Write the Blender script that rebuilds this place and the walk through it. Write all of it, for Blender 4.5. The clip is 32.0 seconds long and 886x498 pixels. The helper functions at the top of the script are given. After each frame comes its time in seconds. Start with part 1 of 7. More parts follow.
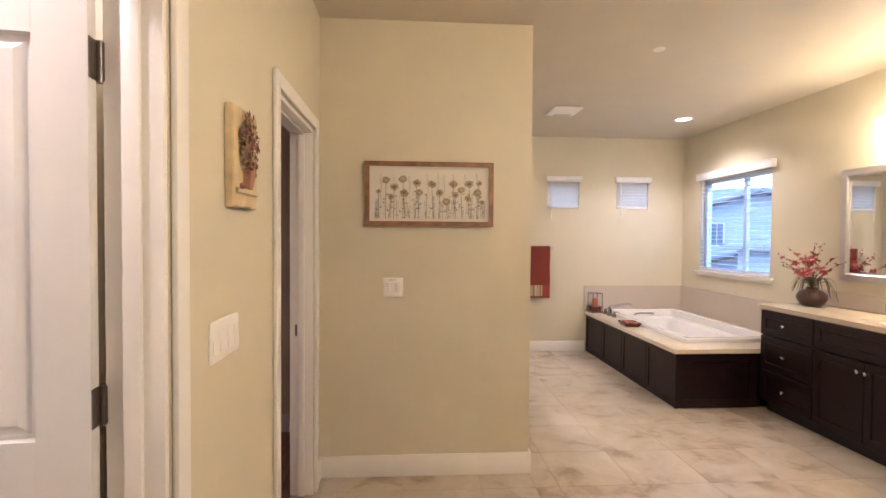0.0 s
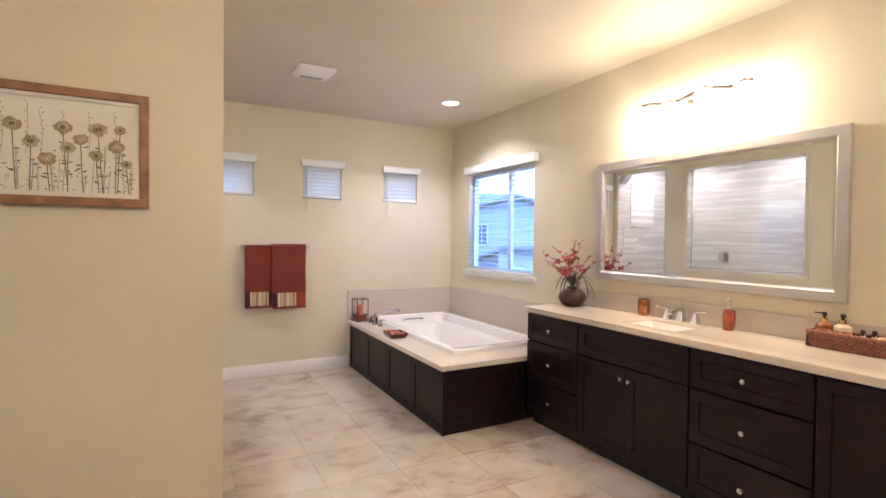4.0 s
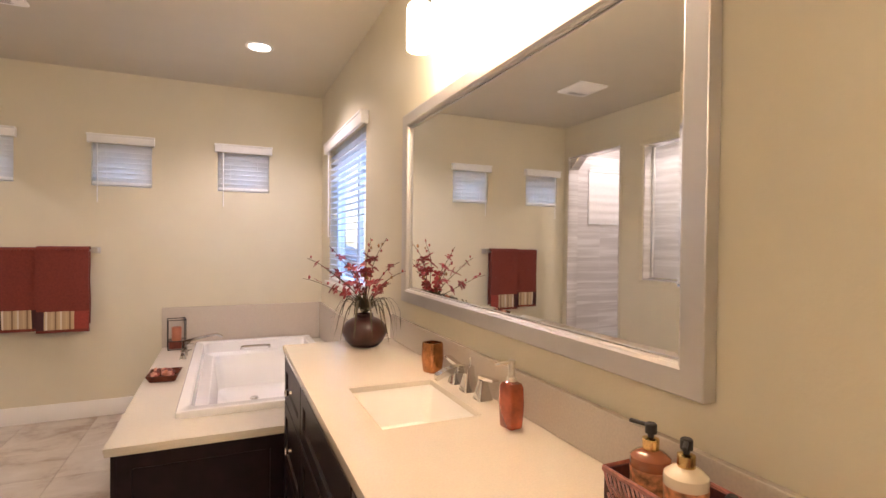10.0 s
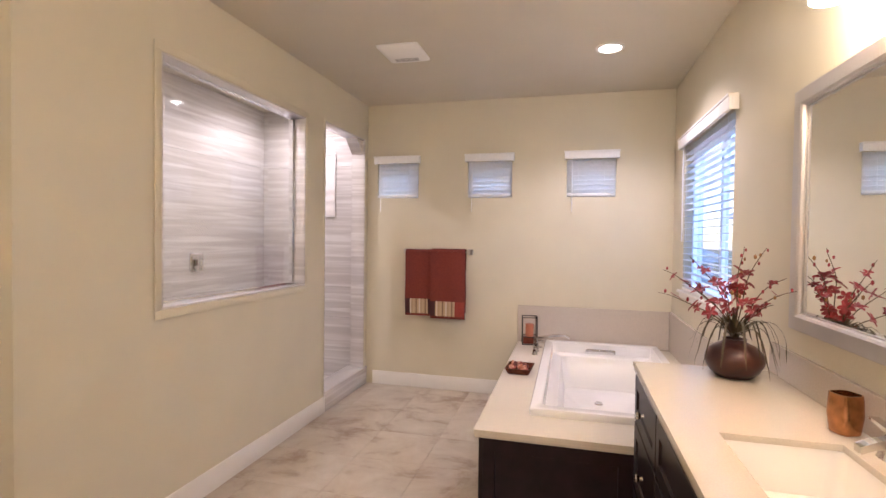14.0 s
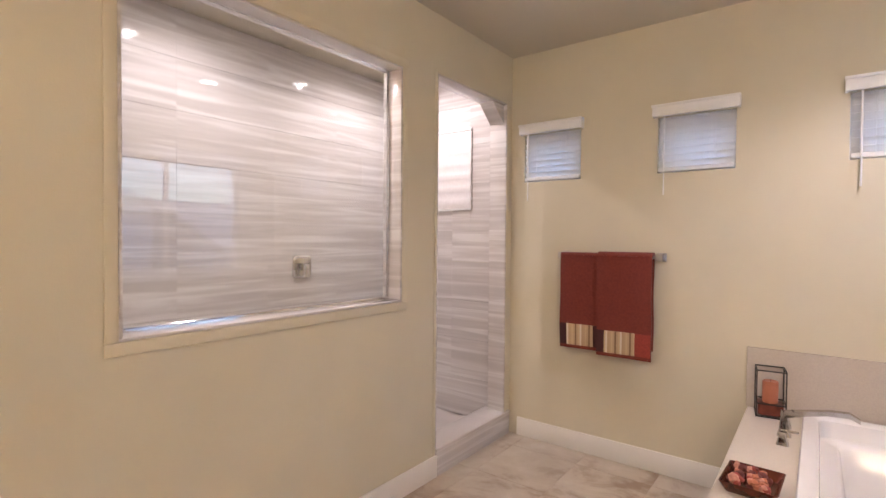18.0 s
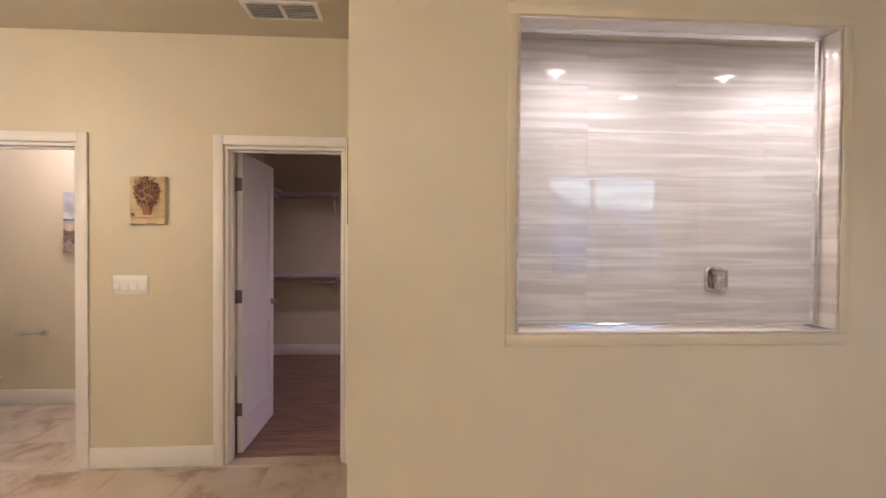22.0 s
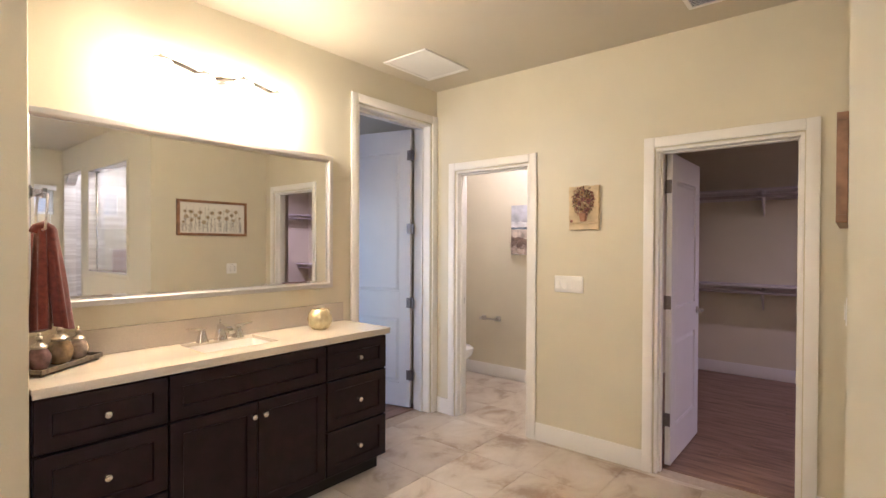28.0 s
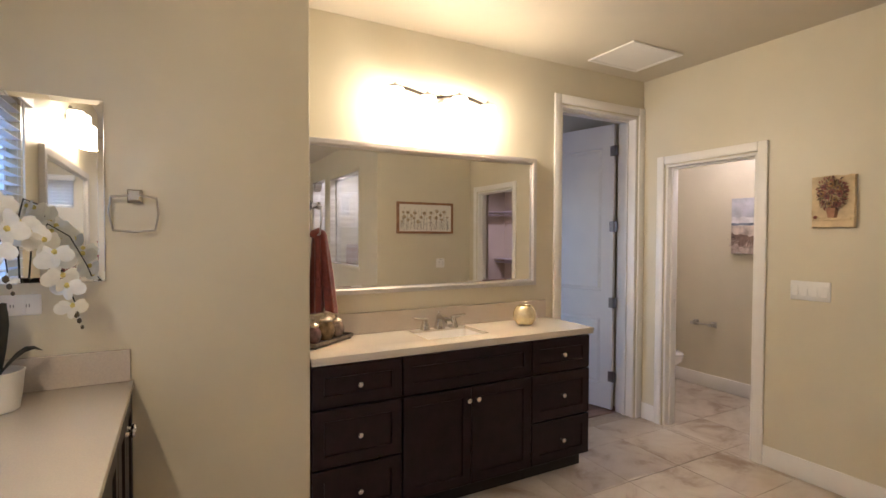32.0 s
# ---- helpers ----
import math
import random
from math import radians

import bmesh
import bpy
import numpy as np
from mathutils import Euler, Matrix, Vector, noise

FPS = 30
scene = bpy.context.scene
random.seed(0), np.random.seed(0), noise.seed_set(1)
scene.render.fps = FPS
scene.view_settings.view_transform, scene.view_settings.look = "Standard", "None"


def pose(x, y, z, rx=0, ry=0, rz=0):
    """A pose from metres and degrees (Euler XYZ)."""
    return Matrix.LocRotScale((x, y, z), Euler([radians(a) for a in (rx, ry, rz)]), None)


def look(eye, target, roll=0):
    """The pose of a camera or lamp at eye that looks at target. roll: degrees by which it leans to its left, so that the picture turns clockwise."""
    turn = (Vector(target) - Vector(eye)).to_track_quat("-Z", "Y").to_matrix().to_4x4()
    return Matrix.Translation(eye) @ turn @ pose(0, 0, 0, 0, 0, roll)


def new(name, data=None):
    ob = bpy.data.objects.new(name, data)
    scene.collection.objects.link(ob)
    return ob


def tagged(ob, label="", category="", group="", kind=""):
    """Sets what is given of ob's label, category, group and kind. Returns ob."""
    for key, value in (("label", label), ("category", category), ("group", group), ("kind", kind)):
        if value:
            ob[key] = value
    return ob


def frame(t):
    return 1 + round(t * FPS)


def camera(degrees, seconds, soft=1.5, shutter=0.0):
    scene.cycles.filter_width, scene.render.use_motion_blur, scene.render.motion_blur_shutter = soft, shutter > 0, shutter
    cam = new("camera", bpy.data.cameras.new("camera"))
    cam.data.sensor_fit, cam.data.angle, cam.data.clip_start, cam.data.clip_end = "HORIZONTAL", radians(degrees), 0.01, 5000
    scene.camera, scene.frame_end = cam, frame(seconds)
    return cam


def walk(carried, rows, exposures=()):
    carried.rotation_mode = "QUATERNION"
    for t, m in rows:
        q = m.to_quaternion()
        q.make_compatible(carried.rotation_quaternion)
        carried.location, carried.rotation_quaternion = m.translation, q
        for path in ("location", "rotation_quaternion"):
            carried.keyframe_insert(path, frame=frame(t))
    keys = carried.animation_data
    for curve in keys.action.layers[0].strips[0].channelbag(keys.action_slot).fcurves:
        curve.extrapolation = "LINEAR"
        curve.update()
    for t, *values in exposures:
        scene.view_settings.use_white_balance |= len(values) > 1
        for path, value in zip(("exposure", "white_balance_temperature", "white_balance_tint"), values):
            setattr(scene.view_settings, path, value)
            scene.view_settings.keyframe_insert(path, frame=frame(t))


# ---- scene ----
cam = camera(84.0, 32.0)
# seconds, x, y, z, pitch, roll, yaw
PATH = [
    (0.0, 0.336, 0.543, 1.455, -1.37, -0.40, -3.82),
    (0.5, 0.391, 0.677, 1.451, -1.43, -0.33, -3.72),
    (1.0, 0.430, 0.835, 1.446, -1.41, -0.35, -3.92),
    (1.5, 0.439, 1.008, 1.444, -1.38, -0.44, -4.98),
    (2.0, 0.487, 1.172, 1.441, -1.38, -0.45, -7.34),
    (2.5, 0.617, 1.301, 1.435, -1.34, -0.35, -11.07),
    (3.0, 0.722, 1.345, 1.429, -1.20, -0.30, -14.74),
    (3.5, 0.820, 1.422, 1.430, -1.23, -0.40, -20.52),
    (4.0, 0.919, 1.492, 1.425, -1.18, -0.67, -28.46),
    (4.5, 0.999, 1.552, 1.434, -1.15, -0.86, -35.50),
    (6.5, 1.872, 1.628, 1.405, -0.89, -0.62, -42.90),
    (7.0, 2.143, 1.657, 1.404, -0.79, -0.47, -41.96),
    (7.5, 2.344, 1.719, 1.399, -0.87, -0.42, -40.96),
    (8.0, 2.461, 1.802, 1.414, -1.11, -0.61, -40.11),
    (8.5, 2.620, 1.873, 1.418, -1.17, -0.60, -38.02),
    (9.0, 2.805, 1.947, 1.418, -1.10, -0.56, -33.98),
    (9.5, 2.964, 2.020, 1.407, -0.89, -0.57, -28.17),
    (10.0, 3.061, 2.065, 1.414, -0.78, -0.61, -23.77),
    (10.5, 3.133, 2.043, 1.443, -0.87, -0.65, -18.80),
    (11.0, 3.178, 2.036, 1.457, -0.94, -0.73, -12.62),
    (11.5, 3.189, 2.028, 1.467, -0.94, -0.79, -6.37),
    (12.0, 3.171, 2.030, 1.475, -1.10, -0.84, -0.49),
    (12.5, 3.140, 2.031, 1.478, -1.25, -0.82, 4.15),
    (13.0, 3.104, 2.053, 1.473, -1.28, -0.86, 8.53),
    (13.5, 3.059, 2.117, 1.468, -1.31, -0.81, 12.14),
    (14.0, 3.024, 2.187, 1.455, -1.30, -0.74, 14.43),
    (14.5, 3.056, 2.327, 1.455, -1.42, -0.70, 16.62),
    (15.0, 3.093, 2.510, 1.455, -1.51, -0.64, 19.33),
    (15.5, 3.044, 2.684, 1.444, -1.37, -0.69, 21.89),
    (17.5, 2.903, 3.406, 1.415, -1.01, -0.53, 33.73),
    (18.0, 2.877, 3.558, 1.425, -1.18, -0.48, 37.36),
    (18.5, 2.866, 3.686, 1.432, -1.10, -0.42, 42.07),
    (19.0, 2.867, 3.790, 1.436, -0.85, -0.36, 47.78),
    (19.5, 2.884, 3.813, 1.436, -0.70, -0.35, 53.72),
    (20.0, 2.920, 3.816, 1.435, -0.57, -0.34, 61.36),
    (20.5, 3.052, 3.826, 1.444, -0.85, -0.36, 70.93),
    (21.0, 3.048, 3.808, 1.452, -1.18, -0.39, 76.47),
    (21.5, 3.038, 3.801, 1.453, -1.00, -0.44, 82.11),
    (22.0, 3.019, 3.769, 1.453, -0.97, -0.41, 86.36),
    (22.5, 2.996, 3.774, 1.449, -0.81, -0.43, 90.77),
    (23.0, 3.020, 3.759, 1.435, -0.36, -0.52, 94.52),
    (23.5, 3.030, 3.707, 1.431, -0.30, -0.54, 97.37),
    (24.0, 2.976, 3.660, 1.437, -0.39, -0.56, 100.34),
    (24.5, 2.959, 3.621, 1.441, -0.52, -0.48, 103.27),
    (25.0, 2.960, 3.599, 1.440, -0.58, -0.38, 106.07),
    (25.5, 2.940, 3.571, 1.439, -0.59, -0.27, 109.66),
    (26.0, 2.925, 3.545, 1.438, -0.60, -0.20, 114.20),
    (26.5, 2.927, 3.533, 1.437, -0.57, -0.20, 119.04),
    (28.5, 3.047, 3.526, 1.441, -0.61, -0.23, 132.67),
    (29.0, 3.032, 3.540, 1.442, -0.68, -0.18, 135.78),
    (29.5, 3.041, 3.549, 1.447, -0.81, -0.19, 138.57),
    (30.0, 3.063, 3.557, 1.454, -0.92, -0.21, 141.68),
    (30.5, 3.079, 3.569, 1.459, -1.00, -0.18, 144.60),
    (31.0, 3.111, 3.597, 1.470, -1.24, -0.18, 147.39),
    (31.5, 3.134, 3.579, 1.477, -1.40, -0.24, 149.48),
    (32.0, 3.158, 3.555, 1.478, -1.38, -0.23, 151.64),
]
EXPOSURES = [(0.0, 2.28, 5600, 16), (1.5, 2.34, 5500, 16), (4.5, 2.28, 5200, 14), (6.5, 2.15, 6900, 19), (8.0, 2.06, 9700, 26), (9.2, 1.98, 9300, 27), (10.0, 2.03, 5900, 19), (10.8, 2.0, 5400, 18), (12.0, 2.03, 5500, 20), (15.0, 2.1, 5450, 19), (19.0, 2.0, 5650, 18), (23.0, 2.08, 5500, 17), (26.0, 2.38, 5400, 16), (29.0, 2.32, 5100, 11), (30.4, 2.30, 5100, 11), (31.0, 2.12, 5150, 11), (32.0, 1.75, 5350, 13)]
walk(cam, [(t, pose(x, y, z, 90 + pitch, roll, yaw)) for t, x, y, z, pitch, roll, yaw in PATH], EXPOSURES)

# ---- plan, in metres ----
XW, XS, XE = -0.202, 1.075, 3.880          # west wall, shower's outer face, east wall
YS, YP, YH, YN = 0.775, 1.25, 3.52, 6.743   # south wall, pier face, shower's south face, north wall
ZC = 2.746                                 # ceiling

# ---- world and light ----
world = bpy.data.worlds.new("pale_sky")
scene.world = world
world.use_nodes = True
wn = world.node_tree.nodes
sky = wn.new("ShaderNodeTexSky")
sky.sky_type = "NISHITA"
sky.sun_disc = False
sky.sun_elevation, sky.sun_rotation = radians(48), radians(285)
sky.air_density, sky.dust_density, sky.ozone_density = 1.2, 0.8, 2.0
world.node_tree.links.new(sky.outputs[0], wn["Background"].inputs[0])
wn["Background"].inputs[1].default_value = 0.15


def lamp(name, kind, m, energy, colour, **more):
    data = bpy.data.lights.new(name, kind)
    data.energy, data.color = energy, colour
    for key, value in more.items():
        if key == "size":
            data.size = value
        elif key == "size_y":
            data.shape, data.size_y = "RECTANGLE", value
        elif key == "radius":
            data.shadow_soft_size = value
        elif key == "spot":
            data.spot_size, data.spot_blend = radians(value), 0.6
        elif key == "angle":
            data.angle = radians(value)
    ob = new(name, data)
    ob.matrix_world = m
    return ob


lamp("sun_light", "SUN", look((-30, 12, 34.0), (0, 4, 0)), 0.10, (1.0, 0.9, 0.8), angle=12)
WARM = (1.0, 0.765, 0.495)
SHADE_Y1 = [3.90, 3.64, 3.40, 3.16]        # glass shades over the long counter
SHADE_X2 = [2.04, 1.83, 1.61, 1.40]        # glass shades over the short counter
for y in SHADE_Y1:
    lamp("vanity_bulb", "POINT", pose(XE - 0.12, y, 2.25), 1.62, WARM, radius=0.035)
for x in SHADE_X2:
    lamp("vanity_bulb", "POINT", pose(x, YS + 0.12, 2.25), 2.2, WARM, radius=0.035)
lamp("ceiling_bulb", "SPOT", pose(3.265, 5.695, ZC - 0.02), 21, (1.0, 0.83, 0.76), radius=0.07, spot=140)
for x, y in ((0.50, 4.86), (0.50, 6.19)):
    lamp("shower_bulb", "SPOT", pose(x, y, ZC - 0.018), 9.0, (1.0, 0.84, 0.73), radius=0.014, spot=168)
lamp("closet_bulb", "SPOT", pose(-1.78, 5.65, ZC - 0.02), 27.0, (1.0, 0.72, 0.90), radius=0.02, spot=164)
lamp("toilet_bulb", "POINT", pose(-0.95, 1.15, ZC - 0.12), 9.0, (1.0, 0.82, 0.80), radius=0.1)
# Added lamp in an assumed, unseen bedroom window; it lights the open door.
lamp("bedroom_daylight_fill", "AREA", look((2.595, -0.85, 1.5), (0.0, 0.0, 1.3)), 3.3, (0.82, 0.80, 1.0), size=1.15, size_y=1.15)
# Added blue lamps outside, above the windows, to boost sky light on the blinds.
for y in (5.75, 1.9):
    lamp("window_skylight", "AREA", look((5.0, y, 3.7), (3.9, y, 1.5)), 38, (0.34, 0.55, 1.0), size=1.1, size_y=1.1)
lamp("window_skylight", "AREA", look((2.3, 7.9, 3.6), (2.3, 6.75, 2.0)), 80, (0.48, 0.68, 1.0), size=2.4, size_y=0.9)

# ---- materials ----


def mat(name, colour, rough=0.5, metal=0.0, var=0.06, scale=6.0, bump=0.0, bscale=80.0, coat=0.0, emit=0.0, glass=0.0, sheen=0.0, rvar=0.0):
    m = bpy.data.materials.new(name)
    m.use_nodes = True
    nt = m.node_tree
    b = nt.nodes["Principled BSDF"]
    b.inputs["Roughness"].default_value, b.inputs["Metallic"].default_value = rough, metal
    b.inputs["Coat Weight"].default_value, b.inputs["Transmission Weight"].default_value = coat, glass
    b.inputs["Sheen Weight"].default_value = sheen
    b.inputs["Base Color"].default_value = (*colour, 1)
    co = nt.nodes.new("ShaderNodeTexCoord").outputs["Object"]
    if var:
        n = nt.nodes.new("ShaderNodeTexNoise")
        n.inputs["Scale"].default_value, n.inputs["Detail"].default_value = scale, 6
        nt.links.new(co, n.inputs["Vector"])
        r = nt.nodes.new("ShaderNodeValToRGB")
        r.color_ramp.elements[0].position, r.color_ramp.elements[1].position = 0.3, 0.7
        r.color_ramp.elements[0].color = (*[c * (1 - var) for c in colour], 1)
        r.color_ramp.elements[1].color = (*[min(1, c * (1 + var)) for c in colour], 1)
        nt.links.new(n.outputs["Fac"], r.inputs["Fac"])
        nt.links.new(r.outputs["Color"], b.inputs["Base Color"])
        if rvar:
            q = nt.nodes.new("ShaderNodeMapRange")
            q.inputs["To Min"].default_value, q.inputs["To Max"].default_value = max(0, rough - rvar), rough + rvar
            nt.links.new(n.outputs["Fac"], q.inputs["Value"])
            nt.links.new(q.outputs["Result"], b.inputs["Roughness"])
    if bump:
        n2 = nt.nodes.new("ShaderNodeTexNoise")
        n2.inputs["Scale"].default_value, n2.inputs["Detail"].default_value = bscale, 3
        nt.links.new(co, n2.inputs["Vector"])
        bp = nt.nodes.new("ShaderNodeBump")
        bp.inputs["Strength"].default_value, bp.inputs["Distance"].default_value = bump, 0.002
        nt.links.new(n2.outputs["Fac"], bp.inputs["Height"])
        nt.links.new(bp.outputs["Normal"], b.inputs["Normal"])
    if emit:
        b.inputs["Emission Color"].default_value = (*colour, 1)
        b.inputs["Emission Strength"].default_value = emit
    return m


def stone_mat(name, c0, c1, c2, scale, rough, stretch=(1, 1, 1), per_piece=1.0, whole=False):
    """Veined stone: two noises, each piece with its own offset and tone."""
    m = mat(name, c1, rough, var=0)
    nt = m.node_tree
    b = nt.nodes["Principled BSDF"]
    co = nt.nodes.new("ShaderNodeTexCoord")
    info = nt.nodes.new("ShaderNodeObjectInfo")
    mp = nt.nodes.new("ShaderNodeMapping")
    mp.inputs["Scale"].default_value = stretch
    off = nt.nodes.new("ShaderNodeVectorMath")
    off.operation = "SCALE"
    off.inputs[0].default_value = (17, 29, 23)
    nt.links.new(info.outputs["Random"], off.inputs["Scale"])
    sc = nt.nodes.new("ShaderNodeVectorMath")
    sc.operation = "SCALE"
    sc.inputs["Scale"].default_value = per_piece
    nt.links.new(off.outputs[0], sc.inputs[0])
    nt.links.new(sc.outputs[0], mp.inputs["Location"])
    geo = nt.nodes.new("ShaderNodeNewGeometry")
    nt.links.new(geo.outputs["Position"] if whole else co.outputs["Object"], mp.inputs["Vector"])
    n = nt.nodes.new("ShaderNodeTexNoise")
    n.inputs["Scale"].default_value, n.inputs["Detail"].default_value, n.inputs["Roughness"].default_value = scale, 8, 0.6
    n.inputs["Distortion"].default_value = 0.45
    nt.links.new(mp.outputs[0], n.inputs["Vector"])
    r = nt.nodes.new("ShaderNodeValToRGB")
    r.color_ramp.elements[0].position, r.color_ramp.elements[1].position = 0.33, 0.66
    r.color_ramp.elements[0].color, r.color_ramp.elements[1].color = (*c0, 1), (*c2, 1)
    e = r.color_ramp.elements.new(0.47)
    e.color = (*c1, 1)
    nt.links.new(n.outputs["Fac"], r.inputs["Fac"])
    hs = nt.nodes.new("ShaderNodeHueSaturation")
    q = nt.nodes.new("ShaderNodeMapRange")
    q.inputs["To Min"].default_value, q.inputs["To Max"].default_value = 0.975, 1.025
    nt.links.new(info.outputs["Random"], q.inputs["Value"])
    nt.links.new(q.outputs["Result"], hs.inputs["Value"])
    nt.links.new(r.outputs["Color"], hs.inputs["Color"])
    nt.links.new(hs.outputs["Color"], b.inputs["Base Color"])
    return m


def banded_mat(name, c0, c1, c2, rough):
    """Porcelain with long wavy horizontal bands, shifted from tile to tile."""
    m = mat(name, c1, rough, var=0)
    nt = m.node_tree
    b = nt.nodes["Principled BSDF"]
    co = nt.nodes.new("ShaderNodeTexCoord")
    info = nt.nodes.new("ShaderNodeObjectInfo")
    add = nt.nodes.new("ShaderNodeVectorMath")
    off = nt.nodes.new("ShaderNodeVectorMath")
    off.operation = "SCALE"
    off.inputs[0].default_value = (0.5, 0.5, 0.012)
    nt.links.new(info.outputs["Random"], off.inputs["Scale"])
    nt.links.new(co.outputs["Object"], add.inputs[0])
    nt.links.new(off.outputs[0], add.inputs[1])
    mp = nt.nodes.new("ShaderNodeMapping")
    mp.inputs["Scale"].default_value = (0.55, 0.55, 13.0)
    nt.links.new(add.outputs[0], mp.inputs["Vector"])
    n = nt.nodes.new("ShaderNodeTexNoise")
    n.inputs["Scale"].default_value, n.inputs["Detail"].default_value, n.inputs["Distortion"].default_value = 1.7, 4, 0.8
    nt.links.new(mp.outputs[0], n.inputs["Vector"])
    r = nt.nodes.new("ShaderNodeValToRGB")
    r.color_ramp.elements[0].position, r.color_ramp.elements[1].position = 0.36, 0.64
    r.color_ramp.elements[0].color, r.color_ramp.elements[1].color = (*c0, 1), (*c2, 1)
    e = r.color_ramp.elements.new(0.5)
    e.color = (*c1, 1)
    nt.links.new(n.outputs["Fac"], r.inputs["Fac"])
    nt.links.new(r.outputs["Color"], b.inputs["Base Color"])
    bp = nt.nodes.new("ShaderNodeBump")
    bp.inputs["Strength"].default_value, bp.inputs["Distance"].default_value = 0.06, 0.003
    nt.links.new(n.outputs["Fac"], bp.inputs["Height"])
    nt.links.new(bp.outputs["Normal"], b.inputs["Normal"])
    return m


def striped_mat(name, colours, axis, period, rough=0.9):
    """Stripes of even width along one axis, in object space."""
    m = mat(name, colours[0], rough, var=0, sheen=0.3)
    nt = m.node_tree
    b = nt.nodes["Principled BSDF"]
    co = nt.nodes.new("ShaderNodeTexCoord")
    sx = nt.nodes.new("ShaderNodeSeparateXYZ")
    nt.links.new(co.outputs["Object"], sx.inputs[0])
    fr = nt.nodes.new("ShaderNodeMath")
    fr.operation = "DIVIDE"
    fr.inputs[1].default_value = period
    nt.links.new(sx.outputs[axis], fr.inputs[0])
    f2 = nt.nodes.new("ShaderNodeMath")
    f2.operation = "FRACT"
    nt.links.new(fr.outputs[0], f2.inputs[0])
    r = nt.nodes.new("ShaderNodeValToRGB")
    r.color_ramp.interpolation = "CONSTANT"
    for k, c in enumerate(colours):
        e = r.color_ramp.elements[k] if k < 2 else r.color_ramp.elements.new(k / len(colours))
        e.position, e.color = k / len(colours), (*c, 1)
    nt.links.new(f2.outputs[0], r.inputs["Fac"])
    nt.links.new(r.outputs["Color"], b.inputs["Base Color"])
    return m


M_WALL = mat("wall_paint", (0.63, 0.572, 0.425), 0.42, var=0.025, scale=3, bump=0.22, bscale=130)
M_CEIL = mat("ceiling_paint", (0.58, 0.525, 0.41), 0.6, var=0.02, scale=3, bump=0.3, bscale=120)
M_TRIM = mat("white_trim_paint", (0.80, 0.77, 0.72), 0.35, var=0.02, scale=5, bump=0.05, bscale=30)
M_DOOR = mat("white_door_paint", (0.78, 0.76, 0.73), 0.4, var=0.02, scale=5, bump=0.06, bscale=40)
M_FLOOR = stone_mat("floor_tile_stone", (0.28, 0.20, 0.13), (0.48, 0.41, 0.325), (0.575, 0.515, 0.43), 3.0, 0.34, (1, 1.15, 1), 0.012, True)
M_GROUT = mat("grout", (0.45, 0.38, 0.30), 0.85, var=0.1, scale=30, bump=0.2)
M_BAND = banded_mat("banded_porcelain", (0.545, 0.505, 0.475), (0.615, 0.575, 0.545), (0.73, 0.70, 0.67), 0.05)
M_QUARTZ = mat("cream_quartz", (0.64, 0.58, 0.48), 0.11, var=0.04, scale=180, rvar=0.04)
M_SPLASH = mat("taupe_quartz", (0.535, 0.47, 0.39), 0.12, var=0.05, scale=150)
M_ESPRESSO = mat("espresso_wood", (0.0115, 0.0042, 0.0055), 0.40, var=0.35, scale=14, bump=0.08, bscale=60)
M_ESPRESSO.node_tree.nodes["Principled BSDF"].inputs["Specular IOR Level"].default_value = 0.28
M_KICK = mat("dark_toe_kick", (0.012, 0.009, 0.008), 0.6, var=0.2)
M_KNOB = mat("polished_nickel", (0.72, 0.69, 0.66), 0.11, 1.0, var=0.05, scale=40)
M_NICKEL = mat("brushed_nickel", (0.55, 0.52, 0.48), 0.28, 1.0, var=0.08, scale=40)
M_CHROME = mat("chrome", (0.75, 0.74, 0.72), 0.08, 1.0, var=0.02)
M_CHROME2 = mat("polished_chrome", (0.50, 0.48, 0.46), 0.12, 1.0, var=0.03)
M_BRONZE = mat("satin_hinge_metal", (0.22, 0.19, 0.17), 0.4, 1.0, var=0.12, scale=60)
M_PORC = mat("white_porcelain", (0.91, 0.88, 0.83), 0.12, var=0.015, coat=0.4)
M_TUB = mat("white_acrylic", (0.84, 0.82, 0.80), 0.16, var=0.015, coat=0.3)
M_MIRROR = mat("silvered_mirror", (0.93, 0.94, 0.93), 0.015, 1.0, var=0)
M_SILVERFRAME = mat("satin_silver_frame", (0.60, 0.58, 0.565), 0.36, 0.8, var=0.03, scale=8)
# Nickel bar: its silhouette against the glowing wall is put into a darker colour.
M_BAR = mat("nickel_bar_silhouette", (0.10, 0.085, 0.07), 0.45, 1.0, var=0.1, scale=40)
M_GLASS = mat("clear_glass", (0.95, 0.97, 0.96), 0.0, var=0, glass=1.0)
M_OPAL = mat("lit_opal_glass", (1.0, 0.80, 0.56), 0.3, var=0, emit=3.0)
M_LED = mat("lit_lens", (1.0, 0.86, 0.68), 0.3, var=0, emit=5.0)
M_BLIND = mat("white_blind_slat", (0.80, 0.79, 0.77), 0.45, var=0.03, scale=20)
M_SLAT = mat("translucent_white_slat", (0.80, 0.79, 0.77), 0.45, var=0.03, scale=20)
_t = M_SLAT.node_tree
_tr, _mx = _t.nodes.new("ShaderNodeBsdfTranslucent"), _t.nodes.new("ShaderNodeMixShader")
_tr.inputs[0].default_value, _mx.inputs[0].default_value = (0.80, 0.80, 0.80, 1), 0.3
_t.links.new(_t.nodes["Principled BSDF"].outputs[0], _mx.inputs[1])
_t.links.new(_tr.outputs[0], _mx.inputs[2])
_t.links.new(_mx.outputs[0], _t.nodes["Material Output"].inputs[0])
M_VINYL = mat("white_vinyl_frame", (0.78, 0.78, 0.78), 0.4, var=0.02)
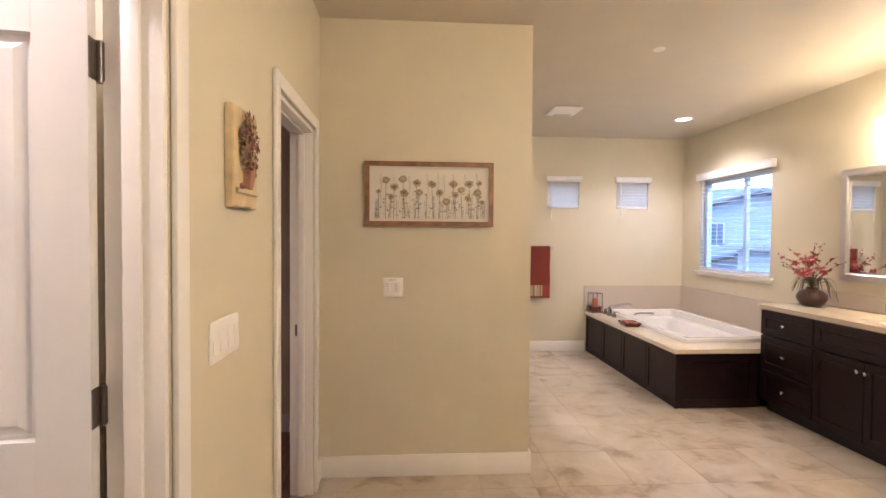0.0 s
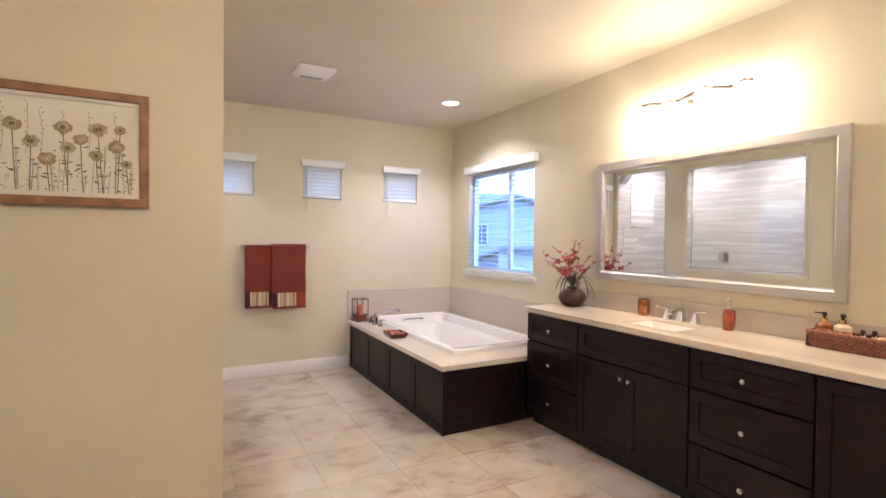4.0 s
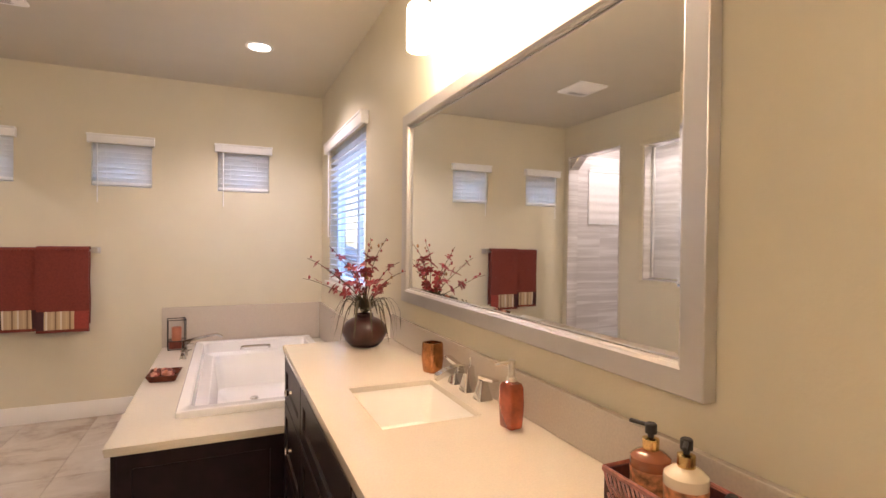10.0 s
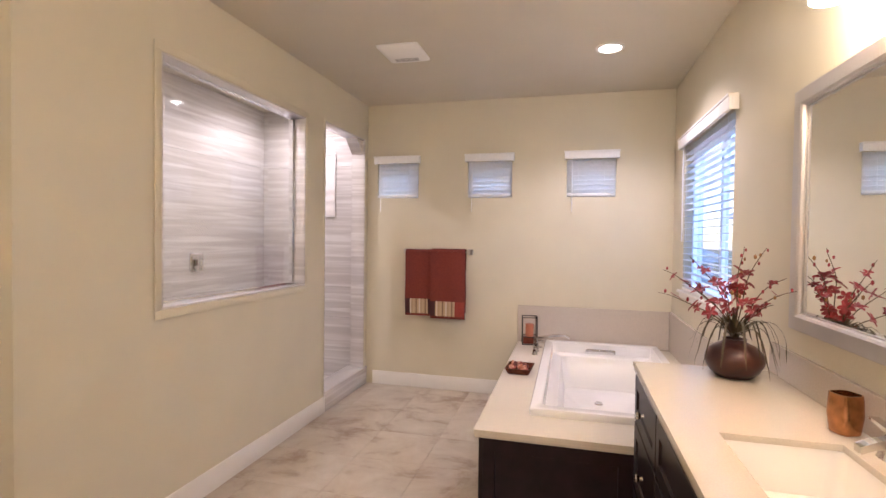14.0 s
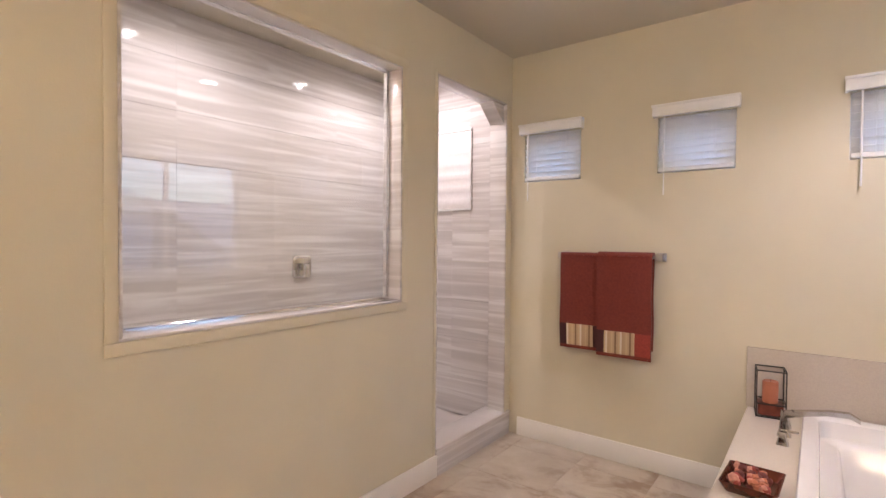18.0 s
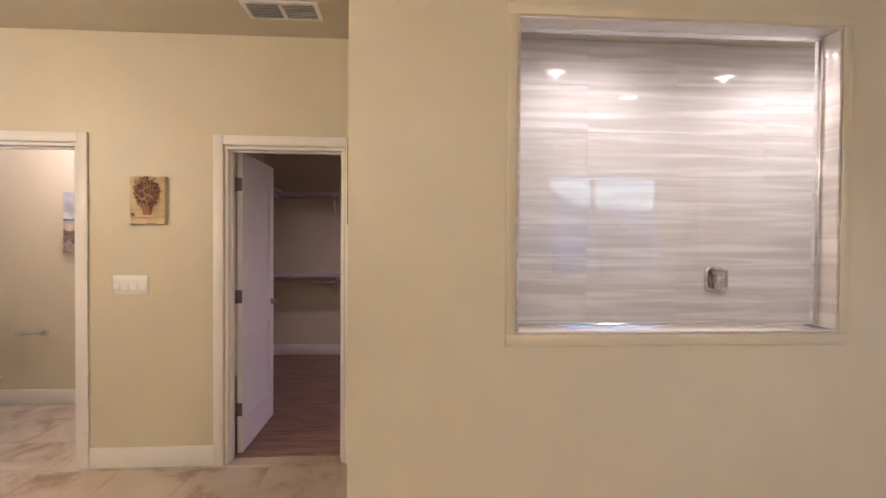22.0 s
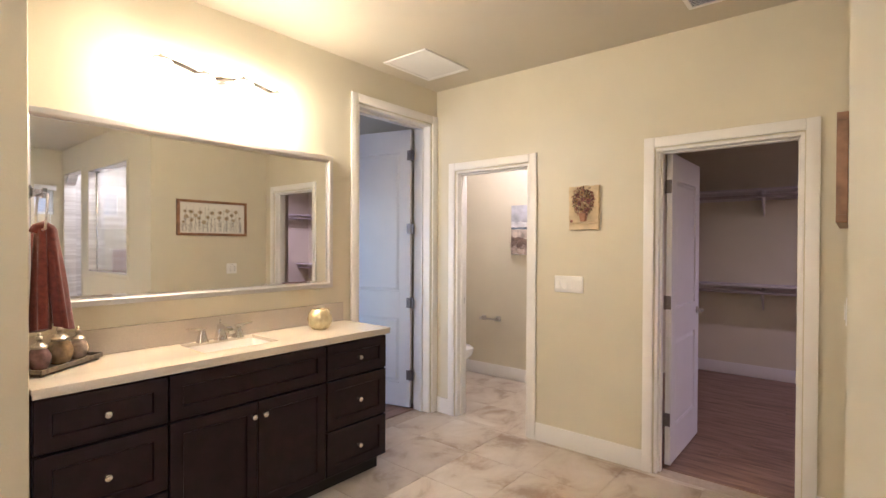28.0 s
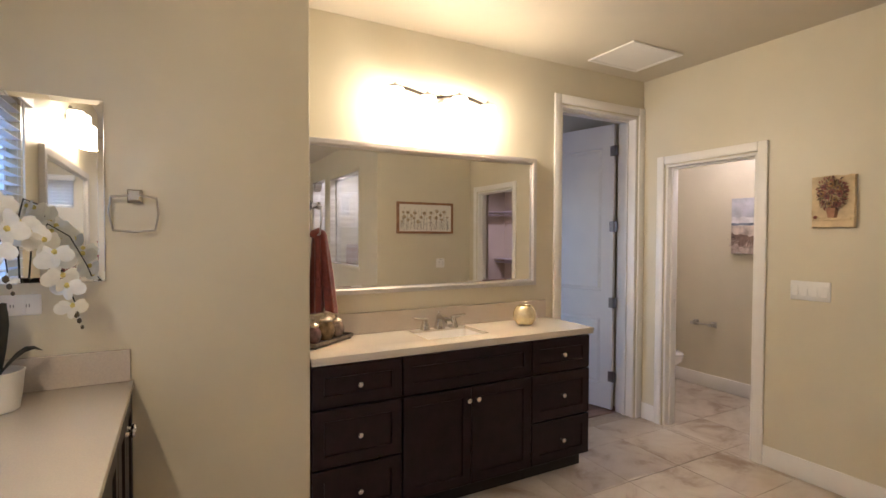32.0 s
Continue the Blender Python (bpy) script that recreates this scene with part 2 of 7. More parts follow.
M_PLANK = stone_mat("plank_wood", (0.14, 0.08, 0.055), (0.24, 0.145, 0.10), (0.33, 0.21, 0.15), 3.0, 0.45, (1.2, 9, 9))
M_TOWEL = mat("rust_terry", (0.165, 0.026, 0.013), 0.95, var=0.15, scale=70, bump=0.5, bscale=420, sheen=0.12)
M_TOWEL2 = mat("terracotta_cloth", (0.23, 0.048, 0.022), 0.95, var=0.2, scale=60, bump=0.7, bscale=350, sheen=0.4)
M_DARKBAND = mat("dark_maroon_band", (0.055, 0.016, 0.015), 0.95, var=0.2, scale=80, bump=0.6, bscale=300)
M_SWITCH = mat("white_plastic", (0.80, 0.78, 0.74), 0.35, var=0.01)
M_WOODFRAME = mat("walnut_frame", (0.26, 0.13, 0.06), 0.45, var=0.35, scale=18, bump=0.1)
M_BLACK = mat("black_iron", (0.02, 0.016, 0.014), 0.5, var=0.2)

# ---- mesh helpers ----


def finish(name, bm, material, smooth=False):
    bmesh.ops.recalc_face_normals(bm, faces=bm.faces[:])
    me = bpy.data.meshes.new(name)
    bm.to_mesh(me)
    bm.free()
    me.materials.append(material)
    if smooth:
        me.polygons.foreach_set("use_smooth", [True] * len(me.polygons))
        me.set_sharp_from_angle(angle=radians(38))
    return me


def part(name, bm, material, parent, label="", smooth=False):
    ob = new(name, finish(name, bm, material, smooth))
    ob.parent = parent
    return tagged(ob, label)


def structure(name, bm, material, label, category, smooth=False):
    return tagged(new(name, finish(name, bm, material, smooth)), label, category, kind="structure")


def thing(name, label, category, m=None, group="", kind=""):
    ob = new(name)
    ob.empty_display_size = 0.05
    ob.matrix_world = m or Matrix()
    return tagged(ob, label, category, group, kind)


def box(bm, x0, x1, y0, y1, z0, z1, bevel=0.0):
    x0, x1, y0, y1, z0, z1 = min(x0, x1), max(x0, x1), min(y0, y1), max(y0, y1), min(z0, z1), max(z0, z1)
    vs = [bm.verts.new(p) for p in ((x0, y0, z0), (x1, y0, z0), (x1, y1, z0), (x0, y1, z0), (x0, y0, z1), (x1, y0, z1), (x1, y1, z1), (x0, y1, z1))]
    fs = [bm.faces.new([vs[k] for k in f]) for f in ((3, 2, 1, 0), (4, 5, 6, 7), (0, 1, 5, 4), (1, 2, 6, 5), (2, 3, 7, 6), (3, 0, 4, 7))]
    if bevel:
        es = list({e for f in fs for e in f.edges})
        bmesh.ops.bevel(bm, geom=es, offset=bevel, segments=2, affect="EDGES", profile=0.5)
    return bm


def boxes(*args, bevel=0.0):
    bm = bmesh.new()
    for a in args:
        b2 = box(bmesh.new(), *a, bevel=bevel)
        me = bpy.data.meshes.new("tmp")
        b2.to_mesh(me)
        b2.free()
        bm.from_mesh(me)
        bpy.data.meshes.remove(me)
    return bm


def lathe(profile, seg=24, cx=0.0, cy=0.0, close=True):
    """A turned shape from (radius, height) pairs."""
    bm = bmesh.new()
    rings = []
    for r, z in profile:
        rings.append([bm.verts.new((cx + r * math.cos(2 * math.pi * k / seg), cy + r * math.sin(2 * math.pi * k / seg), z)) for k in range(seg)])
    for a, b in zip(rings, rings[1:]):
        for k in range(seg):
            bm.faces.new((a[k], a[(k + 1) % seg], b[(k + 1) % seg], b[k]))
    if close:
        bm.faces.new(rings[0][::-1])
        bm.faces.new(rings[-1])
    return bm


def tube(bm, pts, r, seg=8, r2=None):
    """A round bar along points, tapering from r to r2."""
    pts = [Vector(p) for p in pts]
    r2 = r if r2 is None else r2
    rings, side = [], None
    for k, p in enumerate(pts):
        d = (pts[min(k + 1, len(pts) - 1)] - pts[max(k - 1, 0)]).normalized()
        if side is None:
            side = d.orthogonal().normalized()
        side = (side - d * side.dot(d)).normalized()
        up = d.cross(side)
        rr = r + (r2 - r) * k / max(1, len(pts) - 1)
        rings.append([bm.verts.new(p + side * rr * math.cos(2 * math.pi * j / seg) + up * rr * math.sin(2 * math.pi * j / seg)) for j in range(seg)])
    for a, b in zip(rings, rings[1:]):
        for j in range(seg):
            bm.faces.new((a[j], a[(j + 1) % seg], b[(j + 1) % seg], b[j]))
    bm.faces.new(rings[0][::-1])
    bm.faces.new(rings[-1])
    return bm


def moved(bm, m):
    bm.transform(m)
    return bm


def loft(loops, close=True, start=True):
    """Skin between loops of equal length."""
    bm = bmesh.new()
    rs = [[bm.verts.new(p) for p in lp] for lp in loops]
    n = len(rs[0])
    for a, b in zip(rs, rs[1:]):
        for k in range(n):
            bm.faces.new((a[k], a[(k + 1) % n], b[(k + 1) % n], b[k]))
    if close:
        if start:
            bm.faces.new(rs[0][::-1])
        bm.faces.new(rs[-1])
    return bm


def rounded_rect(x0, x1, y0, y1, r, z, seg=5):
    pts = []
    for cx, cy, a0 in ((x1 - r, y1 - r, 0), (x0 + r, y1 - r, 90), (x0 + r, y0 + r, 180), (x1 - r, y0 + r, 270)):
        for k in range(seg + 1):
            a = radians(a0 + 90 * k / seg)
            pts.append((cx + r * math.cos(a), cy + r * math.sin(a), z))
    return pts


def wall(axis, p0, p1, a0, a1, z0, z1, openings=()):
    """A wall between two planes, from a0 to a1 along the other axis, with openings (a, a, z, z) cut through."""
    As = sorted({a0, a1, *[v for o in openings for v in o[:2]]})
    Zs = sorted({z0, z1, *[v for o in openings for v in o[2:]]})
    na, nz = len(As) - 1, len(Zs) - 1

    def solid(i, k):
        if not (0 <= i < na and 0 <= k < nz):
            return False
        a, z = (As[i] + As[i + 1]) / 2, (Zs[k] + Zs[k + 1]) / 2
        return not any(o[0] < a < o[1] and o[2] < z < o[3] for o in openings)

    bm, made = bmesh.new(), {}

    def v(i, p, k):
        key = (i, p, k)
        if key not in made:
            made[key] = bm.verts.new((p, As[i], Zs[k]) if axis == "x" else (As[i], p, Zs[k]))
        return made[key]

    for i in range(na):
        for k in range(nz):
            if not solid(i, k):
                continue
            for p in (p0, p1):
                bm.faces.new((v(i, p, k), v(i + 1, p, k), v(i + 1, p, k + 1), v(i, p, k + 1)))
            for di, dk, q in ((-1, 0, ((i, k), (i, k + 1))), (1, 0, ((i + 1, k), (i + 1, k + 1))), (0, -1, ((i, k), (i + 1, k))), (0, 1, ((i, k + 1), (i + 1, k + 1)))):
                if not solid(i + di, k + dk):
                    (i1, k1), (i2, k2) = q
                    bm.faces.new((v(i1, p0, k1), v(i2, p0, k2), v(i2, p1, k2), v(i1, p1, k1)))
    return bm


# ---- large structure ----
WC_DOOR = (0.988, 1.680, 0.0, 2.045)
CLOSET_DOOR = (2.580, 3.335, 0.0, 2.045)
TALL_DOOR = (-0.130, 0.678, 0.0, 2.455)
SH_WIN = (4.185, 5.545, 1.08, 2.35)
SH_DOOR = (5.85, 6.665, 0.0, 2.40)
N_WINS = [(1.180, 1.600), (2.085, 2.500), (2.990, 3.410)]
WIN1, WIN2 = (5.165, 6.350, 1.07, 2.165), (1.50, 2.325, 1.07, 2.165)
SHWIN_N = (0.25, 0.71, 1.68, 2.23)

structure("wall_west", wall("x", -0.33, XW, -0.45, YH, 0, ZC, [WC_DOOR, CLOSET_DOOR]), M_WALL, "beige orange-peel painted wall with two white-cased doorways", "wall")
structure("wall_shower_south", wall("y", YH, YH + 0.12, -0.33, XS, 0, ZC), M_WALL, "beige painted wall end behind the flower picture", "wall")
bm = wall("x", XS - 0.127, XS, YH + 0.12, YN, 0, ZC, [SH_WIN, SH_DOOR])
structure("wall_shower_east", bm, M_WALL, "beige painted shower wall with a glazed opening and a tall doorway", "wall")
structure("wall_north", wall("y", YN, YN + 0.14, -0.25, XE + 0.14, 0, ZC, [(a, b, 1.835, 2.17) for a, b in N_WINS] + [SHWIN_N]), M_WALL, "beige painted wall with three small high windows", "wall")
structure("wall_east", wall("x", XE, XE + 0.14, YP - 0.6, YN, 0, ZC, [WIN1, WIN2]), M_WALL, "beige painted wall with two large windows", "wall")
structure("wall_south", wall("y", YS - 0.18, YS, -0.33, 2.615, 0, ZC, [TALL_DOOR]), M_WALL, "beige painted wall behind the short vanity with a tall doorway", "wall")
structure("wall_pier", boxes((2.615, XE, YS - 0.18, YP, 0, ZC), bevel=0.012), M_WALL, "beige painted wall pier between the two vanities", "wall", True)
structure("wall_shower_west", wall("x", -0.33, -0.11, YH + 0.12, 7.2, 0, ZC), M_WALL, "painted wall between shower and closet", "wall")
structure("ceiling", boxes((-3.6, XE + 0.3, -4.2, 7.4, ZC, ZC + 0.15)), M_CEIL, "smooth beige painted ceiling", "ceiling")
floor = structure("floor", boxes((-0.33, XE + 0.1, YS - 0.18, YN + 0.1, -0.12, -0.006), (-1.6, -0.33, -0.45, 1.86, -0.12, -0.006)), M_GROUT, "tan grout bed under marbled square floor tiles", "floor")
# rooms beyond the doorways
structure("wall_toilet_back", wall("x", -1.62, -1.47, -0.45, 1.86, 0, ZC), M_WALL, "greige painted back wall of the toilet room", "wall")
structure("wall_toilet_south", wall("y", -0.45, -0.33, -1.47, -0.33, 0, ZC), M_WALL, "greige painted side wall of the toilet room", "wall")
structure("wall_toilet_north", wall("y", 1.80, 1.92, -3.45, -0.33, 0, ZC), M_WALL, "painted wall between toilet room and closet", "wall")
structure("wall_closet_west", wall("x", -3.42, -3.28, 1.92, 7.2, 0, ZC), M_WALL, "greige closet back wall in dim light", "wall")
structure("wall_closet_north", wall("y", 7.05, 7.2, -3.28, -0.33, 0, ZC), M_WALL, "greige closet end wall in dim light", "wall")
structure("wall_closet_return", boxes((-0.99, -0.33, 4.25, 7.05, 0, ZC), bevel=0.02), M_WALL, "painted wall corner inside the closet", "wall", True)
structure("wall_bedroom_west", wall("x", -1.0, -0.85, -4.2, -0.45, 0, ZC), M_WALL, "painted bedroom wall", "wall")
# The opening is assumed and out of view; it holds the added daylight lamp.
structure("wall_bedroom_east", wall("x", 2.6, 2.75, -4.2, YS - 0.18, 0, ZC, [(-1.45, -0.25, 0.9, 2.1)]), M_WALL, "painted bedroom wall with an assumed unseen window for the added daylight", "wall")
structure("wall_bedroom_south", wall("y", -4.2, -4.05, -0.85, 2.6, 0, ZC), M_WALL, "painted bedroom wall", "wall")
floor_closet = structure("floor_closet", boxes((-3.28, -0.31, 1.92, 7.05, -0.12, -0.008)), M_KICK, "underlay of the closet's plank floor", "floor")
floor_bedroom = structure("floor_bedroom", boxes((-0.85, 2.6, -4.05, YS - 0.16, -0.12, -0.008)), M_KICK, "underlay of the bedroom's plank floor", "floor")
structure("floor_shower", boxes((-0.11, XS - 0.127, YH + 0.12, YN, -0.05, 0.03)), M_BAND, "pale tiled shower floor", "floor")


def casing(name, axis, face, out, a0, a1, ztop, w, depth0, depth1, label):
    """White door casing on one face and the jamb lining through the wall. out: +1 or -1, the way the face looks."""
    root = thing(name, label, "door frame", kind="structure")

    def put(nm, a, b, z0, z1, d0, d1, bev=0.004):
        args = (d0, d1, a, b, z0, z1) if axis == "x" else (a, b, d0, d1, z0, z1)
        part(nm, boxes(args, bevel=bev), M_TRIM, root, smooth=True)

    f0, f1 = face + 0.002 * out, face + 0.018 * out
    put("side_casing", a0 - w, a0 - 0.006, 0.0, ztop + w, f0, f1)
    put("side_casing", a1 + 0.006, a1 + w, 0.0, ztop + w, f0, f1)
    put("head_casing", a0 - 0.005, a1 + 0.005, ztop + 0.006, ztop + w - 0.001, f0, f1)
    j0, j1 = min(depth0, depth1) + 0.001, max(depth0, depth1) - 0.001
    put("jamb", a0, a0 + 0.018, 0.0, ztop - 0.018, j0, j1, 0.002)
    put("jamb", a1 - 0.018, a1, 0.0, ztop - 0.018, j0, j1, 0.002)
    put("head_jamb", a0, a1, ztop - 0.018, ztop, j0, j1, 0.002)
    mid = (j0 + j1) / 2
    put("stop", a0 + 0.018, a0 + 0.030, 0.0, ztop - 0.03, mid - 0.02 * out, mid + 0.018 * out, 0.002)
    put("stop", a1 - 0.030, a1 - 0.018, 0.0, ztop - 0.03, mid - 0.02 * out, mid + 0.018 * out, 0.002)
    put("head_stop", a0 + 0.018, a1 - 0.018, ztop - 0.030, ztop - 0.018, mid - 0.02 * out, mid + 0.018 * out, 0.002)
    return root


c_wc = casing("door_frame_1", "x", XW, 1, WC_DOOR[0], WC_DOOR[1], 2.045, 0.068, -0.33, XW, "white painted casing of the toilet room doorway")
c_cl = casing("door_frame_2", "x", XW, 1, CLOSET_DOOR[0], CLOSET_DOOR[1], 2.045, 0.068, -0.33, XW, "white painted casing of the closet doorway")
casing("door_frame_3", "y", YS, 1, TALL_DOOR[0], TALL_DOOR[1], 2.455, 0.070, YS - 0.18, YS, "white painted casing of the tall bedroom doorway")
# strike plates on the latch jambs
part("strike_plate", boxes((-0.300, -0.268, WC_DOOR[0] + 0.017, WC_DOOR[0] + 0.0205, 0.93, 0.99)), M_BRONZE, c_wc, "dark metal strike plate")
part("strike_plate", boxes((-0.300, -0.262, CLOSET_DOOR[1] - 0.0205, CLOSET_DOOR[1] - 0.017, 0.90, 0.965)), M_BRONZE, c_cl, "dark metal strike plate")


def baseboards(name, runs, label):
    root = thing(name, label, "baseboard", kind="structure")
    for x0, x1, y0, y1 in runs:
        part("board", boxes((x0, x1, y0, y1, 0.0, 0.132), bevel=0.004), M_TRIM, root, smooth=True)


T = 0.014
baseboards("baseboard", [
    (XW + 0.002, XW + T, YS + 0.02, WC_DOOR[0] - 0.069), (XW + 0.002, XW + T, WC_DOOR[1] + 0.069, CLOSET_DOOR[0] - 0.069), (XW + 0.002, XW + T, CLOSET_DOOR[1] + 0.069, YH - T),
    (XW + 0.002, XS + T, YH - T, YH - 0.002), (XS + 0.002, XS + T, YH, SH_DOOR[0] + 0.012), (XS + 0.07, 2.59, YN - T, YN - 0.002), (0.75, 0.842, YS + 0.002, YS + T),
    (2.600, 2.613, 1.262, 1.264), (2.60, 3.33, YP + 0.002, YP + T)], "white painted flat baseboard along the walls")
baseboards("baseboard_rooms", [(-1.468, -1.456, -0.33, 1.80), (-3.278, -3.264, 1.92, 7.05), (-3.26, -1.01, 7.036, 7.048), (-0.98, -0.345, 4.236, 4.248), (-1.45, -0.34, -0.328, -0.316)], "white painted flat baseboard in the side rooms")


def door_leaf(name, w, h, m, label, rails, hinges, handle_x, flip, spread=0.012):
    """Two-panel leaf: x from the hinge edge, y thickness 0 to 0.035, z up."""
    t = 0.035
    root = thing(name, label, "door", m, kind="structure")
    s = 0.105
    part("core", boxes((0.002, w - 0.002, 0.0145, t - 0.0145, 0.010, h - 0.002)), M_DOOR, root)
    for y0, y1 in ((0.0, 0.0150), (t - 0.0150, t)):
        for a, b in ((0, s), (w - s, w)):
            part("stile", boxes((a, b, y0, y1, 0.008, h), bevel=0.001), M_DOOR, root)
        for a, b in rails:
            part("rail", boxes((s, w - s, y0, y1, a, b)), M_DOOR, root)
    part("edge_strip", boxes((0.0, 0.004, 0.0152, t - 0.0152, 0.008, h), (w - 0.004, w, 0.0152, t - 0.0152, 0.008, h)), M_DOOR, root)
    zs = [r for rail in rails for r in rail]
    for z0, z1 in zip(zs[1::2], zs[2::2]):
        for y0, y1 in ((0.0142, 0.004), (t - 0.0142, t - 0.004)):
            rect = lambda d, y: [(s + d, y, z0 + d), (w - s - d, y, z0 + d), (w - s - d, y, z1 - d), (s + d, y, z1 - d)]
            part("raised_panel", loft([rect(0.0, (y0 + y1 * 6) / 7), rect(0.004, y0), rect(0.013, y0), rect(0.034, y1)], start=False), M_DOOR, root)
    for z in hinges:
        yk = t + 0.004 if flip else -0.004
        hinge = part("hinge", tube(bmesh.new(), [(-0.006, yk, z - 0.045), (-0.006, yk, z + 0.045)], 0.0075, 10), M_BRONZE, root, "dark satin metal hinge", True)
        part("hinge_plate", boxes((-0.0025, 0.0005, 0.003, t - 0.001, z - 0.043, z + 0.043), bevel=0.0005), M_BRONZE, hinge)
        y0, y1 = (t + 0.001, t + 0.004) if flip else (yk, 0.0)
        for x0, x1 in ((-0.004 - spread, -0.0065), (-0.0055, spread)):
            part("hinge_leaf", loft([[(x, y, q) for x, q, _ in rounded_rect(x0, x1, z - 0.043, z + 0.043, min(0.006, (x1 - x0) * 0.45), 0.0)] for y in (y0, y1)]), M_BRONZE, hinge)
        if spread > 0.02:
            for sx in (-0.028, 0.022):
                for dz in (-0.028, 0.0, 0.028):
                    part("screw", moved(lathe([(0.0034, 0.0), (0.0030, 0.0012), (0.001, 0.0016)], 8), Matrix.Translation((sx + (0.005 if dz == 0.0 else 0.0), y1, z + dz)) @ Matrix.Rotation(radians(-90), 4, "X")), M_NICKEL, hinge)
    if handle_x:
        for y0, sgn in ((0, -1), (t, 1)):
            rose = part("handle_rose", moved(lathe([(0.026, 0), (0.026, 0.008), (0.012, 0.010), (0.010, 0.042)], 20), Matrix.Translation((handle_x, y0, 0.95)) @ Matrix.Rotation(radians(90 if sgn < 0 else -90), 4, "X")), M_NICKEL, root, "brushed nickel rose", True)
            part("lever", tube(bmesh.new(), [(handle_x, y0 + sgn * 0.042, 0.95), (handle_x - 0.03, y0 + sgn * 0.046, 0.951), (handle_x - 0.105, y0 + sgn * 0.044, 0.948)], 0.008, 10), M_NICKEL, rose, "", True)
    return root


low = [(0.008, 0.235), (0.81, 1.015), (1.86, 2.025)]
door_leaf("door_closet", 0.735, 2.025, pose(-0.347, 2.642, 0.008, 0, 0, 180.0), "white two-panel closet door standing open into the closet", low, (0.30, 1.06, 1.81), 0.675, True)
door_leaf("door_toilet", 0.655, 2.025, pose(-0.340, 1.658, 0.008, 0, 0, 187), "white two-panel toilet door standing open inwards", low, (0.30, 1.075, 1.82), 0.62, False)
door_leaf("door_bedroom", 0.765, 2.425, pose(-0.110, YS - 0.200, 0.008, 0, 0, -76), "tall white two-panel bedroom door standing open", [(0.008, 0.21), (0.79, 1.01), (2.235, 2.425)], (0.29, 0.92, 1.565, 2.20), 0.70, True, 0.032)


def window_unit(name, axis, face, a0, a1, z0, z1, label, mullions=(), rails=()):
    """Vinyl frame, glass and bars set in the depth of a wall opening. axis: the wall's normal."""
    root = thing(name, label, "window", kind="structure")

    def put(nm, a, b, c, d, d0, d1, material, parent=root, bev=0.0):
        args = (face + d0, face + d1, a, b, c, d) if axis == "x" else (a, b, face + d0, face + d1, c, d)
        return part(nm, boxes(args, bevel=bev), material, parent)

    w = 0.045
    frame_ob = put("window_frame", a0, a0 + w, z0, z1, 0.06, 0.12, M_VINYL)
    put("frame_side", a1 - w, a1, z0, z1, 0.06, 0.12, M_VINYL, frame_ob)
    put("frame_head", a0 + w, a1 - w, z1 - w, z1, 0.06, 0.12, M_VINYL, frame_ob)
    put("frame_foot", a0 + w, a1 - w, z0, z0 + w, 0.06, 0.12, M_VINYL, frame_ob)
    for a, t in mullions:
        put("mullion", a - t / 2, a + t / 2, z0 + w, z1 - w, 0.072, 0.112, M_VINYL)
    for z, t in rails:
        put("meeting_rail", a0 + w, a1 - w, z - t / 2, z + t / 2, 0.066, 0.116, M_VINYL)
    pane = put("pane", a0 + w, a1 - w, z0 + w, z1 - w, 0.090, 0.094, M_GLASS)
    pane.visible_shadow = False
    return root


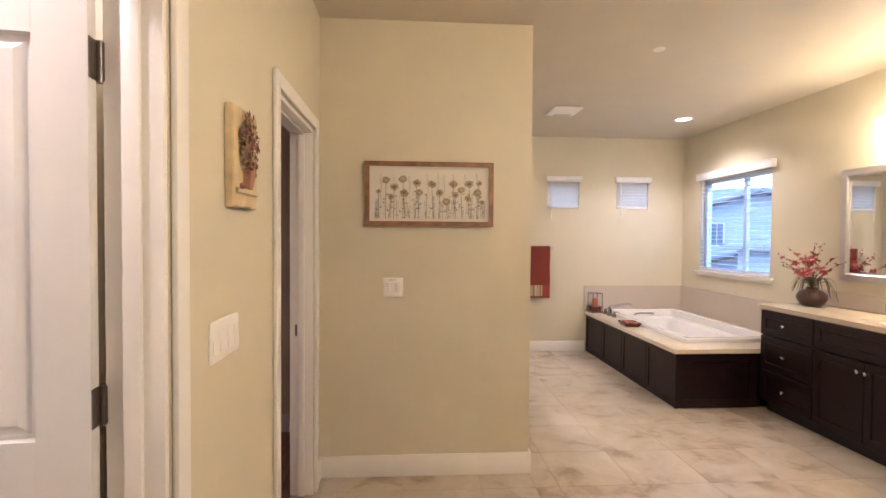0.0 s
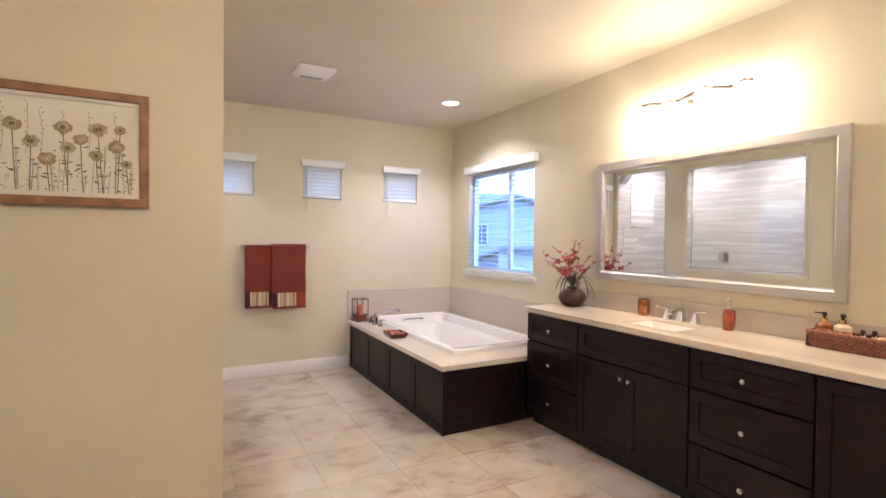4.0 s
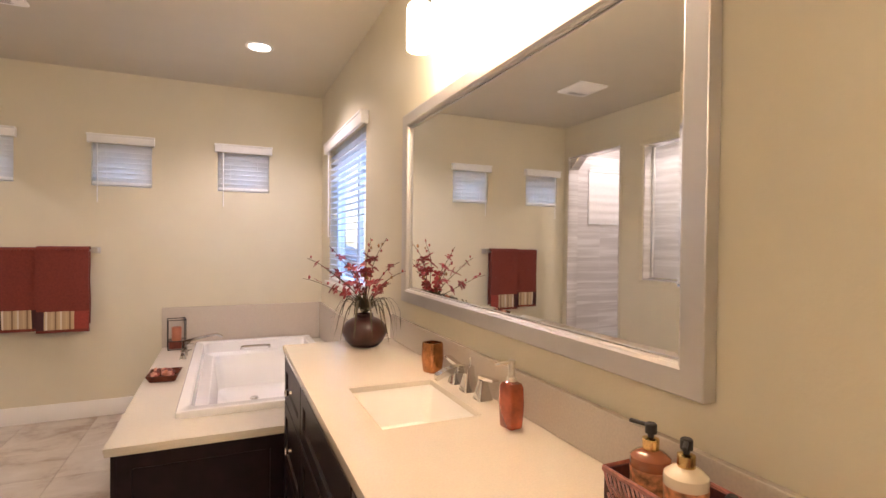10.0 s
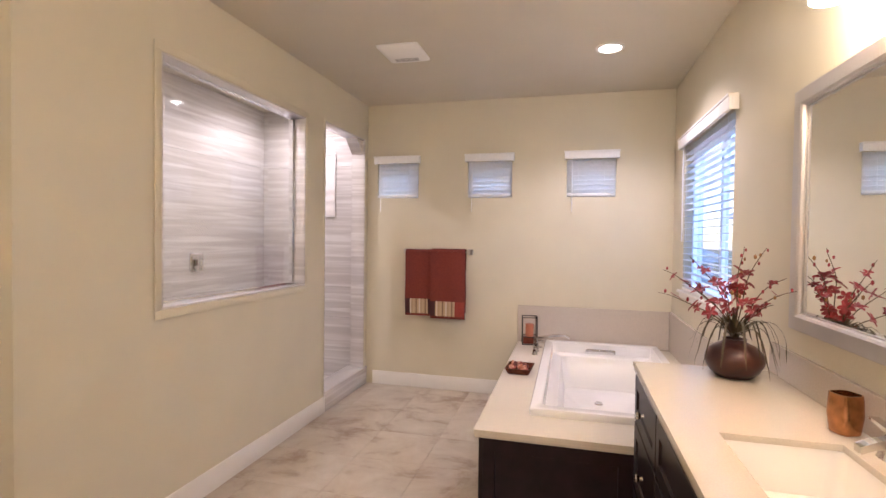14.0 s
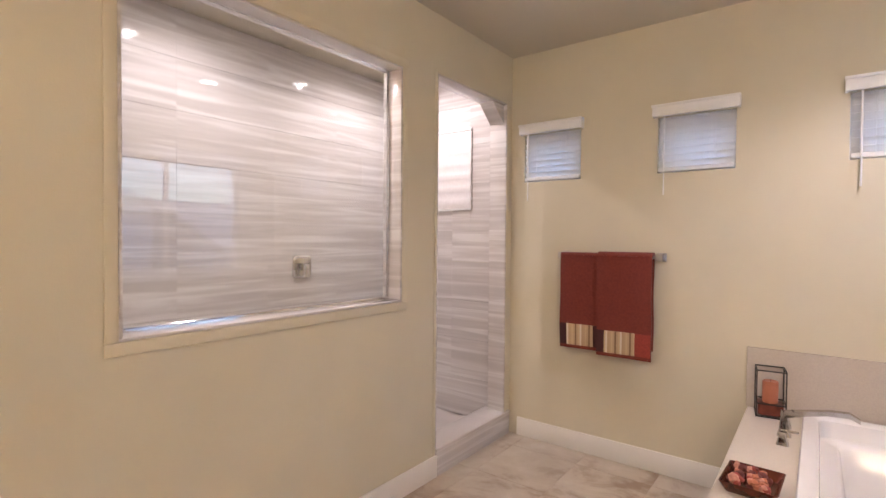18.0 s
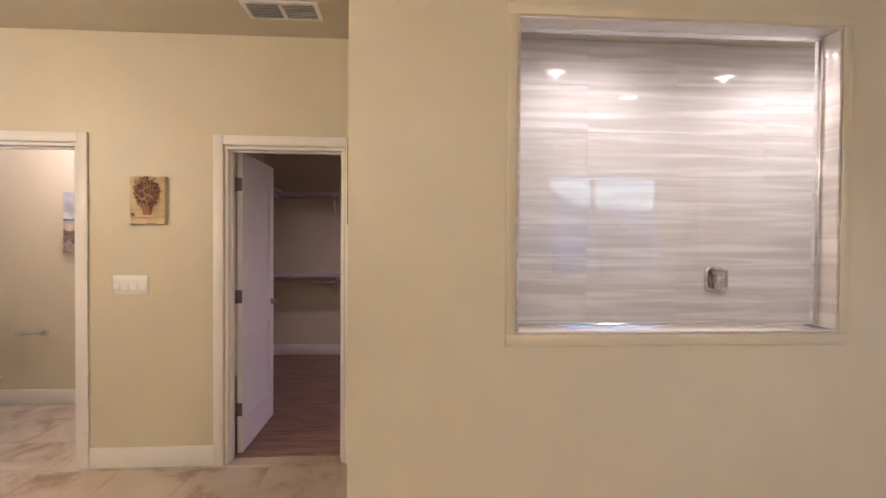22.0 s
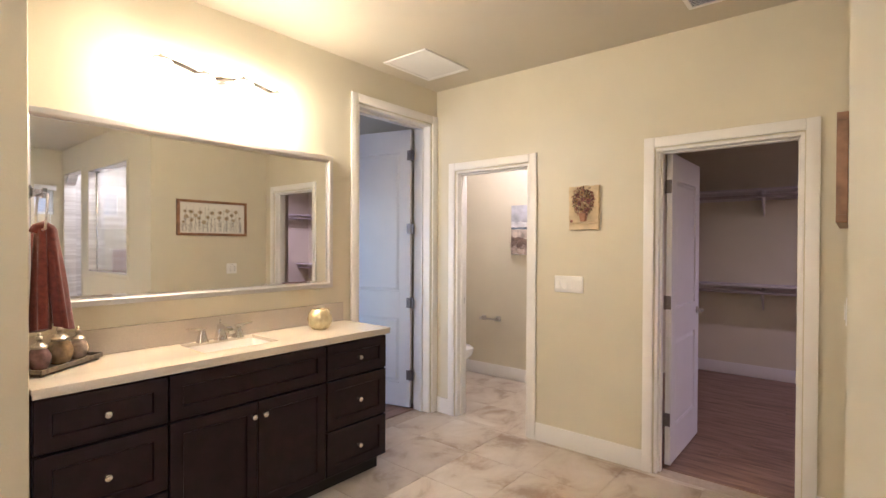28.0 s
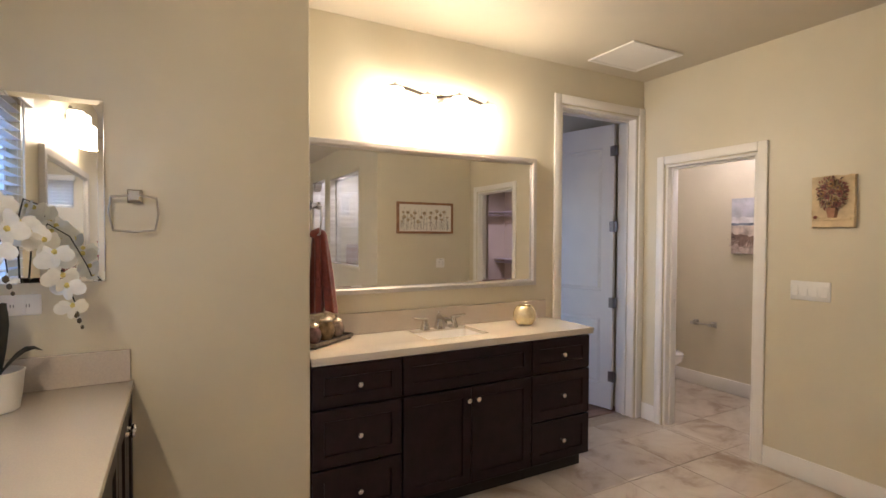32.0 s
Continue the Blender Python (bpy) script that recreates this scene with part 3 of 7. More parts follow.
def blind(name, axis, face, a0, a1, z0, z1, va0, va1, vz0, vz1, tilt, pitch, label, wand, group):
    """Two-inch blind: valance, slats, bottom rail, cords, wand. face: the wall's room side; the room lies on the low side."""
    root = thing(name, label, "window blind", group=group)

    def put(nm, a, b, c, d, d0, d1, material, lab="", bev=0.002):
        args = (face + d0, face + d1, a, b, c, d) if axis == "x" else (a, b, face + d0, face + d1, c, d)
        return part(nm, boxes(args, bevel=bev), material, root, lab, True)

    val = put("valance", va0, va1, vz0, vz1, -0.052, -0.030, M_BLIND, "moulded white valance", 0.005)
    cap = boxes(*[((face - 0.058, face - 0.050, va0 - 0.004, va1 + 0.004, vz1 - 0.016, vz1) if axis == "x" else (va0 - 0.004, va1 + 0.004, face - 0.058, face - 0.050, vz1 - 0.016, vz1))], bevel=0.003)
    part("valance_bead", cap, M_BLIND, val)
    for a, b in ((va0, va0 + 0.012), (va1 - 0.012, va1)):
        put("valance_return", a, b, vz0, vz1, -0.031, -0.001, M_BLIND)
    n = int((vz0 + 0.03 - z0 - 0.03) / pitch)
    half = 0.0245
    loops = []
    for k in range(5):
        u = -1 + k / 2
        loops.append((u * half, 0.0022 * (1 - u * u)))
    prof = [(u, c + 0.0014) for u, c in loops] + [(u, c - 0.0014) for u, c in loops[::-1]]
    ca, sa = math.cos(radians(tilt)), math.sin(radians(tilt))
    prof = [(u * ca - c * sa, u * sa + c * ca) for u, c in prof]
    ends = []
    for a in (a0 + 0.006, a1 - 0.006):
        ends.append([((d, a, c) if axis == "x" else (a, d, c)) for d, c in prof])
    slat = finish("slat", loft(ends), M_SLAT, True)
    for k in range(n):
        ob = new("slat", slat)
        ob.parent = root
        z = z0 + 0.045 + pitch * k
        ob.location = (face + 0.018, 0, z) if axis == "x" else (0, face + 0.018, z)
    put("bottom_rail", a0 + 0.006, a1 - 0.006, z0 + 0.004, z0 + 0.029, -0.006, 0.042, M_BLIND, "", 0.004)
    for a in (a0 + 0.10, a1 - 0.10):
        x = [(face - 0.008, a, z0 + 0.02), (face - 0.008, a, vz0)] if axis == "x" else [(a, face - 0.008, z0 + 0.02), (a, face - 0.008, vz0)]
        part("ladder_cord", tube(bmesh.new(), x, 0.0012, 5), M_BLIND, root)
    wa, wz = wand
    x = [(face - 0.035, wa, vz0 + 0.01), (face - 0.034, wa, wz)] if axis == "x" else [(wa, face - 0.035, vz0 + 0.01), (wa, face - 0.034, wz)]
    part("tilt_wand", tube(bmesh.new(), x, 0.0048, 6), M_BLIND, root, "thin white tilt wand", True)
    return root


def sill(name, axis, face, a0, a1, z, label):
    args = (face - 0.035, face + 0.06, a0 - 0.05, a1 + 0.05, z - 0.022, z) if axis == "x" else (a0 - 0.05, a1 + 0.05, face - 0.035, face + 0.06, z - 0.022, z)
    ob = structure(name, boxes(args, bevel=0.006), M_TRIM, label, "window sill", True)
    args = (face - 0.017, face - 0.001, a0 - 0.035, a1 + 0.035, z - 0.058, z - 0.0225) if axis == "x" else (a0 - 0.035, a1 + 0.035, face - 0.017, face - 0.001, z - 0.058, z - 0.0225)
    part("apron", boxes(args, bevel=0.004), M_TRIM, ob, "", True)


window_unit("window_1", "x", XE, *WIN1, "white vinyl window over the bathtub with a neighbouring house outside", [(5.645, 0.05)])
window_unit("window_2", "x", XE, *WIN2, "white vinyl double-hung window over the long counter", [(1.965, 0.022)], [(1.675, 0.05)])
sill("window_sill_1", "x", XE, WIN1[0], WIN1[1], 1.0745, "white painted window sill over the bathtub")
sill("window_sill_2", "x", XE, WIN2[0], WIN2[1], 1.0745, "white painted window sill over the counter")
blind("window_blind", "x", XE, WIN1[0], WIN1[1], 1.075, 2.165, 5.105, 6.372, 2.158, 2.243, 1, 0.0475, "white faux-wood blind with open slats over the bathtub", (6.25, 1.45), "open blinds")
blind("window_blind", "x", XE, WIN2[0], WIN2[1], 1.075, 2.165, 1.44, 2.352, 2.158, 2.243, 1, 0.0475, "white faux-wood blind with open slats over the counter", (2.225, 1.47), "open blinds")
for k, (a, b) in enumerate(N_WINS):
    window_unit("window_%d" % (k + 3), "y", YN, a, b, 1.835, 2.17, "small high white vinyl window behind a closed blind")
    tilt = (-56, -60, -54)[k]
    blind("window_blind", "y", YN, a, b, 1.838, 2.17, a - 0.022, b + 0.022, 2.168, 2.240, tilt, 0.041, "small white faux-wood blind with nearly closed slats", (a + 0.045, 1.70), "small blinds")
window_unit("window_6", "y", YN, *SHWIN_N, "white vinyl window in the shower behind a shade")

# ---- shower ----
lining = thing("shower_opening_trim", "banded porcelain lining round the shower's glazed opening", "tile trim", kind="structure")
a0, a1, c0, c1 = SH_WIN
x0, x1 = XS - 0.131, XS + 0.006
for args in ((x0, x1, a0, a1, c0, c0 + 0.012), (x0, x1, a0, a1, c1 - 0.012, c1), (x0, x1, a0, a0 + 0.012, c0 + 0.012, c1 - 0.012), (x0, x1, a1 - 0.012, a1, c0 + 0.012, c1 - 0.012)):
    part("lining", boxes(args, bevel=0.003), M_BAND, lining, smooth=True)
for args in ((XS + 0.002, XS + 0.010, a0 - 0.042, a1 + 0.042, c0 - 0.046, c0 - 0.001), (XS + 0.002, XS + 0.010, a0 - 0.042, a1 + 0.042, c1 + 0.001, c1 + 0.044),
             (XS + 0.002, XS + 0.010, a0 - 0.042, a0 - 0.001, c0 - 0.001, c1 + 0.001), (XS + 0.002, XS + 0.010, a1 + 0.001, a1 + 0.042, c0 - 0.001, c1 + 0.001)):
    part("border", boxes(args, bevel=0.004), M_WALL, lining, "raised painted border", True)
glass_panel = thing("shower_glass_panel", "fixed clear glass pane in a chrome channel on the shower opening", "glass panel")
gx = XS - 0.085
g = part("pane", boxes((gx - 0.004, gx + 0.004, a0 + 0.016, a1 - 0.016, c0 + 0.014, c1 - 0.014)), M_GLASS, glass_panel)
g.visible_shadow = False
for args in ((gx - 0.010, gx + 0.010, a0 + 0.0125, a1 - 0.0125, c0 + 0.0125, c0 + 0.028), (gx - 0.010, gx + 0.010, a0 + 0.0125, a0 + 0.026, c0 + 0.029, c1 - 0.014), (gx - 0.010, gx + 0.010, a1 - 0.026, a1 - 0.0125, c0 + 0.029, c1 - 0.014)):
    part("channel", boxes(args, bevel=0.001), M_CHROME, glass_panel, "chrome channel")

d0, d1, _, dz = SH_DOOR
door_lining = thing("shower_doorway_trim", "banded porcelain lining of the shower doorway with a clipped corner", "tile trim", kind="structure")
part("lining", boxes((x0, XS + 0.004, d0, d0 + 0.012, 0.17, dz), bevel=0.002), M_BAND, door_lining, smooth=True)
part("lining", boxes((x0, XS + 0.004, d1 - 0.012, d1, 0.17, dz), bevel=0.002), M_BAND, door_lining, smooth=True)
part("lining", boxes((x0, XS + 0.004, d0 + 0.012, d1 - 0.012, dz - 0.012, dz), bevel=0.002), M_BAND, door_lining, smooth=True)
tri = [(d1 - 0.0125, dz - 0.14), (d1 - 0.0125, dz - 0.0125), (d1 - 0.16, dz - 0.0125)]
part("clipped_corner", loft([[(x, y, z) for y, z in tri] for x in (x0, XS - 0.02)]), M_BAND, door_lining)
for args in ((d0 - 0.022, d0 - 0.001, 0.0, dz + 0.02), (d1 + 0.001, d1 + 0.022, 0.0, dz + 0.02), (d0 - 0.001, d1 + 0.001, dz + 0.001, dz + 0.02)):
    part("edge_strip", boxes((XS + 0.002, XS + 0.007, *args), bevel=0.002), M_WALL, door_lining, "painted corner edge", True)
curb = thing("shower_curb", "low banded porcelain curb across the shower doorway", "curb", kind="structure")
part("curb_top", boxes((XS - 0.17, XS + 0.018, d0 + 0.002, d1 + 0.06, 0.15, 0.17), bevel=0.003), M_BAND, curb, smooth=True)
part("curb_face", boxes((XS - 0.16, XS + 0.012, d0 + 0.002, d1 + 0.06, 0.0, 0.1495), bevel=0.002), M_BAND, curb, smooth=True)

tiling = thing("shower_wall_tiles", "large pale porcelain wall tiles with wavy bands", "wall tile", kind="structure")
TW, TH = 0.597, 0.303
TOP = ZC - 0.004


def tile_wall(axis, plane, out, a0, a1, holes=()):
    for r in range(-1, 9):
        z0, z1 = max(0.03, 0.035 + r * TH), min(TOP, 0.035 + (r + 1) * TH)
        if z1 - z0 < 0.012:
            continue
        a = a0 - 0.551
        while a < a1:
            b0, b1 = max(a, a0), min(a + TW, a1)
            a += TW
            if b1 - b0 < 0.02:
                continue
            cells = [(b0, b1, z0, z1)]
            for h in holes:
                nxt = []
                for p0, p1, q0, q1 in cells:
                    if p1 <= h[0] or p0 >= h[1] or q1 <= h[2] or q0 >= h[3]:
                        nxt.append((p0, p1, q0, q1))
                        continue
                    if p0 < h[0]:
                        nxt.append((p0, h[0], q0, q1))
                    if p1 > h[1]:
                        nxt.append((h[1], p1, q0, q1))
                    m0, m1 = max(p0, h[0]), min(p1, h[1])
                    if q0 < h[2]:
                        nxt.append((m0, m1, q0, h[2]))
                    if q1 > h[3]:
                        nxt.append((m0, m1, h[3], q1))
                cells = nxt
            for p0, p1, q0, q1 in cells:
                if min(p1 - p0, q1 - q0) < 0.012:
                    continue
                e = 0.0008
                args = (plane, plane + out * 0.010, p0 + e / 3, p1 - e / 3, q0 + e, q1 - e) if axis == "x" else (p0 + e / 3, p1 - e / 3, plane, plane + out * 0.010, q0 + e, q1 - e)
                part("tile", boxes(args, bevel=0.0004), M_BAND, tiling)


tile_wall("x", -0.106, 1, YH + 0.134, YN - 0.014)
tile_wall("y", YN - 0.004, -1, -0.094, XS - 0.14, [SHWIN_N])
tile_wall("y", YH + 0.124, 1, -0.094, XS - 0.14)
tile_wall("x", XS - 0.131, -1, YH + 0.136, YN - 0.016, [SH_WIN, (SH_DOOR[0], SH_DOOR[1], 0, SH_DOOR[3])])

valve = thing("shower_valve", "square chrome shower valve with a lever on the tiled wall", "shower valve", pose(-0.096, 5.765, 1.215))
part("plate", moved(loft([rounded_rect(-0.080, 0.080, -0.083, 0.083, 0.03, 0.0), rounded_rect(-0.078, 0.078, -0.081, 0.081, 0.03, 0.010), rounded_rect(-0.066, 0.066, -0.069, 0.069, 0.026, 0.018), rounded_rect(-0.058, 0.058, -0.061, 0.061, 0.024, 0.010), rounded_rect(-0.02, 0.02, -0.02, 0.02, 0.006, 0.011)]), Matrix.Rotation(radians(90), 4, "Y") @ Matrix.Rotation(radians(90), 4, "Z")), M_CHROME, valve, smooth=True)
part("hub", moved(lathe([(0.040, 0.016), (0.034, 0.05), (0.030, 0.062), (0.012, 0.066)], 4), Matrix.Rotation(radians(90), 4, "Y") @ Matrix.Rotation(radians(45), 4, "Z")), M_CHROME, valve)
part("lever", boxes((0.045, 0.062, -0.012, 0.012, -0.075, 0.012), bevel=0.004), M_CHROME, valve, smooth=True)

shade = thing("shower_window_shade", "white fabric roman shade pulled down over the shower window", "window shade")
loops = []
for k in range(25):
    z = 2.265 - k * (2.265 - 1.665) / 24
    fold = 0.006 * (1 - math.cos(k * math.pi / 2)) * (1.0 if k > 10 else 0.35)
    loops.append([(0.225, YN - 0.026 - fold, z), (0.735, YN - 0.026 - fold, z), (0.735, YN - 0.020, z), (0.225, YN - 0.020, z)])
M_SHADE = mat("white_shade_fabric", (0.82, 0.78, 0.76), 0.9, var=0.03, scale=50, bump=0.2, bscale=400)
part("fabric", loft(loops), M_SHADE, shade, smooth=True)
part("head_rail", boxes((0.225, 0.735, YN - 0.034, YN - 0.0145, 2.266, 2.29), bevel=0.003), M_BLIND, shade)
part("hem_bar", boxes((0.225, 0.735, YN - 0.032, YN - 0.022, 1.650, 1.664), bevel=0.002), M_BLIND, shade)

# ---- vanities ----
def shaker(w, h, t=0.019, rail=0.055):
    """A framed front: x 0..w, z 0..h, facing -y, back at y = 0."""
    bm = bmesh.new()
    o = [(0, 0), (w, 0), (w, h), (0, h)]
    e = 0.0025
    o1 = [(e, e), (w - e, e), (w - e, h - e), (e, h - e)]
    i = [(rail, rail), (w - rail, rail), (w - rail, h - rail), (rail, h - rail)]
    i2 = [(rail + 0.004, rail + 0.004), (w - rail - 0.004, rail + 0.004), (w - rail - 0.004, h - rail - 0.004), (rail + 0.004, h - rail - 0.004)]
    rings = [[bm.verts.new((x, y, z)) for x, z in lp] for lp, y in ((o, 0.0), (o, -t + e), (o1, -t), (i, -t), (i2, -t + 0.009))]
    for a, b in zip(rings, rings[1:]):
        for k in range(4):
            bm.faces.new((a[k], a[(k + 1) % 4], b[(k + 1) % 4], b[k]))
    bm.faces.new(rings[-1])
    bm.faces.new(rings[0][::-1])
    return bm


def knob(parent, x, z, y=-0.019):
    bm = moved(lathe([(0.0085, 0), (0.0065, 0.006), (0.0055, 0.012), (0.0135, 0.017), (0.0155, 0.022), (0.0135, 0.028), (0.006, 0.031)], 14), Matrix.Translation((x, y, z)) @ Matrix.Rotation(radians(90), 4, "X"))
    part("knob", bm, M_KNOB, parent, "polished nickel knob", True)


def cabinet(w, layout, m, label, depth=0.52, ends=(False, False)):
    """One unit: x 0..w, front at y = 0 facing -y, z from the floor. layout: rows of ('drawer' | 'false' | 'doors' | 'door', z0, z1)."""
    root = thing("vanity_cabinet", label, "cabinet", m, "vanity cabinets")
    if layout is SINKBASE:
        part("body", boxes((0.0, 0.018, 0.001, depth, 0.095, 0.862), (w - 0.018, w, 0.001, depth, 0.095, 0.862), (0.018, w - 0.018, 0.001, 0.02, 0.60, 0.862), (0.018, w - 0.018, 0.001, depth, 0.095, 0.60)), M_ESPRESSO, root)
    else:
        part("body", boxes((0.0, w, 0.001, depth, 0.095, 0.862), bevel=0.0015), M_ESPRESSO, root)
    part("toe_kick", boxes((0.012 if ends[0] else 0.0, w - (0.012 if ends[1] else 0.0), 0.055, depth - 0.01, 0.0, 0.094)), M_KICK, root)
    g = 0.0035
    for kind, z0, z1 in layout:
        if kind in ("drawer", "false"):
            ob = part("drawer_front" if kind == "drawer" else "false_front", moved(shaker(w - 2 * g, z1 - z0 - 2 * g), Matrix.Translation((g, 0, z0 + g))), M_ESPRESSO, root)
            if kind == "drawer":
                knob(ob, w / 2, (z0 + z1) / 2)
        elif kind == "doors":
            for x, s in ((g, 1), (w / 2 + g / 2, -1)):
                ob = part("door", moved(shaker(w / 2 - 1.5 * g, z1 - z0 - 2 * g), Matrix.Translation((x, 0, z0 + g))), M_ESPRESSO, root)
                knob(ob, w / 2 - s * 0.030, z1 - 0.07)
    return root


DRAWERS = [("drawer", 0.655, 0.862), ("drawer", 0.365, 0.650), ("drawer", 0.100, 0.360)]
SINKBASE = [("false", 0.655, 0.862), ("doors", 0.100, 0.650)]
FX, FY = 3.340, 1.228
west = lambda y: pose(FX, y, 0, 0, 0, -90)
cabinet(0.545, DRAWERS, west(4.530), "espresso wood vanity unit with three drawers beside the bathtub")
cabinet(0.825, SINKBASE, west(3.982), "espresso wood sink cabinet with two shaker doors")
cabinet(0.585, DRAWERS, west(3.154), "espresso wood vanity unit with three drawers")
cabinet(0.770, [("doors", 0.100, 0.862)], west(2.566), "espresso wood vanity cabinet with two tall shaker doors under the window")
cabinet(0.535, [("doors", 0.100, 0.862)], west(1.793), "espresso wood vanity cabinet with two narrow shaker doors beside the pier")
north = lambda x: pose(x, FY, 0, 0, 0, 180)
cabinet(0.465, DRAWERS, north(2.610), "espresso wood vanity unit with three drawers beside the pier", 0.445)
cabinet(0.835, SINKBASE, north(2.142), "espresso wood sink cabinet with two shaker doors", 0.445)
cabinet(0.463, DRAWERS, north(1.304), "espresso wood vanity unit with three drawers beside the tall door", 0.445, (False, True))

ZT = 0.905


def slab_with_hole(name, x0, x1, y0, y1, z0, z1, hole, label, category, material=None):
    """A worktop made of four butted strips round a cut-out, one mesh."""
    hx0, hx1, hy0, hy1 = hole
    root = thing(name, label, category)
    bm = wall_like_slab(x0, x1, y0, y1, z0, z1, hole)
    part("slab", bm, material or M_QUARTZ, root, smooth=True)
    e, zl = 0.003, z0 - 0.019
    part("edge_strip", boxes((x0 + e, x0 + e + 0.03, y0 + e, y1 - e, zl, z0 - 0.0005), bevel=0.002), material or M_QUARTZ, root, "laminated front edge", True)
    part("edge_strip", boxes((x0 + e + 0.0305, x1 - e, y0 + e, y0 + e + 0.018, zl, z0 - 0.0005), bevel=0.002), material or M_QUARTZ, root, "laminated end edge", True)
    part("edge_strip", boxes((x0 + e + 0.0305, x1 - e, y1 - e - 0.018, y1 - e, zl, z0 - 0.0005), bevel=0.002), material or M_QUARTZ, root, "laminated end edge", True)
    return root


def wall_like_slab(x0, x1, y0, y1, z0, z1, hole):
    hx0, hx1, hy0, hy1 = hole
    xs, ys = [x0, hx0, hx1, x1], [y0, hy0, hy1, y1]
    bm = bmesh.new()
    vs = {(i, j, k): bm.verts.new((xs[i], ys[j], (z0, z1)[k])) for i in range(4) for j in range(4) for k in range(2)}
    for i in range(3):
        for j in range(3):
            if (i, j) == (1, 1):
                continue
            for k in range(2):
                bm.faces.new((vs[i, j, k], vs[i + 1, j, k], vs[i + 1, j + 1, k], vs[i, j + 1, k]))
    for i in range(3):
        for j in (0, 3):
            bm.faces.new((vs[i, j, 0], vs[i + 1, j, 0], vs[i + 1, j, 1], vs[i, j, 1]))
            bm.faces.new((vs[j, i, 0], vs[j, i + 1, 0], vs[j, i + 1, 1], vs[j, i, 1]))
    for j in (1, 2):
        bm.faces.new((vs[1, j, 0], vs[2, j, 0], vs[2, j, 1], vs[1, j, 1]))
        bm.faces.new((vs[j, 1, 0], vs[j, 2, 0], vs[j, 2, 1], vs[j, 1, 1]))
    top = [e for e in bm.edges if all(abs(v.co.z - z1) < 1e-6 for v in e.verts) and len({f.normal.to_tuple(1) for f in e.link_faces}) and any(abs(f.calc_center_median().z - z1) > 1e-4 for f in e.link_faces)]
    bmesh.ops.bevel(bm, geom=top, offset=0.004, segments=2, affect="EDGES", profile=0.5)
    return bm


SINK1, SINK2 = (3.452, 3.757, 3.345, 3.750), (1.515, 1.925, 0.815, 1.105)
slab_with_hole("countertop", 3.315, XE - 0.002, YP + 0.002, 4.565, ZT - 0.020, ZT, SINK1, "long cream quartz worktop with an undermount sink cut-out", "countertop")
slab_with_hole("countertop", 0.812, 2.612, YS + 0.002, 1.255, ZT - 0.020, ZT, SINK2, "short cream quartz worktop with an undermount sink cut-out", "countertop")


def basin(hole, label):
    x0, x1, y0, y1 = hole
    root = thing("sink", label, "sink")
    o = 0.012
    loops = [rounded_rect(x0 - o, x1 + o, y0 - o, y1 + o, 0.035, ZT - 0.0205), rounded_rect(x0 - 0.002, x1 + 0.002, y0 - 0.002, y1 + 0.002, 0.03, ZT - 0.0205),
             rounded_rect(x0 + 0.006, x1 - 0.006, y0 + 0.006, y1 - 0.006, 0.035, ZT - 0.07), rounded_rect(x0 + 0.02, x1 - 0.02, y0 + 0.02, y1 - 0.02, 0.04, ZT - 0.145),
             rounded_rect(x0 + 0.05, x1 - 0.05, y0 + 0.05, y1 - 0.05, 0.04, ZT - 0.165), rounded_rect((x0 + x1) / 2 - 0.03, (x0 + x1) / 2 + 0.03, (y0 + y1) / 2 - 0.03, (y0 + y1) / 2 + 0.03, 0.028, ZT - 0.17)]
    part("bowl", loft(loops, start=False), M_PORC, root, smooth=True)
    part("drain", lathe([(0.026, ZT - 0.1695), (0.026, ZT - 0.166), (0.018, ZT - 0.164), (0.004, ZT - 0.165)], 18, (x0 + x1) / 2, (y0 + y1) / 2), M_CHROME, root, "chrome drain", True)


basin(SINK1, "white rectangular undermount sink in the long worktop")
basin(SINK2, "white rectangular undermount sink in the short worktop")


def strip(name, args, label):
    ob = thing(name, label, "backsplash")
    part("panel", boxes(args, bevel=0.002), M_SPLASH, ob)


strip("backsplash", (XE - 0.020, XE - 0.002, YP + 0.022, 4.565, ZT + 0.0005, 1.030), "low taupe quartz backsplash behind the long worktop")
strip("backsplash", (3.325, XE - 0.002, YP + 0.002, YP + 0.021, ZT + 0.0005, 1.030), "low taupe quartz side splash against the pier")
strip("backsplash", (0.822, 2.612, YS + 0.002, YS + 0.020, ZT + 0.0005, 1.030), "low taupe quartz backsplash behind the short worktop")
strip("tub_splash", (2.575, XE - 0.021, YN - 0.020, YN - 0.002, 0.516, 0.845), "taupe quartz splash panel behind the bathtub")
strip("tub_splash", (XE - 0.020, XE - 0.002, 4.567, YN - 0.002, 0.516, 0.845), "taupe quartz splash panel beside the bathtub")


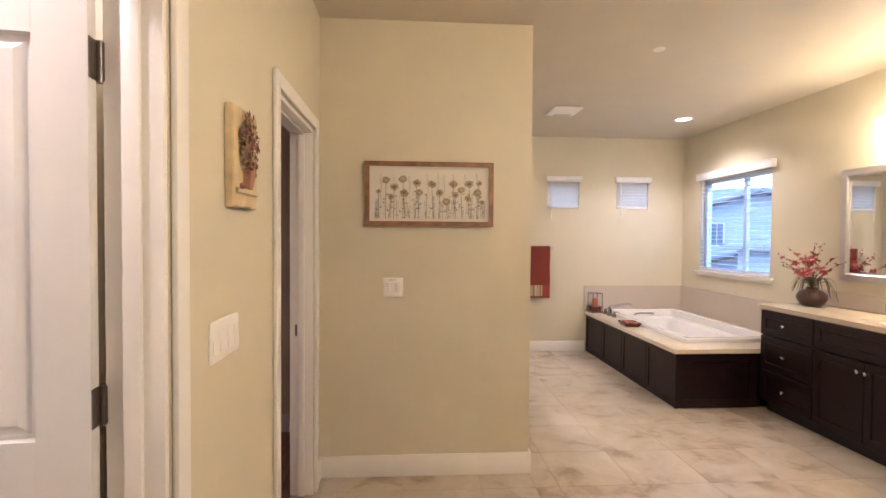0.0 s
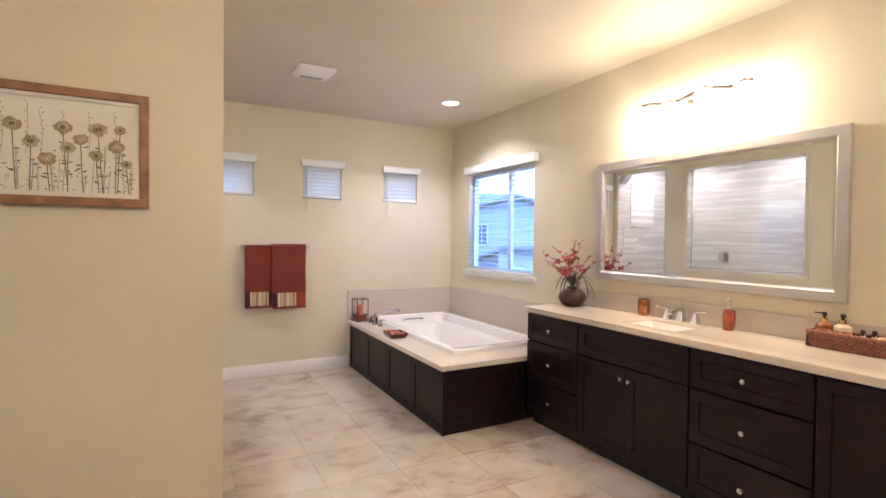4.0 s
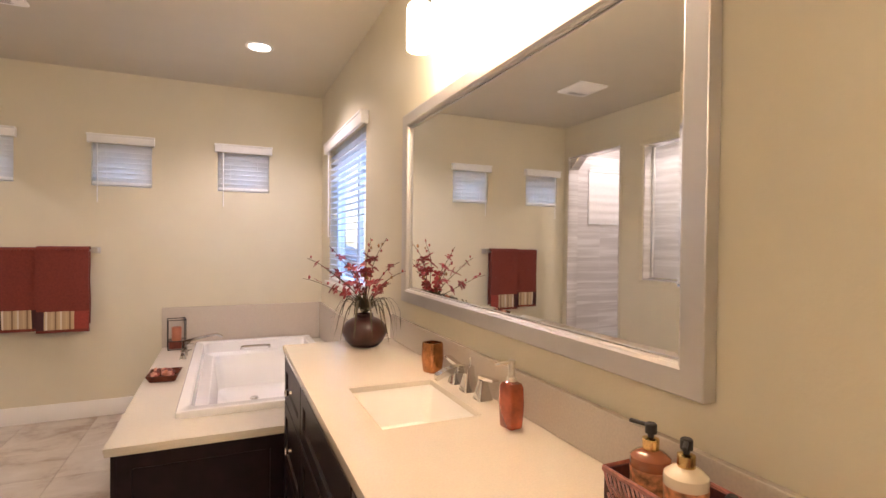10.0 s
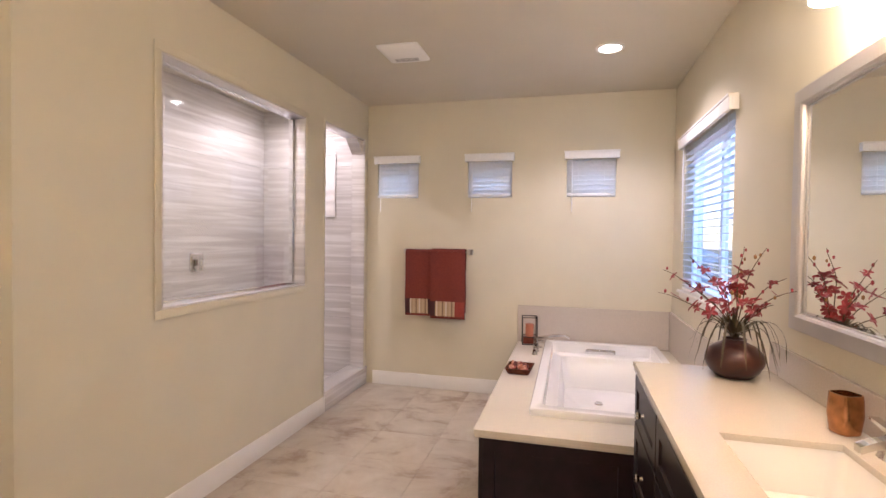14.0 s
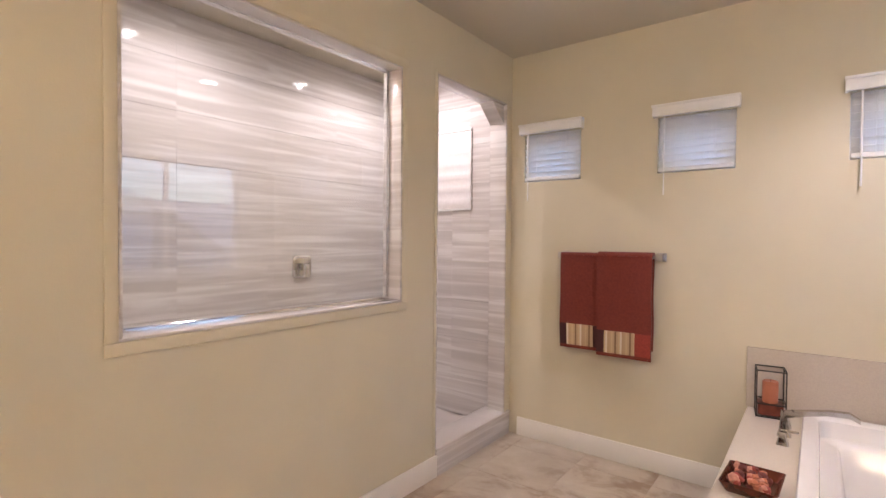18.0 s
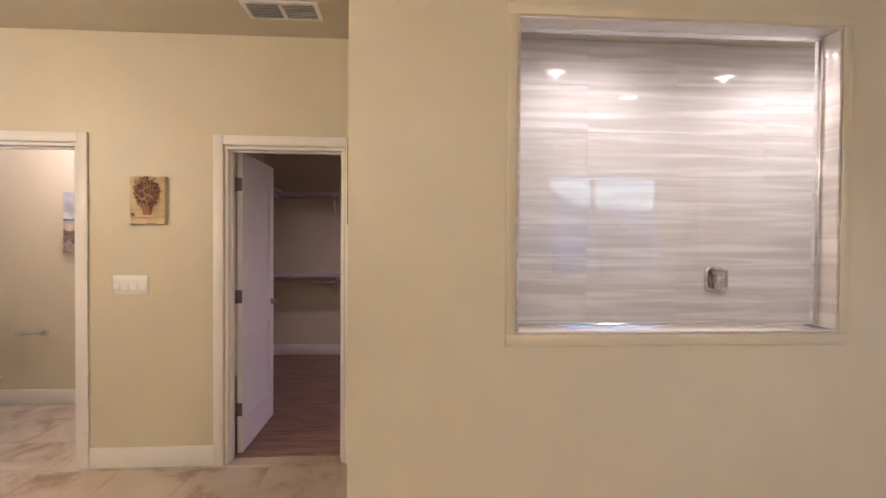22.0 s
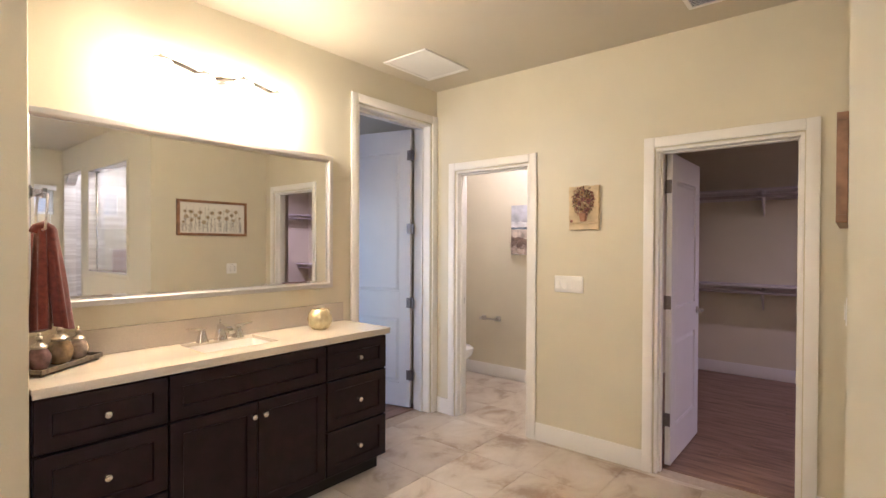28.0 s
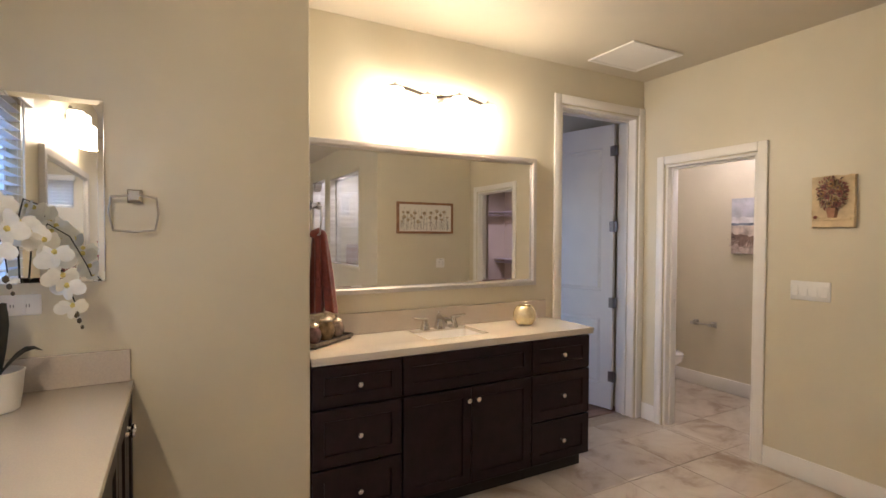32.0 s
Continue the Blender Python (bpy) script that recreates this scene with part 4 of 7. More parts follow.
def faucet(m, label):
    """Widespread faucet: x along the wall, -y towards the user, z up."""
    root = thing("faucet", label, "faucet", m)
    for x, s in ((-0.10, -1), (0.10, 1)):
        b = part("handle_base", loft([rounded_rect(x - 0.026, x + 0.026, -0.026, 0.026, 0.006, 0.0), rounded_rect(x - 0.024, x + 0.024, -0.024, 0.024, 0.006, 0.008), rounded_rect(x - 0.014, x + 0.014, -0.014, 0.014, 0.004, 0.05), rounded_rect(x - 0.012, x + 0.012, -0.012, 0.012, 0.004, 0.062)]), M_CHROME, root, smooth=True)
        part("lever", loft([[(x - s * 0.016, -0.009, 0.0625), (x - s * 0.016, 0.009, 0.0625), (x - s * 0.016, 0.009, 0.073), (x - s * 0.016, -0.009, 0.073)], [(x + s * 0.030, -0.011, 0.067), (x + s * 0.030, 0.011, 0.067), (x + s * 0.030, 0.011, 0.078), (x + s * 0.030, -0.011, 0.078)], [(x + s * 0.082, -0.012, 0.076), (x + s * 0.082, 0.012, 0.076), (x + s * 0.082, 0.012, 0.083), (x + s * 0.082, -0.012, 0.083)]]), M_CHROME, b)
    part("spout_base", loft([rounded_rect(-0.028, 0.028, -0.028, 0.028, 0.006, 0.0), rounded_rect(-0.026, 0.026, -0.026, 0.026, 0.006, 0.01), rounded_rect(-0.016, 0.016, -0.016, 0.016, 0.005, 0.055), rounded_rect(-0.014, 0.014, -0.014, 0.014, 0.004, 0.085)]), M_CHROME, root, smooth=True)
    sec = lambda y, z, w, h: [(-w, y, z - h), (w, y, z - h), (w, y, z + h), (-w, y, z + h)]
    part("spout", loft([sec(-0.010, 0.075, 0.014, 0.014), sec(-0.05, 0.080, 0.0145, 0.012), sec(-0.095, 0.070, 0.015, 0.010), sec(-0.125, 0.056, 0.015, 0.009)]), M_CHROME, root, smooth=True)
    part("lift_rod", tube(bmesh.new(), [(0, 0.005, 0.08), (0, 0.006, 0.112)], 0.004, 8), M_CHROME, root, smooth=True)


faucet(pose(3.828, 3.572, ZT, 0, 0, -90), "chrome widespread faucet with two lever handles")
faucet(pose(1.715, YS + 0.062, ZT, 0, 0, 180), "chrome widespread faucet with two lever handles")


def wall_mirror(name, w, h, m, fw, label, frame_material):
    """Framed mirror: x 0..w, z 0..h, back at y = 0, facing -y."""
    root = thing(name, label, "mirror", m)
    t = 0.034
    if fw > 0.02:
        rings = []
        for d, y in ((0, -0.001), (0, -t + 0.002), (0.002, -t), (fw - 0.012, -t), (fw - 0.004, -t + 0.006), (fw, -0.016)):
            rings.append([(d, y, d), (w - d, y, d), (w - d, y, h - d), (d, y, h - d)])
        part("frame", loft(rings, False), frame_material, root)
        for args in ((fw - 0.002, w - fw + 0.002, fw - 0.002, fw + 0.003), (fw - 0.002, w - fw + 0.002, h - fw - 0.003, h - fw + 0.002), (fw - 0.002, fw + 0.003, fw + 0.0031, h - fw - 0.0031), (w - fw - 0.003, w - fw + 0.002, fw + 0.0031, h - fw - 0.0031)):
            part("inner_bead", boxes((args[0], args[1], -0.0185, -0.0145, args[2], args[3])), frame_material, root)
        g = fw - 0.004
    else:
        g = 0.002
        part("frame", boxes((0, w, -0.010, -0.001, 0, h)), M_CHROME, root, "thin bright metal edge")
    bev = 0.018
    rings = [[(g, -0.0125, g), (w - g, -0.0125, g), (w - g, -0.0125, h - g), (g, -0.0125, h - g)], [(g + bev, -0.0145, g + bev), (w - g - bev, -0.0145, g + bev), (w - g - bev, -0.0145, h - g - bev), (g + bev, -0.0145, h - g - bev)]]
    part("mirror_glass", loft([[(x, -0.0105, z) for x, _, z in rings[0]]] + rings), M_MIRROR, root, "bevelled mirror glass")
    return root


wall_mirror("wall_mirror", 1.665, 0.895, pose(XE - 0.002, 4.345, 1.128, 0, 0, -90), 0.062, "wide mirror in a silver frame above the long worktop", M_SILVERFRAME)
wall_mirror("wall_mirror", 1.642, 0.886, pose(2.567, YS + 0.002, 1.143, 0, 0, 180), 0.037, "wide mirror in a silver frame above the short worktop", M_SILVERFRAME)
wall_mirror("wall_mirror", 0.448, 0.692, pose(3.852, YP + 0.002, 1.303, 0, 0, 180), 0.0, "small frameless wall mirror with a bright edge beside the window", M_SILVERFRAME)


def vanity_light(m, xs, label):
    """Wavy nickel bar with four glass shades: x along the wall, facing -y, z from the bar."""
    root = thing("vanity_light", label, "wall light", m)
    cx = sum(xs) / len(xs)
    part("back_plate", moved(loft([rounded_rect(-0.06, 0.06, -0.055, 0.055, 0.02, 0.0), rounded_rect(-0.055, 0.055, -0.05, 0.05, 0.02, 0.022)]), Matrix.Translation((cx, 0, -0.04)) @ Matrix.Rotation(radians(90), 4, "X")), M_NICKEL, root, smooth=True)
    part("arm", boxes((cx - 0.012, cx + 0.012, -0.085, -0.02, -0.012, 0.012), bevel=0.004), M_NICKEL, root)
    pts = []
    n = 40
    for k in range(n + 1):
        x = xs[0] - 0.03 + (xs[-1] - xs[0] + 0.06) * k / n
        pts.append((x, -0.088, 0.016 * math.sin((x - xs[0]) * 2 * math.pi / 0.42 + 0.8)))
    part("wavy_bar", tube(bmesh.new(), pts, 0.0105, 8), M_BAR, root, "wavy brushed nickel bar, coloured dark as a silhouette", True)
    for x in xs:
        z = 0.016 * math.sin((x - xs[0]) * 2 * math.pi / 0.42 + 0.8)
        # Cup made wider than needed, to cut the bulb's upward light.
        cup = part("socket_cup", lathe([(0.006, z + 0.020), (0.009, z + 0.012), (0.012, z + 0.004), (0.042, z - 0.004), (0.046, z - 0.016)], 18, x, -0.118), M_NICKEL, root, smooth=True)
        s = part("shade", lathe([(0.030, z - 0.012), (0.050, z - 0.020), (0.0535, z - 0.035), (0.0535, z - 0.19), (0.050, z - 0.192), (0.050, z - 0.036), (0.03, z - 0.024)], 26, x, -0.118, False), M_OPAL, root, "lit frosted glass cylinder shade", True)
        # Shadow off, so the bulb inside lights the room through the glass.
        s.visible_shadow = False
    return root


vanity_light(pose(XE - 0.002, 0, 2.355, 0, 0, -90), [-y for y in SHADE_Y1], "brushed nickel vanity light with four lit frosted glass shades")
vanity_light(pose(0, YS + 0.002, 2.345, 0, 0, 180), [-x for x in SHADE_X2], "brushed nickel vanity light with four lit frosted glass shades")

# ---- bathtub ----
surround = thing("tub_surround", "espresso wood panelled surround of the bathtub", "tub surround")
part("carcass", boxes((2.627, XE - 0.001, 4.598, YN - 0.002, 0.0, 0.10), (2.627, 2.80, 4.598, YN - 0.002, 0.10, 0.474), (2.80, XE - 0.001, 4.598, 4.80, 0.10, 0.474), (3.80, XE - 0.001, 4.80, YN - 0.002, 0.10, 0.474), (2.80, 3.80, 6.715, YN - 0.002, 0.10, 0.474)), M_KICK, surround)
pw = (YN - 0.002 - 4.578) / 4
for k in range(4):
    part("side_panel", moved(shaker(pw - 0.003, 0.470, 0.019, 0.05), pose(2.626, YN - 0.004 - k * pw, 0.003, 0, 0, -90)), M_ESPRESSO, surround)
part("end_panel", moved(shaker(0.720, 0.470, 0.019, 0.07), pose(2.613, 4.597, 0.003)), M_ESPRESSO, surround)
part("corner_post", boxes((2.605, 2.627, 4.576, 4.598, 0.0, 0.473), bevel=0.002), M_ESPRESSO, surround)
TUB = (2.830, 3.765, 4.828, 6.700)
slab_with_hole("tub_deck", 2.582, XE - 0.002, 4.554, YN - 0.002, 0.494, 0.515, (2.86, 3.735, 4.86, 6.67), "cream quartz deck round the bathtub", "tub deck")
tub = thing("bathtub", "white rectangular drop-in bathtub with a stepped rim", "bathtub")
x0, x1, y0, y1 = TUB
z = 0.5155
loops = [rounded_rect(x0, x1, y0, y1, 0.025, z), rounded_rect(x0, x1, y0, y1, 0.025, z + 0.028), rounded_rect(x0 + 0.006, x1 - 0.006, y0 + 0.006, y1 - 0.006, 0.022, z + 0.036),
         rounded_rect(x0 + 0.058, x1 - 0.058, y0 + 0.075, y1 - 0.075, 0.05, z + 0.036), rounded_rect(x0 + 0.064, x1 - 0.064, y0 + 0.082, y1 - 0.082, 0.05, z + 0.030),
         rounded_rect(x0 + 0.070, x1 - 0.070, y0 + 0.095, y1 - 0.090, 0.06, z - 0.05), rounded_rect(x0 + 0.135, x1 - 0.135, y0 + 0.16, y1 - 0.12, 0.07, z - 0.062),
         rounded_rect(x0 + 0.145, x1 - 0.145, y0 + 0.175, y1 - 0.13, 0.07, z - 0.075), rounded_rect(x0 + 0.175, x1 - 0.175, y0 + 0.34, y1 - 0.19, 0.09, z - 0.33),
         rounded_rect(x0 + 0.215, x1 - 0.215, y0 + 0.42, y1 - 0.25, 0.1, z - 0.365), rounded_rect(x0 + 0.40, x1 - 0.40, y0 + 0.8, y1 - 0.8, 0.05, z - 0.37)]
part("shell", loft(loops, start=False), M_TUB, tub, smooth=True)
dx, dy = 3.272, 6.262
part("drain", lathe([(0.035, z - 0.368), (0.035, z - 0.363), (0.028, z - 0.360), (0.026, z - 0.352), (0.003, z - 0.350)], 20, dx, dy), M_CHROME, tub, "chrome drain", True)
gh = [(3.18, y1 - 0.115, z - 0.028), (3.185, y1 - 0.160, z - 0.004), (3.22, y1 - 0.175, z + 0.002), (3.37, y1 - 0.175, z + 0.002), (3.405, y1 - 0.160, z - 0.004), (3.41, y1 - 0.115, z - 0.028)]
part("grab_handle", tube(bmesh.new(), gh, 0.0105, 12), M_CHROME2, tub, "chrome grab handle", True)

tf = thing("tub_faucet", "chrome tub faucet with a long spout and two levers", "faucet", pose(2.765, 6.36, 0.5155))
part("spout_base", loft([rounded_rect(-0.028, 0.028, -0.028, 0.028, 0.006, 0.0), rounded_rect(-0.022, 0.022, -0.022, 0.022, 0.006, 0.02), rounded_rect(-0.016, 0.016, -0.016, 0.016, 0.005, 0.085), rounded_rect(-0.015, 0.015, -0.015, 0.015, 0.004, 0.115)]), M_CHROME2, tf, smooth=True)
sec = lambda x, z, w, h: [(x, -w, z - h), (x, w, z - h), (x, w, z + h), (x, -w, z + h)]
part("spout", loft([sec(0.0, 0.10, 0.016, 0.016), sec(0.07, 0.120, 0.016, 0.012), sec(0.16, 0.140, 0.017, 0.010), sec(0.235, 0.146, 0.017, 0.010), sec(0.272, 0.126, 0.015, 0.009)]), M_CHROME2, tf, smooth=True)
for y in (-0.13, 0.13):
    k = part("handle_base", loft([rounded_rect(-0.024, 0.024, y - 0.024, y + 0.024, 0.006, 0.0), rounded_rect(-0.013, 0.013, y - 0.013, y + 0.013, 0.004, 0.045), rounded_rect(-0.015, 0.015, y - 0.015, y + 0.015, 0.004, 0.058)]), M_CHROME2, tf, smooth=True)
    part("lever", boxes((-0.008, 0.06, y - 0.007, y + 0.007, 0.0585, 0.068), bevel=0.003), M_CHROME2, k, smooth=True)

# ---- fixtures on walls and ceiling ----
def plate(name, m, w, h, gangs, label, rocker=True):
    """Switch plate: x 0..w, z 0..h, facing -y."""
    root = thing(name, label, "switch", m)
    part("plate", moved(loft([rounded_rect(0, w, 0, h, 0.006, 0.0, 3), rounded_rect(0.001, w - 0.001, 0.001, h - 0.001, 0.006, 0.004, 3), rounded_rect(0.004, w - 0.004, 0.004, h - 0.004, 0.005, 0.0062, 3)]), Matrix.Rotation(radians(90), 4, "X")), M_SWITCH, root, smooth=True)
    for k in range(gangs):
        cx = w * (k + 0.5) / gangs if gangs < 3 else 0.028 + (w - 0.056) * k / (gangs - 1)
        part("rocker", loft([[(cx - 0.0165, -0.0063, h / 2 - 0.033), (cx + 0.0165, -0.0063, h / 2 - 0.033), (cx + 0.0165, -0.0063, h / 2 + 0.033), (cx - 0.0165, -0.0063, h / 2 + 0.033)],
                             [(cx - 0.0155, -0.0115, h / 2 - 0.032), (cx + 0.0155, -0.0115, h / 2 - 0.032), (cx + 0.0155, -0.0072, h / 2 + 0.032), (cx - 0.0155, -0.0072, h / 2 + 0.032)]]), M_SWITCH, root)
    return root


plate("switch_plate", pose(XW + 0.001, 1.893, 1.103, 0, 0, 90), 0.216, 0.117, 4, "white four-gang rocker switch plate on the wall")
ctl = plate("switch_plate", pose(0.173, YH - 0.001, 1.093), 0.120, 0.116, 2, "white two-gang control plate with small printed labels")
M_PRINT = mat("grey_print", (0.25, 0.24, 0.23), 0.7, var=0)
for k in range(2):
    for j in range(4):
        part("printed_label", boxes((0.020 + k * 0.050, 0.038 + k * 0.050, -0.0128, -0.0122, 0.034 + j * 0.014, 0.037 + j * 0.014)), M_PRINT, ctl)
    part("label_card", boxes((0.0155 + k * 0.050, 0.0455 + k * 0.050, -0.0122, -0.0100, 0.026, 0.090)), M_SWITCH, ctl)
part("printed_label", boxes((0.040, 0.082, -0.0068, -0.0062, 0.101, 0.104)), M_PRINT, ctl)
out = plate("outlet_plate", pose(3.722, YP + 0.001, 1.186, 0, 0, 180), 0.120, 0.076, 1, "white outlet plate on the pier over the counter")
for k in (0, 1):
    part("socket_slots", boxes(*[(0.030 + k * 0.045 + d, 0.033 + k * 0.045 + d, -0.0076, -0.0060, 0.030, 0.042) for d in (0, 0.009)]), M_PRINT, out)

M_VENTDARK = mat("vent_shade_dark", (0.05, 0.045, 0.04), 0.8, var=0.2)
fan = thing("ceiling_vent", "white exhaust fan grille on the ceiling", "vent", pose(1.735, 5.295, ZC))
part("housing", boxes((0.012, 0.283, 0.012, 0.318, -0.004, -0.0005)), M_VENTDARK, fan)
g = [rounded_rect(0.0, 0.295, 0.0, 0.330, 0.02, -0.004), rounded_rect(0.002, 0.293, 0.002, 0.328, 0.02, -0.014), rounded_rect(0.03, 0.265, 0.035, 0.295, 0.015, -0.028)]
part("cover", loft(g), M_SWITCH, fan, smooth=True)
# Slots are solid grey strips on the cover; the colour stands for their shade.
M_SLOT = mat("shaded_slot", (0.30, 0.28, 0.26), 0.7, var=0.1)
for k in range(6):
    y = 0.215 + k * 0.011
    part("slot_shade", boxes((0.060, 0.235, y, y + 0.0035, -0.0292, -0.0285)), M_SLOT, fan)

reg = thing("air_register", "white ceiling air register with two rows of louvres", "vent", pose(0.066, 2.828, ZC))
part("frame", boxes((0.0, 0.216, 0.0, 0.022, -0.010, -0.0005), (0.0, 0.216, 0.394, 0.416, -0.010, -0.0005), (0.0, 0.022, 0.022, 0.394, -0.010, -0.0005), (0.194, 0.216, 0.022, 0.394, -0.010, -0.0005), (0.022, 0.194, 0.198, 0.218, -0.010, -0.0005)), M_SWITCH, reg)
# Flat dark sheet behind the louvres, painted for the shade in the duct.
part("duct_shade", boxes((0.0225, 0.1935, 0.0225, 0.3935, -0.002, -0.0006)), M_VENTDARK, reg)
for row in (0.024, 0.220):
    for k in range(9):
        part("louvre", moved(boxes((-0.011, 0.011, 0.0, 0.172, -0.0007, 0.0007)), pose(0.032 + k * 0.019, row, -0.008, 0, 35, 0)), M_SWITCH, reg)

# Framed access panel of the attic; it has no grille.
hatch = thing("attic_hatch", "flat white framed access panel on the ceiling", "ceiling panel", pose(0.083, 0.930, ZC))
part("frame", boxes((0.0, 0.494, 0.0, 0.03, -0.012, -0.0005), (0.0, 0.494, 0.372, 0.402, -0.012, -0.0005), (0.0, 0.03, 0.03, 0.372, -0.012, -0.0005), (0.464, 0.494, 0.03, 0.372, -0.012, -0.0005), bevel=0.003), M_SWITCH, hatch)
part("panel", boxes((0.0305, 0.4635, 0.0305, 0.3715, -0.007, -0.0005)), M_SWITCH, hatch)

smoke = thing("sprinkler_cap", "small white round sprinkler cover on the ceiling", "sprinkler", pose(2.018, 3.813, ZC))
part("cap", lathe([(0.040, -0.0005), (0.040, -0.006), (0.034, -0.012), (0.004, -0.013)], 20), M_SWITCH, smoke, smooth=True)


def downlight(x, y, label, material):
    root = thing("recessed_light", label, "ceiling light", pose(x, y, ZC), "recessed lights")
    part("trim_ring", lathe([(0.092, -0.0005), (0.092, -0.005), (0.078, -0.009), (0.070, -0.004), (0.070, -0.0008)], 28, close=False), M_SWITCH, root, smooth=True)
    d = part("lens", lathe([(0.0695, -0.0010), (0.0695, -0.003), (0.002, -0.0035)], 28), material, root, "lit frosted lens", True)
    d.visible_shadow = False


downlight(3.265, 5.695, "lit round recessed light over the bathtub", M_LED)
downlight(0.50, 4.86, "lit round recessed light in the shower", M_LED)
downlight(0.50, 6.19, "lit round recessed light in the shower", M_LED)
downlight(-1.78, 5.65, "lit round recessed light in the closet", M_LED)
downlight(-0.95, 1.15, "lit round recessed light in the toilet room", M_LED)

# ---- wall art ----
pic = thing("flower_picture", "wide print of tan long-stemmed flowers in a walnut frame", "picture", pose(0.066, YH - 0.001, 1.521))
W, Hh, fw = 0.770, 0.384, 0.028
part("frame", boxes((0, W, -0.034, -0.001, 0, fw), (0, W, -0.034, -0.001, Hh - fw, Hh), (0, fw, -0.034, -0.001, fw, Hh - fw), (W - fw, W, -0.034, -0.001, fw, Hh - fw), bevel=0.002), M_WOODFRAME, pic)
M_PAPER = mat("cream_paper", (0.74, 0.70, 0.62), 0.8, var=0.03, scale=12)
part("inner_edge", boxes((fw, W - fw, -0.022, -0.018, fw, fw + 0.012), (fw, W - fw, -0.022, -0.018, Hh - fw - 0.012, Hh - fw), (fw, fw + 0.012, -0.022, -0.018, fw + 0.012, Hh - fw - 0.012), (W - fw - 0.012, W - fw, -0.022, -0.018, fw + 0.012, Hh - fw - 0.012)), M_PAPER, pic, "pale mat edge")
part("paper", boxes((fw, W - fw, -0.014, -0.002, fw, Hh - fw)), M_PAPER, pic)
M_STEM, M_OCHRE, M_TAUPE, M_SEED = mat("ink_stem", (0.17, 0.15, 0.115), 0.8, var=0.2, scale=40), mat("ochre_petal", (0.37, 0.275, 0.15), 0.8, var=0.35, scale=70), mat("taupe_petal", (0.42, 0.36, 0.28), 0.8, var=0.25, scale=70), mat("dark_seed", (0.13, 0.09, 0.05), 0.8, var=0.2)
rnd = random.Random(11)


def blossom(bm, x, z, r, y, n=13, inner=0.10):
    """A ring of overlapping brush-stroke petals."""
    for k in range(n):
        a = 2 * math.pi * (k + rnd.random() * 0.5) / n
        rr = r * (0.82 + 0.26 * rnd.random())
        c, s = math.cos(a), math.sin(a)
        w_ = r * 0.34
        q = [(x + c * r * inner, z + s * r * inner * 0.85), (x + c * rr * 0.55 - s * w_, z + (s * rr * 0.55 + c * w_) * 0.88), (x + c * rr - s * w_ * 0.5, z + (s * rr + c * w_ * 0.5) * 0.88), (x + c * rr + s * w_ * 0.5, z + (s * rr - c * w_ * 0.5) * 0.88), (x + c * rr * 0.55 + s * w_, z + (s * rr * 0.55 - c * w_) * 0.88)]
        bm.faces.new([bm.verts.new((px, y - 0.0001 * k, pz)) for px, pz in q])


def brush_leaf(bm, x, z, dx, dz, w_, y):
    """One pointed leaf stroke from (x, z)."""
    nx, nz = -dz, dx
    L = math.hypot(dx, dz)
    nx, nz = nx / L * w_, nz / L * w_
    bm.faces.new([bm.verts.new((px, y, pz)) for px, pz in ((x, z), (x + dx * 0.45 + nx, z + dz * 0.45 + nz), (x + dx, z + dz), (x + dx * 0.45 - nx, z + dz * 0.45 - nz))])


stems, wash, small = bmesh.new(), bmesh.new(), bmesh.new()
HEADS = [(0.083, 0.205, 17), (0.127, 0.272, 24), (0.157, 0.175, 20), (0.178, 0.233, 25), (0.231, 0.280, 26), (0.238, 0.195, 26), (0.315, 0.258, 26), (0.330, 0.200, 23), (0.408, 0.250, 25), (0.455, 0.200, 24), (0.497, 0.148, 25), (0.540, 0.254, 25), (0.553, 0.188, 22), (0.588, 0.219, 21), (0.631, 0.168, 21), (0.637, 0.256, 27), (0.689, 0.202, 25), (0.700, 0.260, 18), (0.719, 0.145, 18)]
z0 = fw + 0.016
for k, (x, top, r) in enumerate(HEADS):
    r *= 0.001
    x *= (W - 0.02) / 0.767
    bend = rnd.uniform(-0.014, 0.014)
    tube(stems, [(x + bend, -0.0148, z0), (x + bend * 0.4, -0.0148, top * 0.6), (x, -0.0148, top - r * 0.6)], 0.0016, 5)
    head = bmesh.new()
    blossom(head, x, top, r, -0.0160)
    part("blossom", head, M_OCHRE if k % 3 else M_TAUPE, pic)
    heart = bmesh.new()
    blossom(heart, x + rnd.uniform(-0.003, 0.003), top + rnd.uniform(-0.002, 0.004), r * 0.62, -0.0178, 9, 0.3)
    part("blossom_heart", heart, M_TAUPE if k % 3 else M_OCHRE, pic)
    if k % 3 != 1:
        seed = bmesh.new()
        blossom(seed, x, top, r * 0.34, -0.0192, 7)
        part("seed_head", seed, M_SEED, pic)
    for j in range(3):
        f = rnd.uniform(0.25, 0.75)
        zz = z0 + (top - z0) * f
        d = rnd.choice((-1, 1))
        brush_leaf(stems, x + bend * (1 - f), zz, d * rnd.uniform(0.014, 0.026), rnd.uniform(-0.004, 0.010), rnd.uniform(0.0022, 0.0042), -0.0152 - 0.00002 * j)
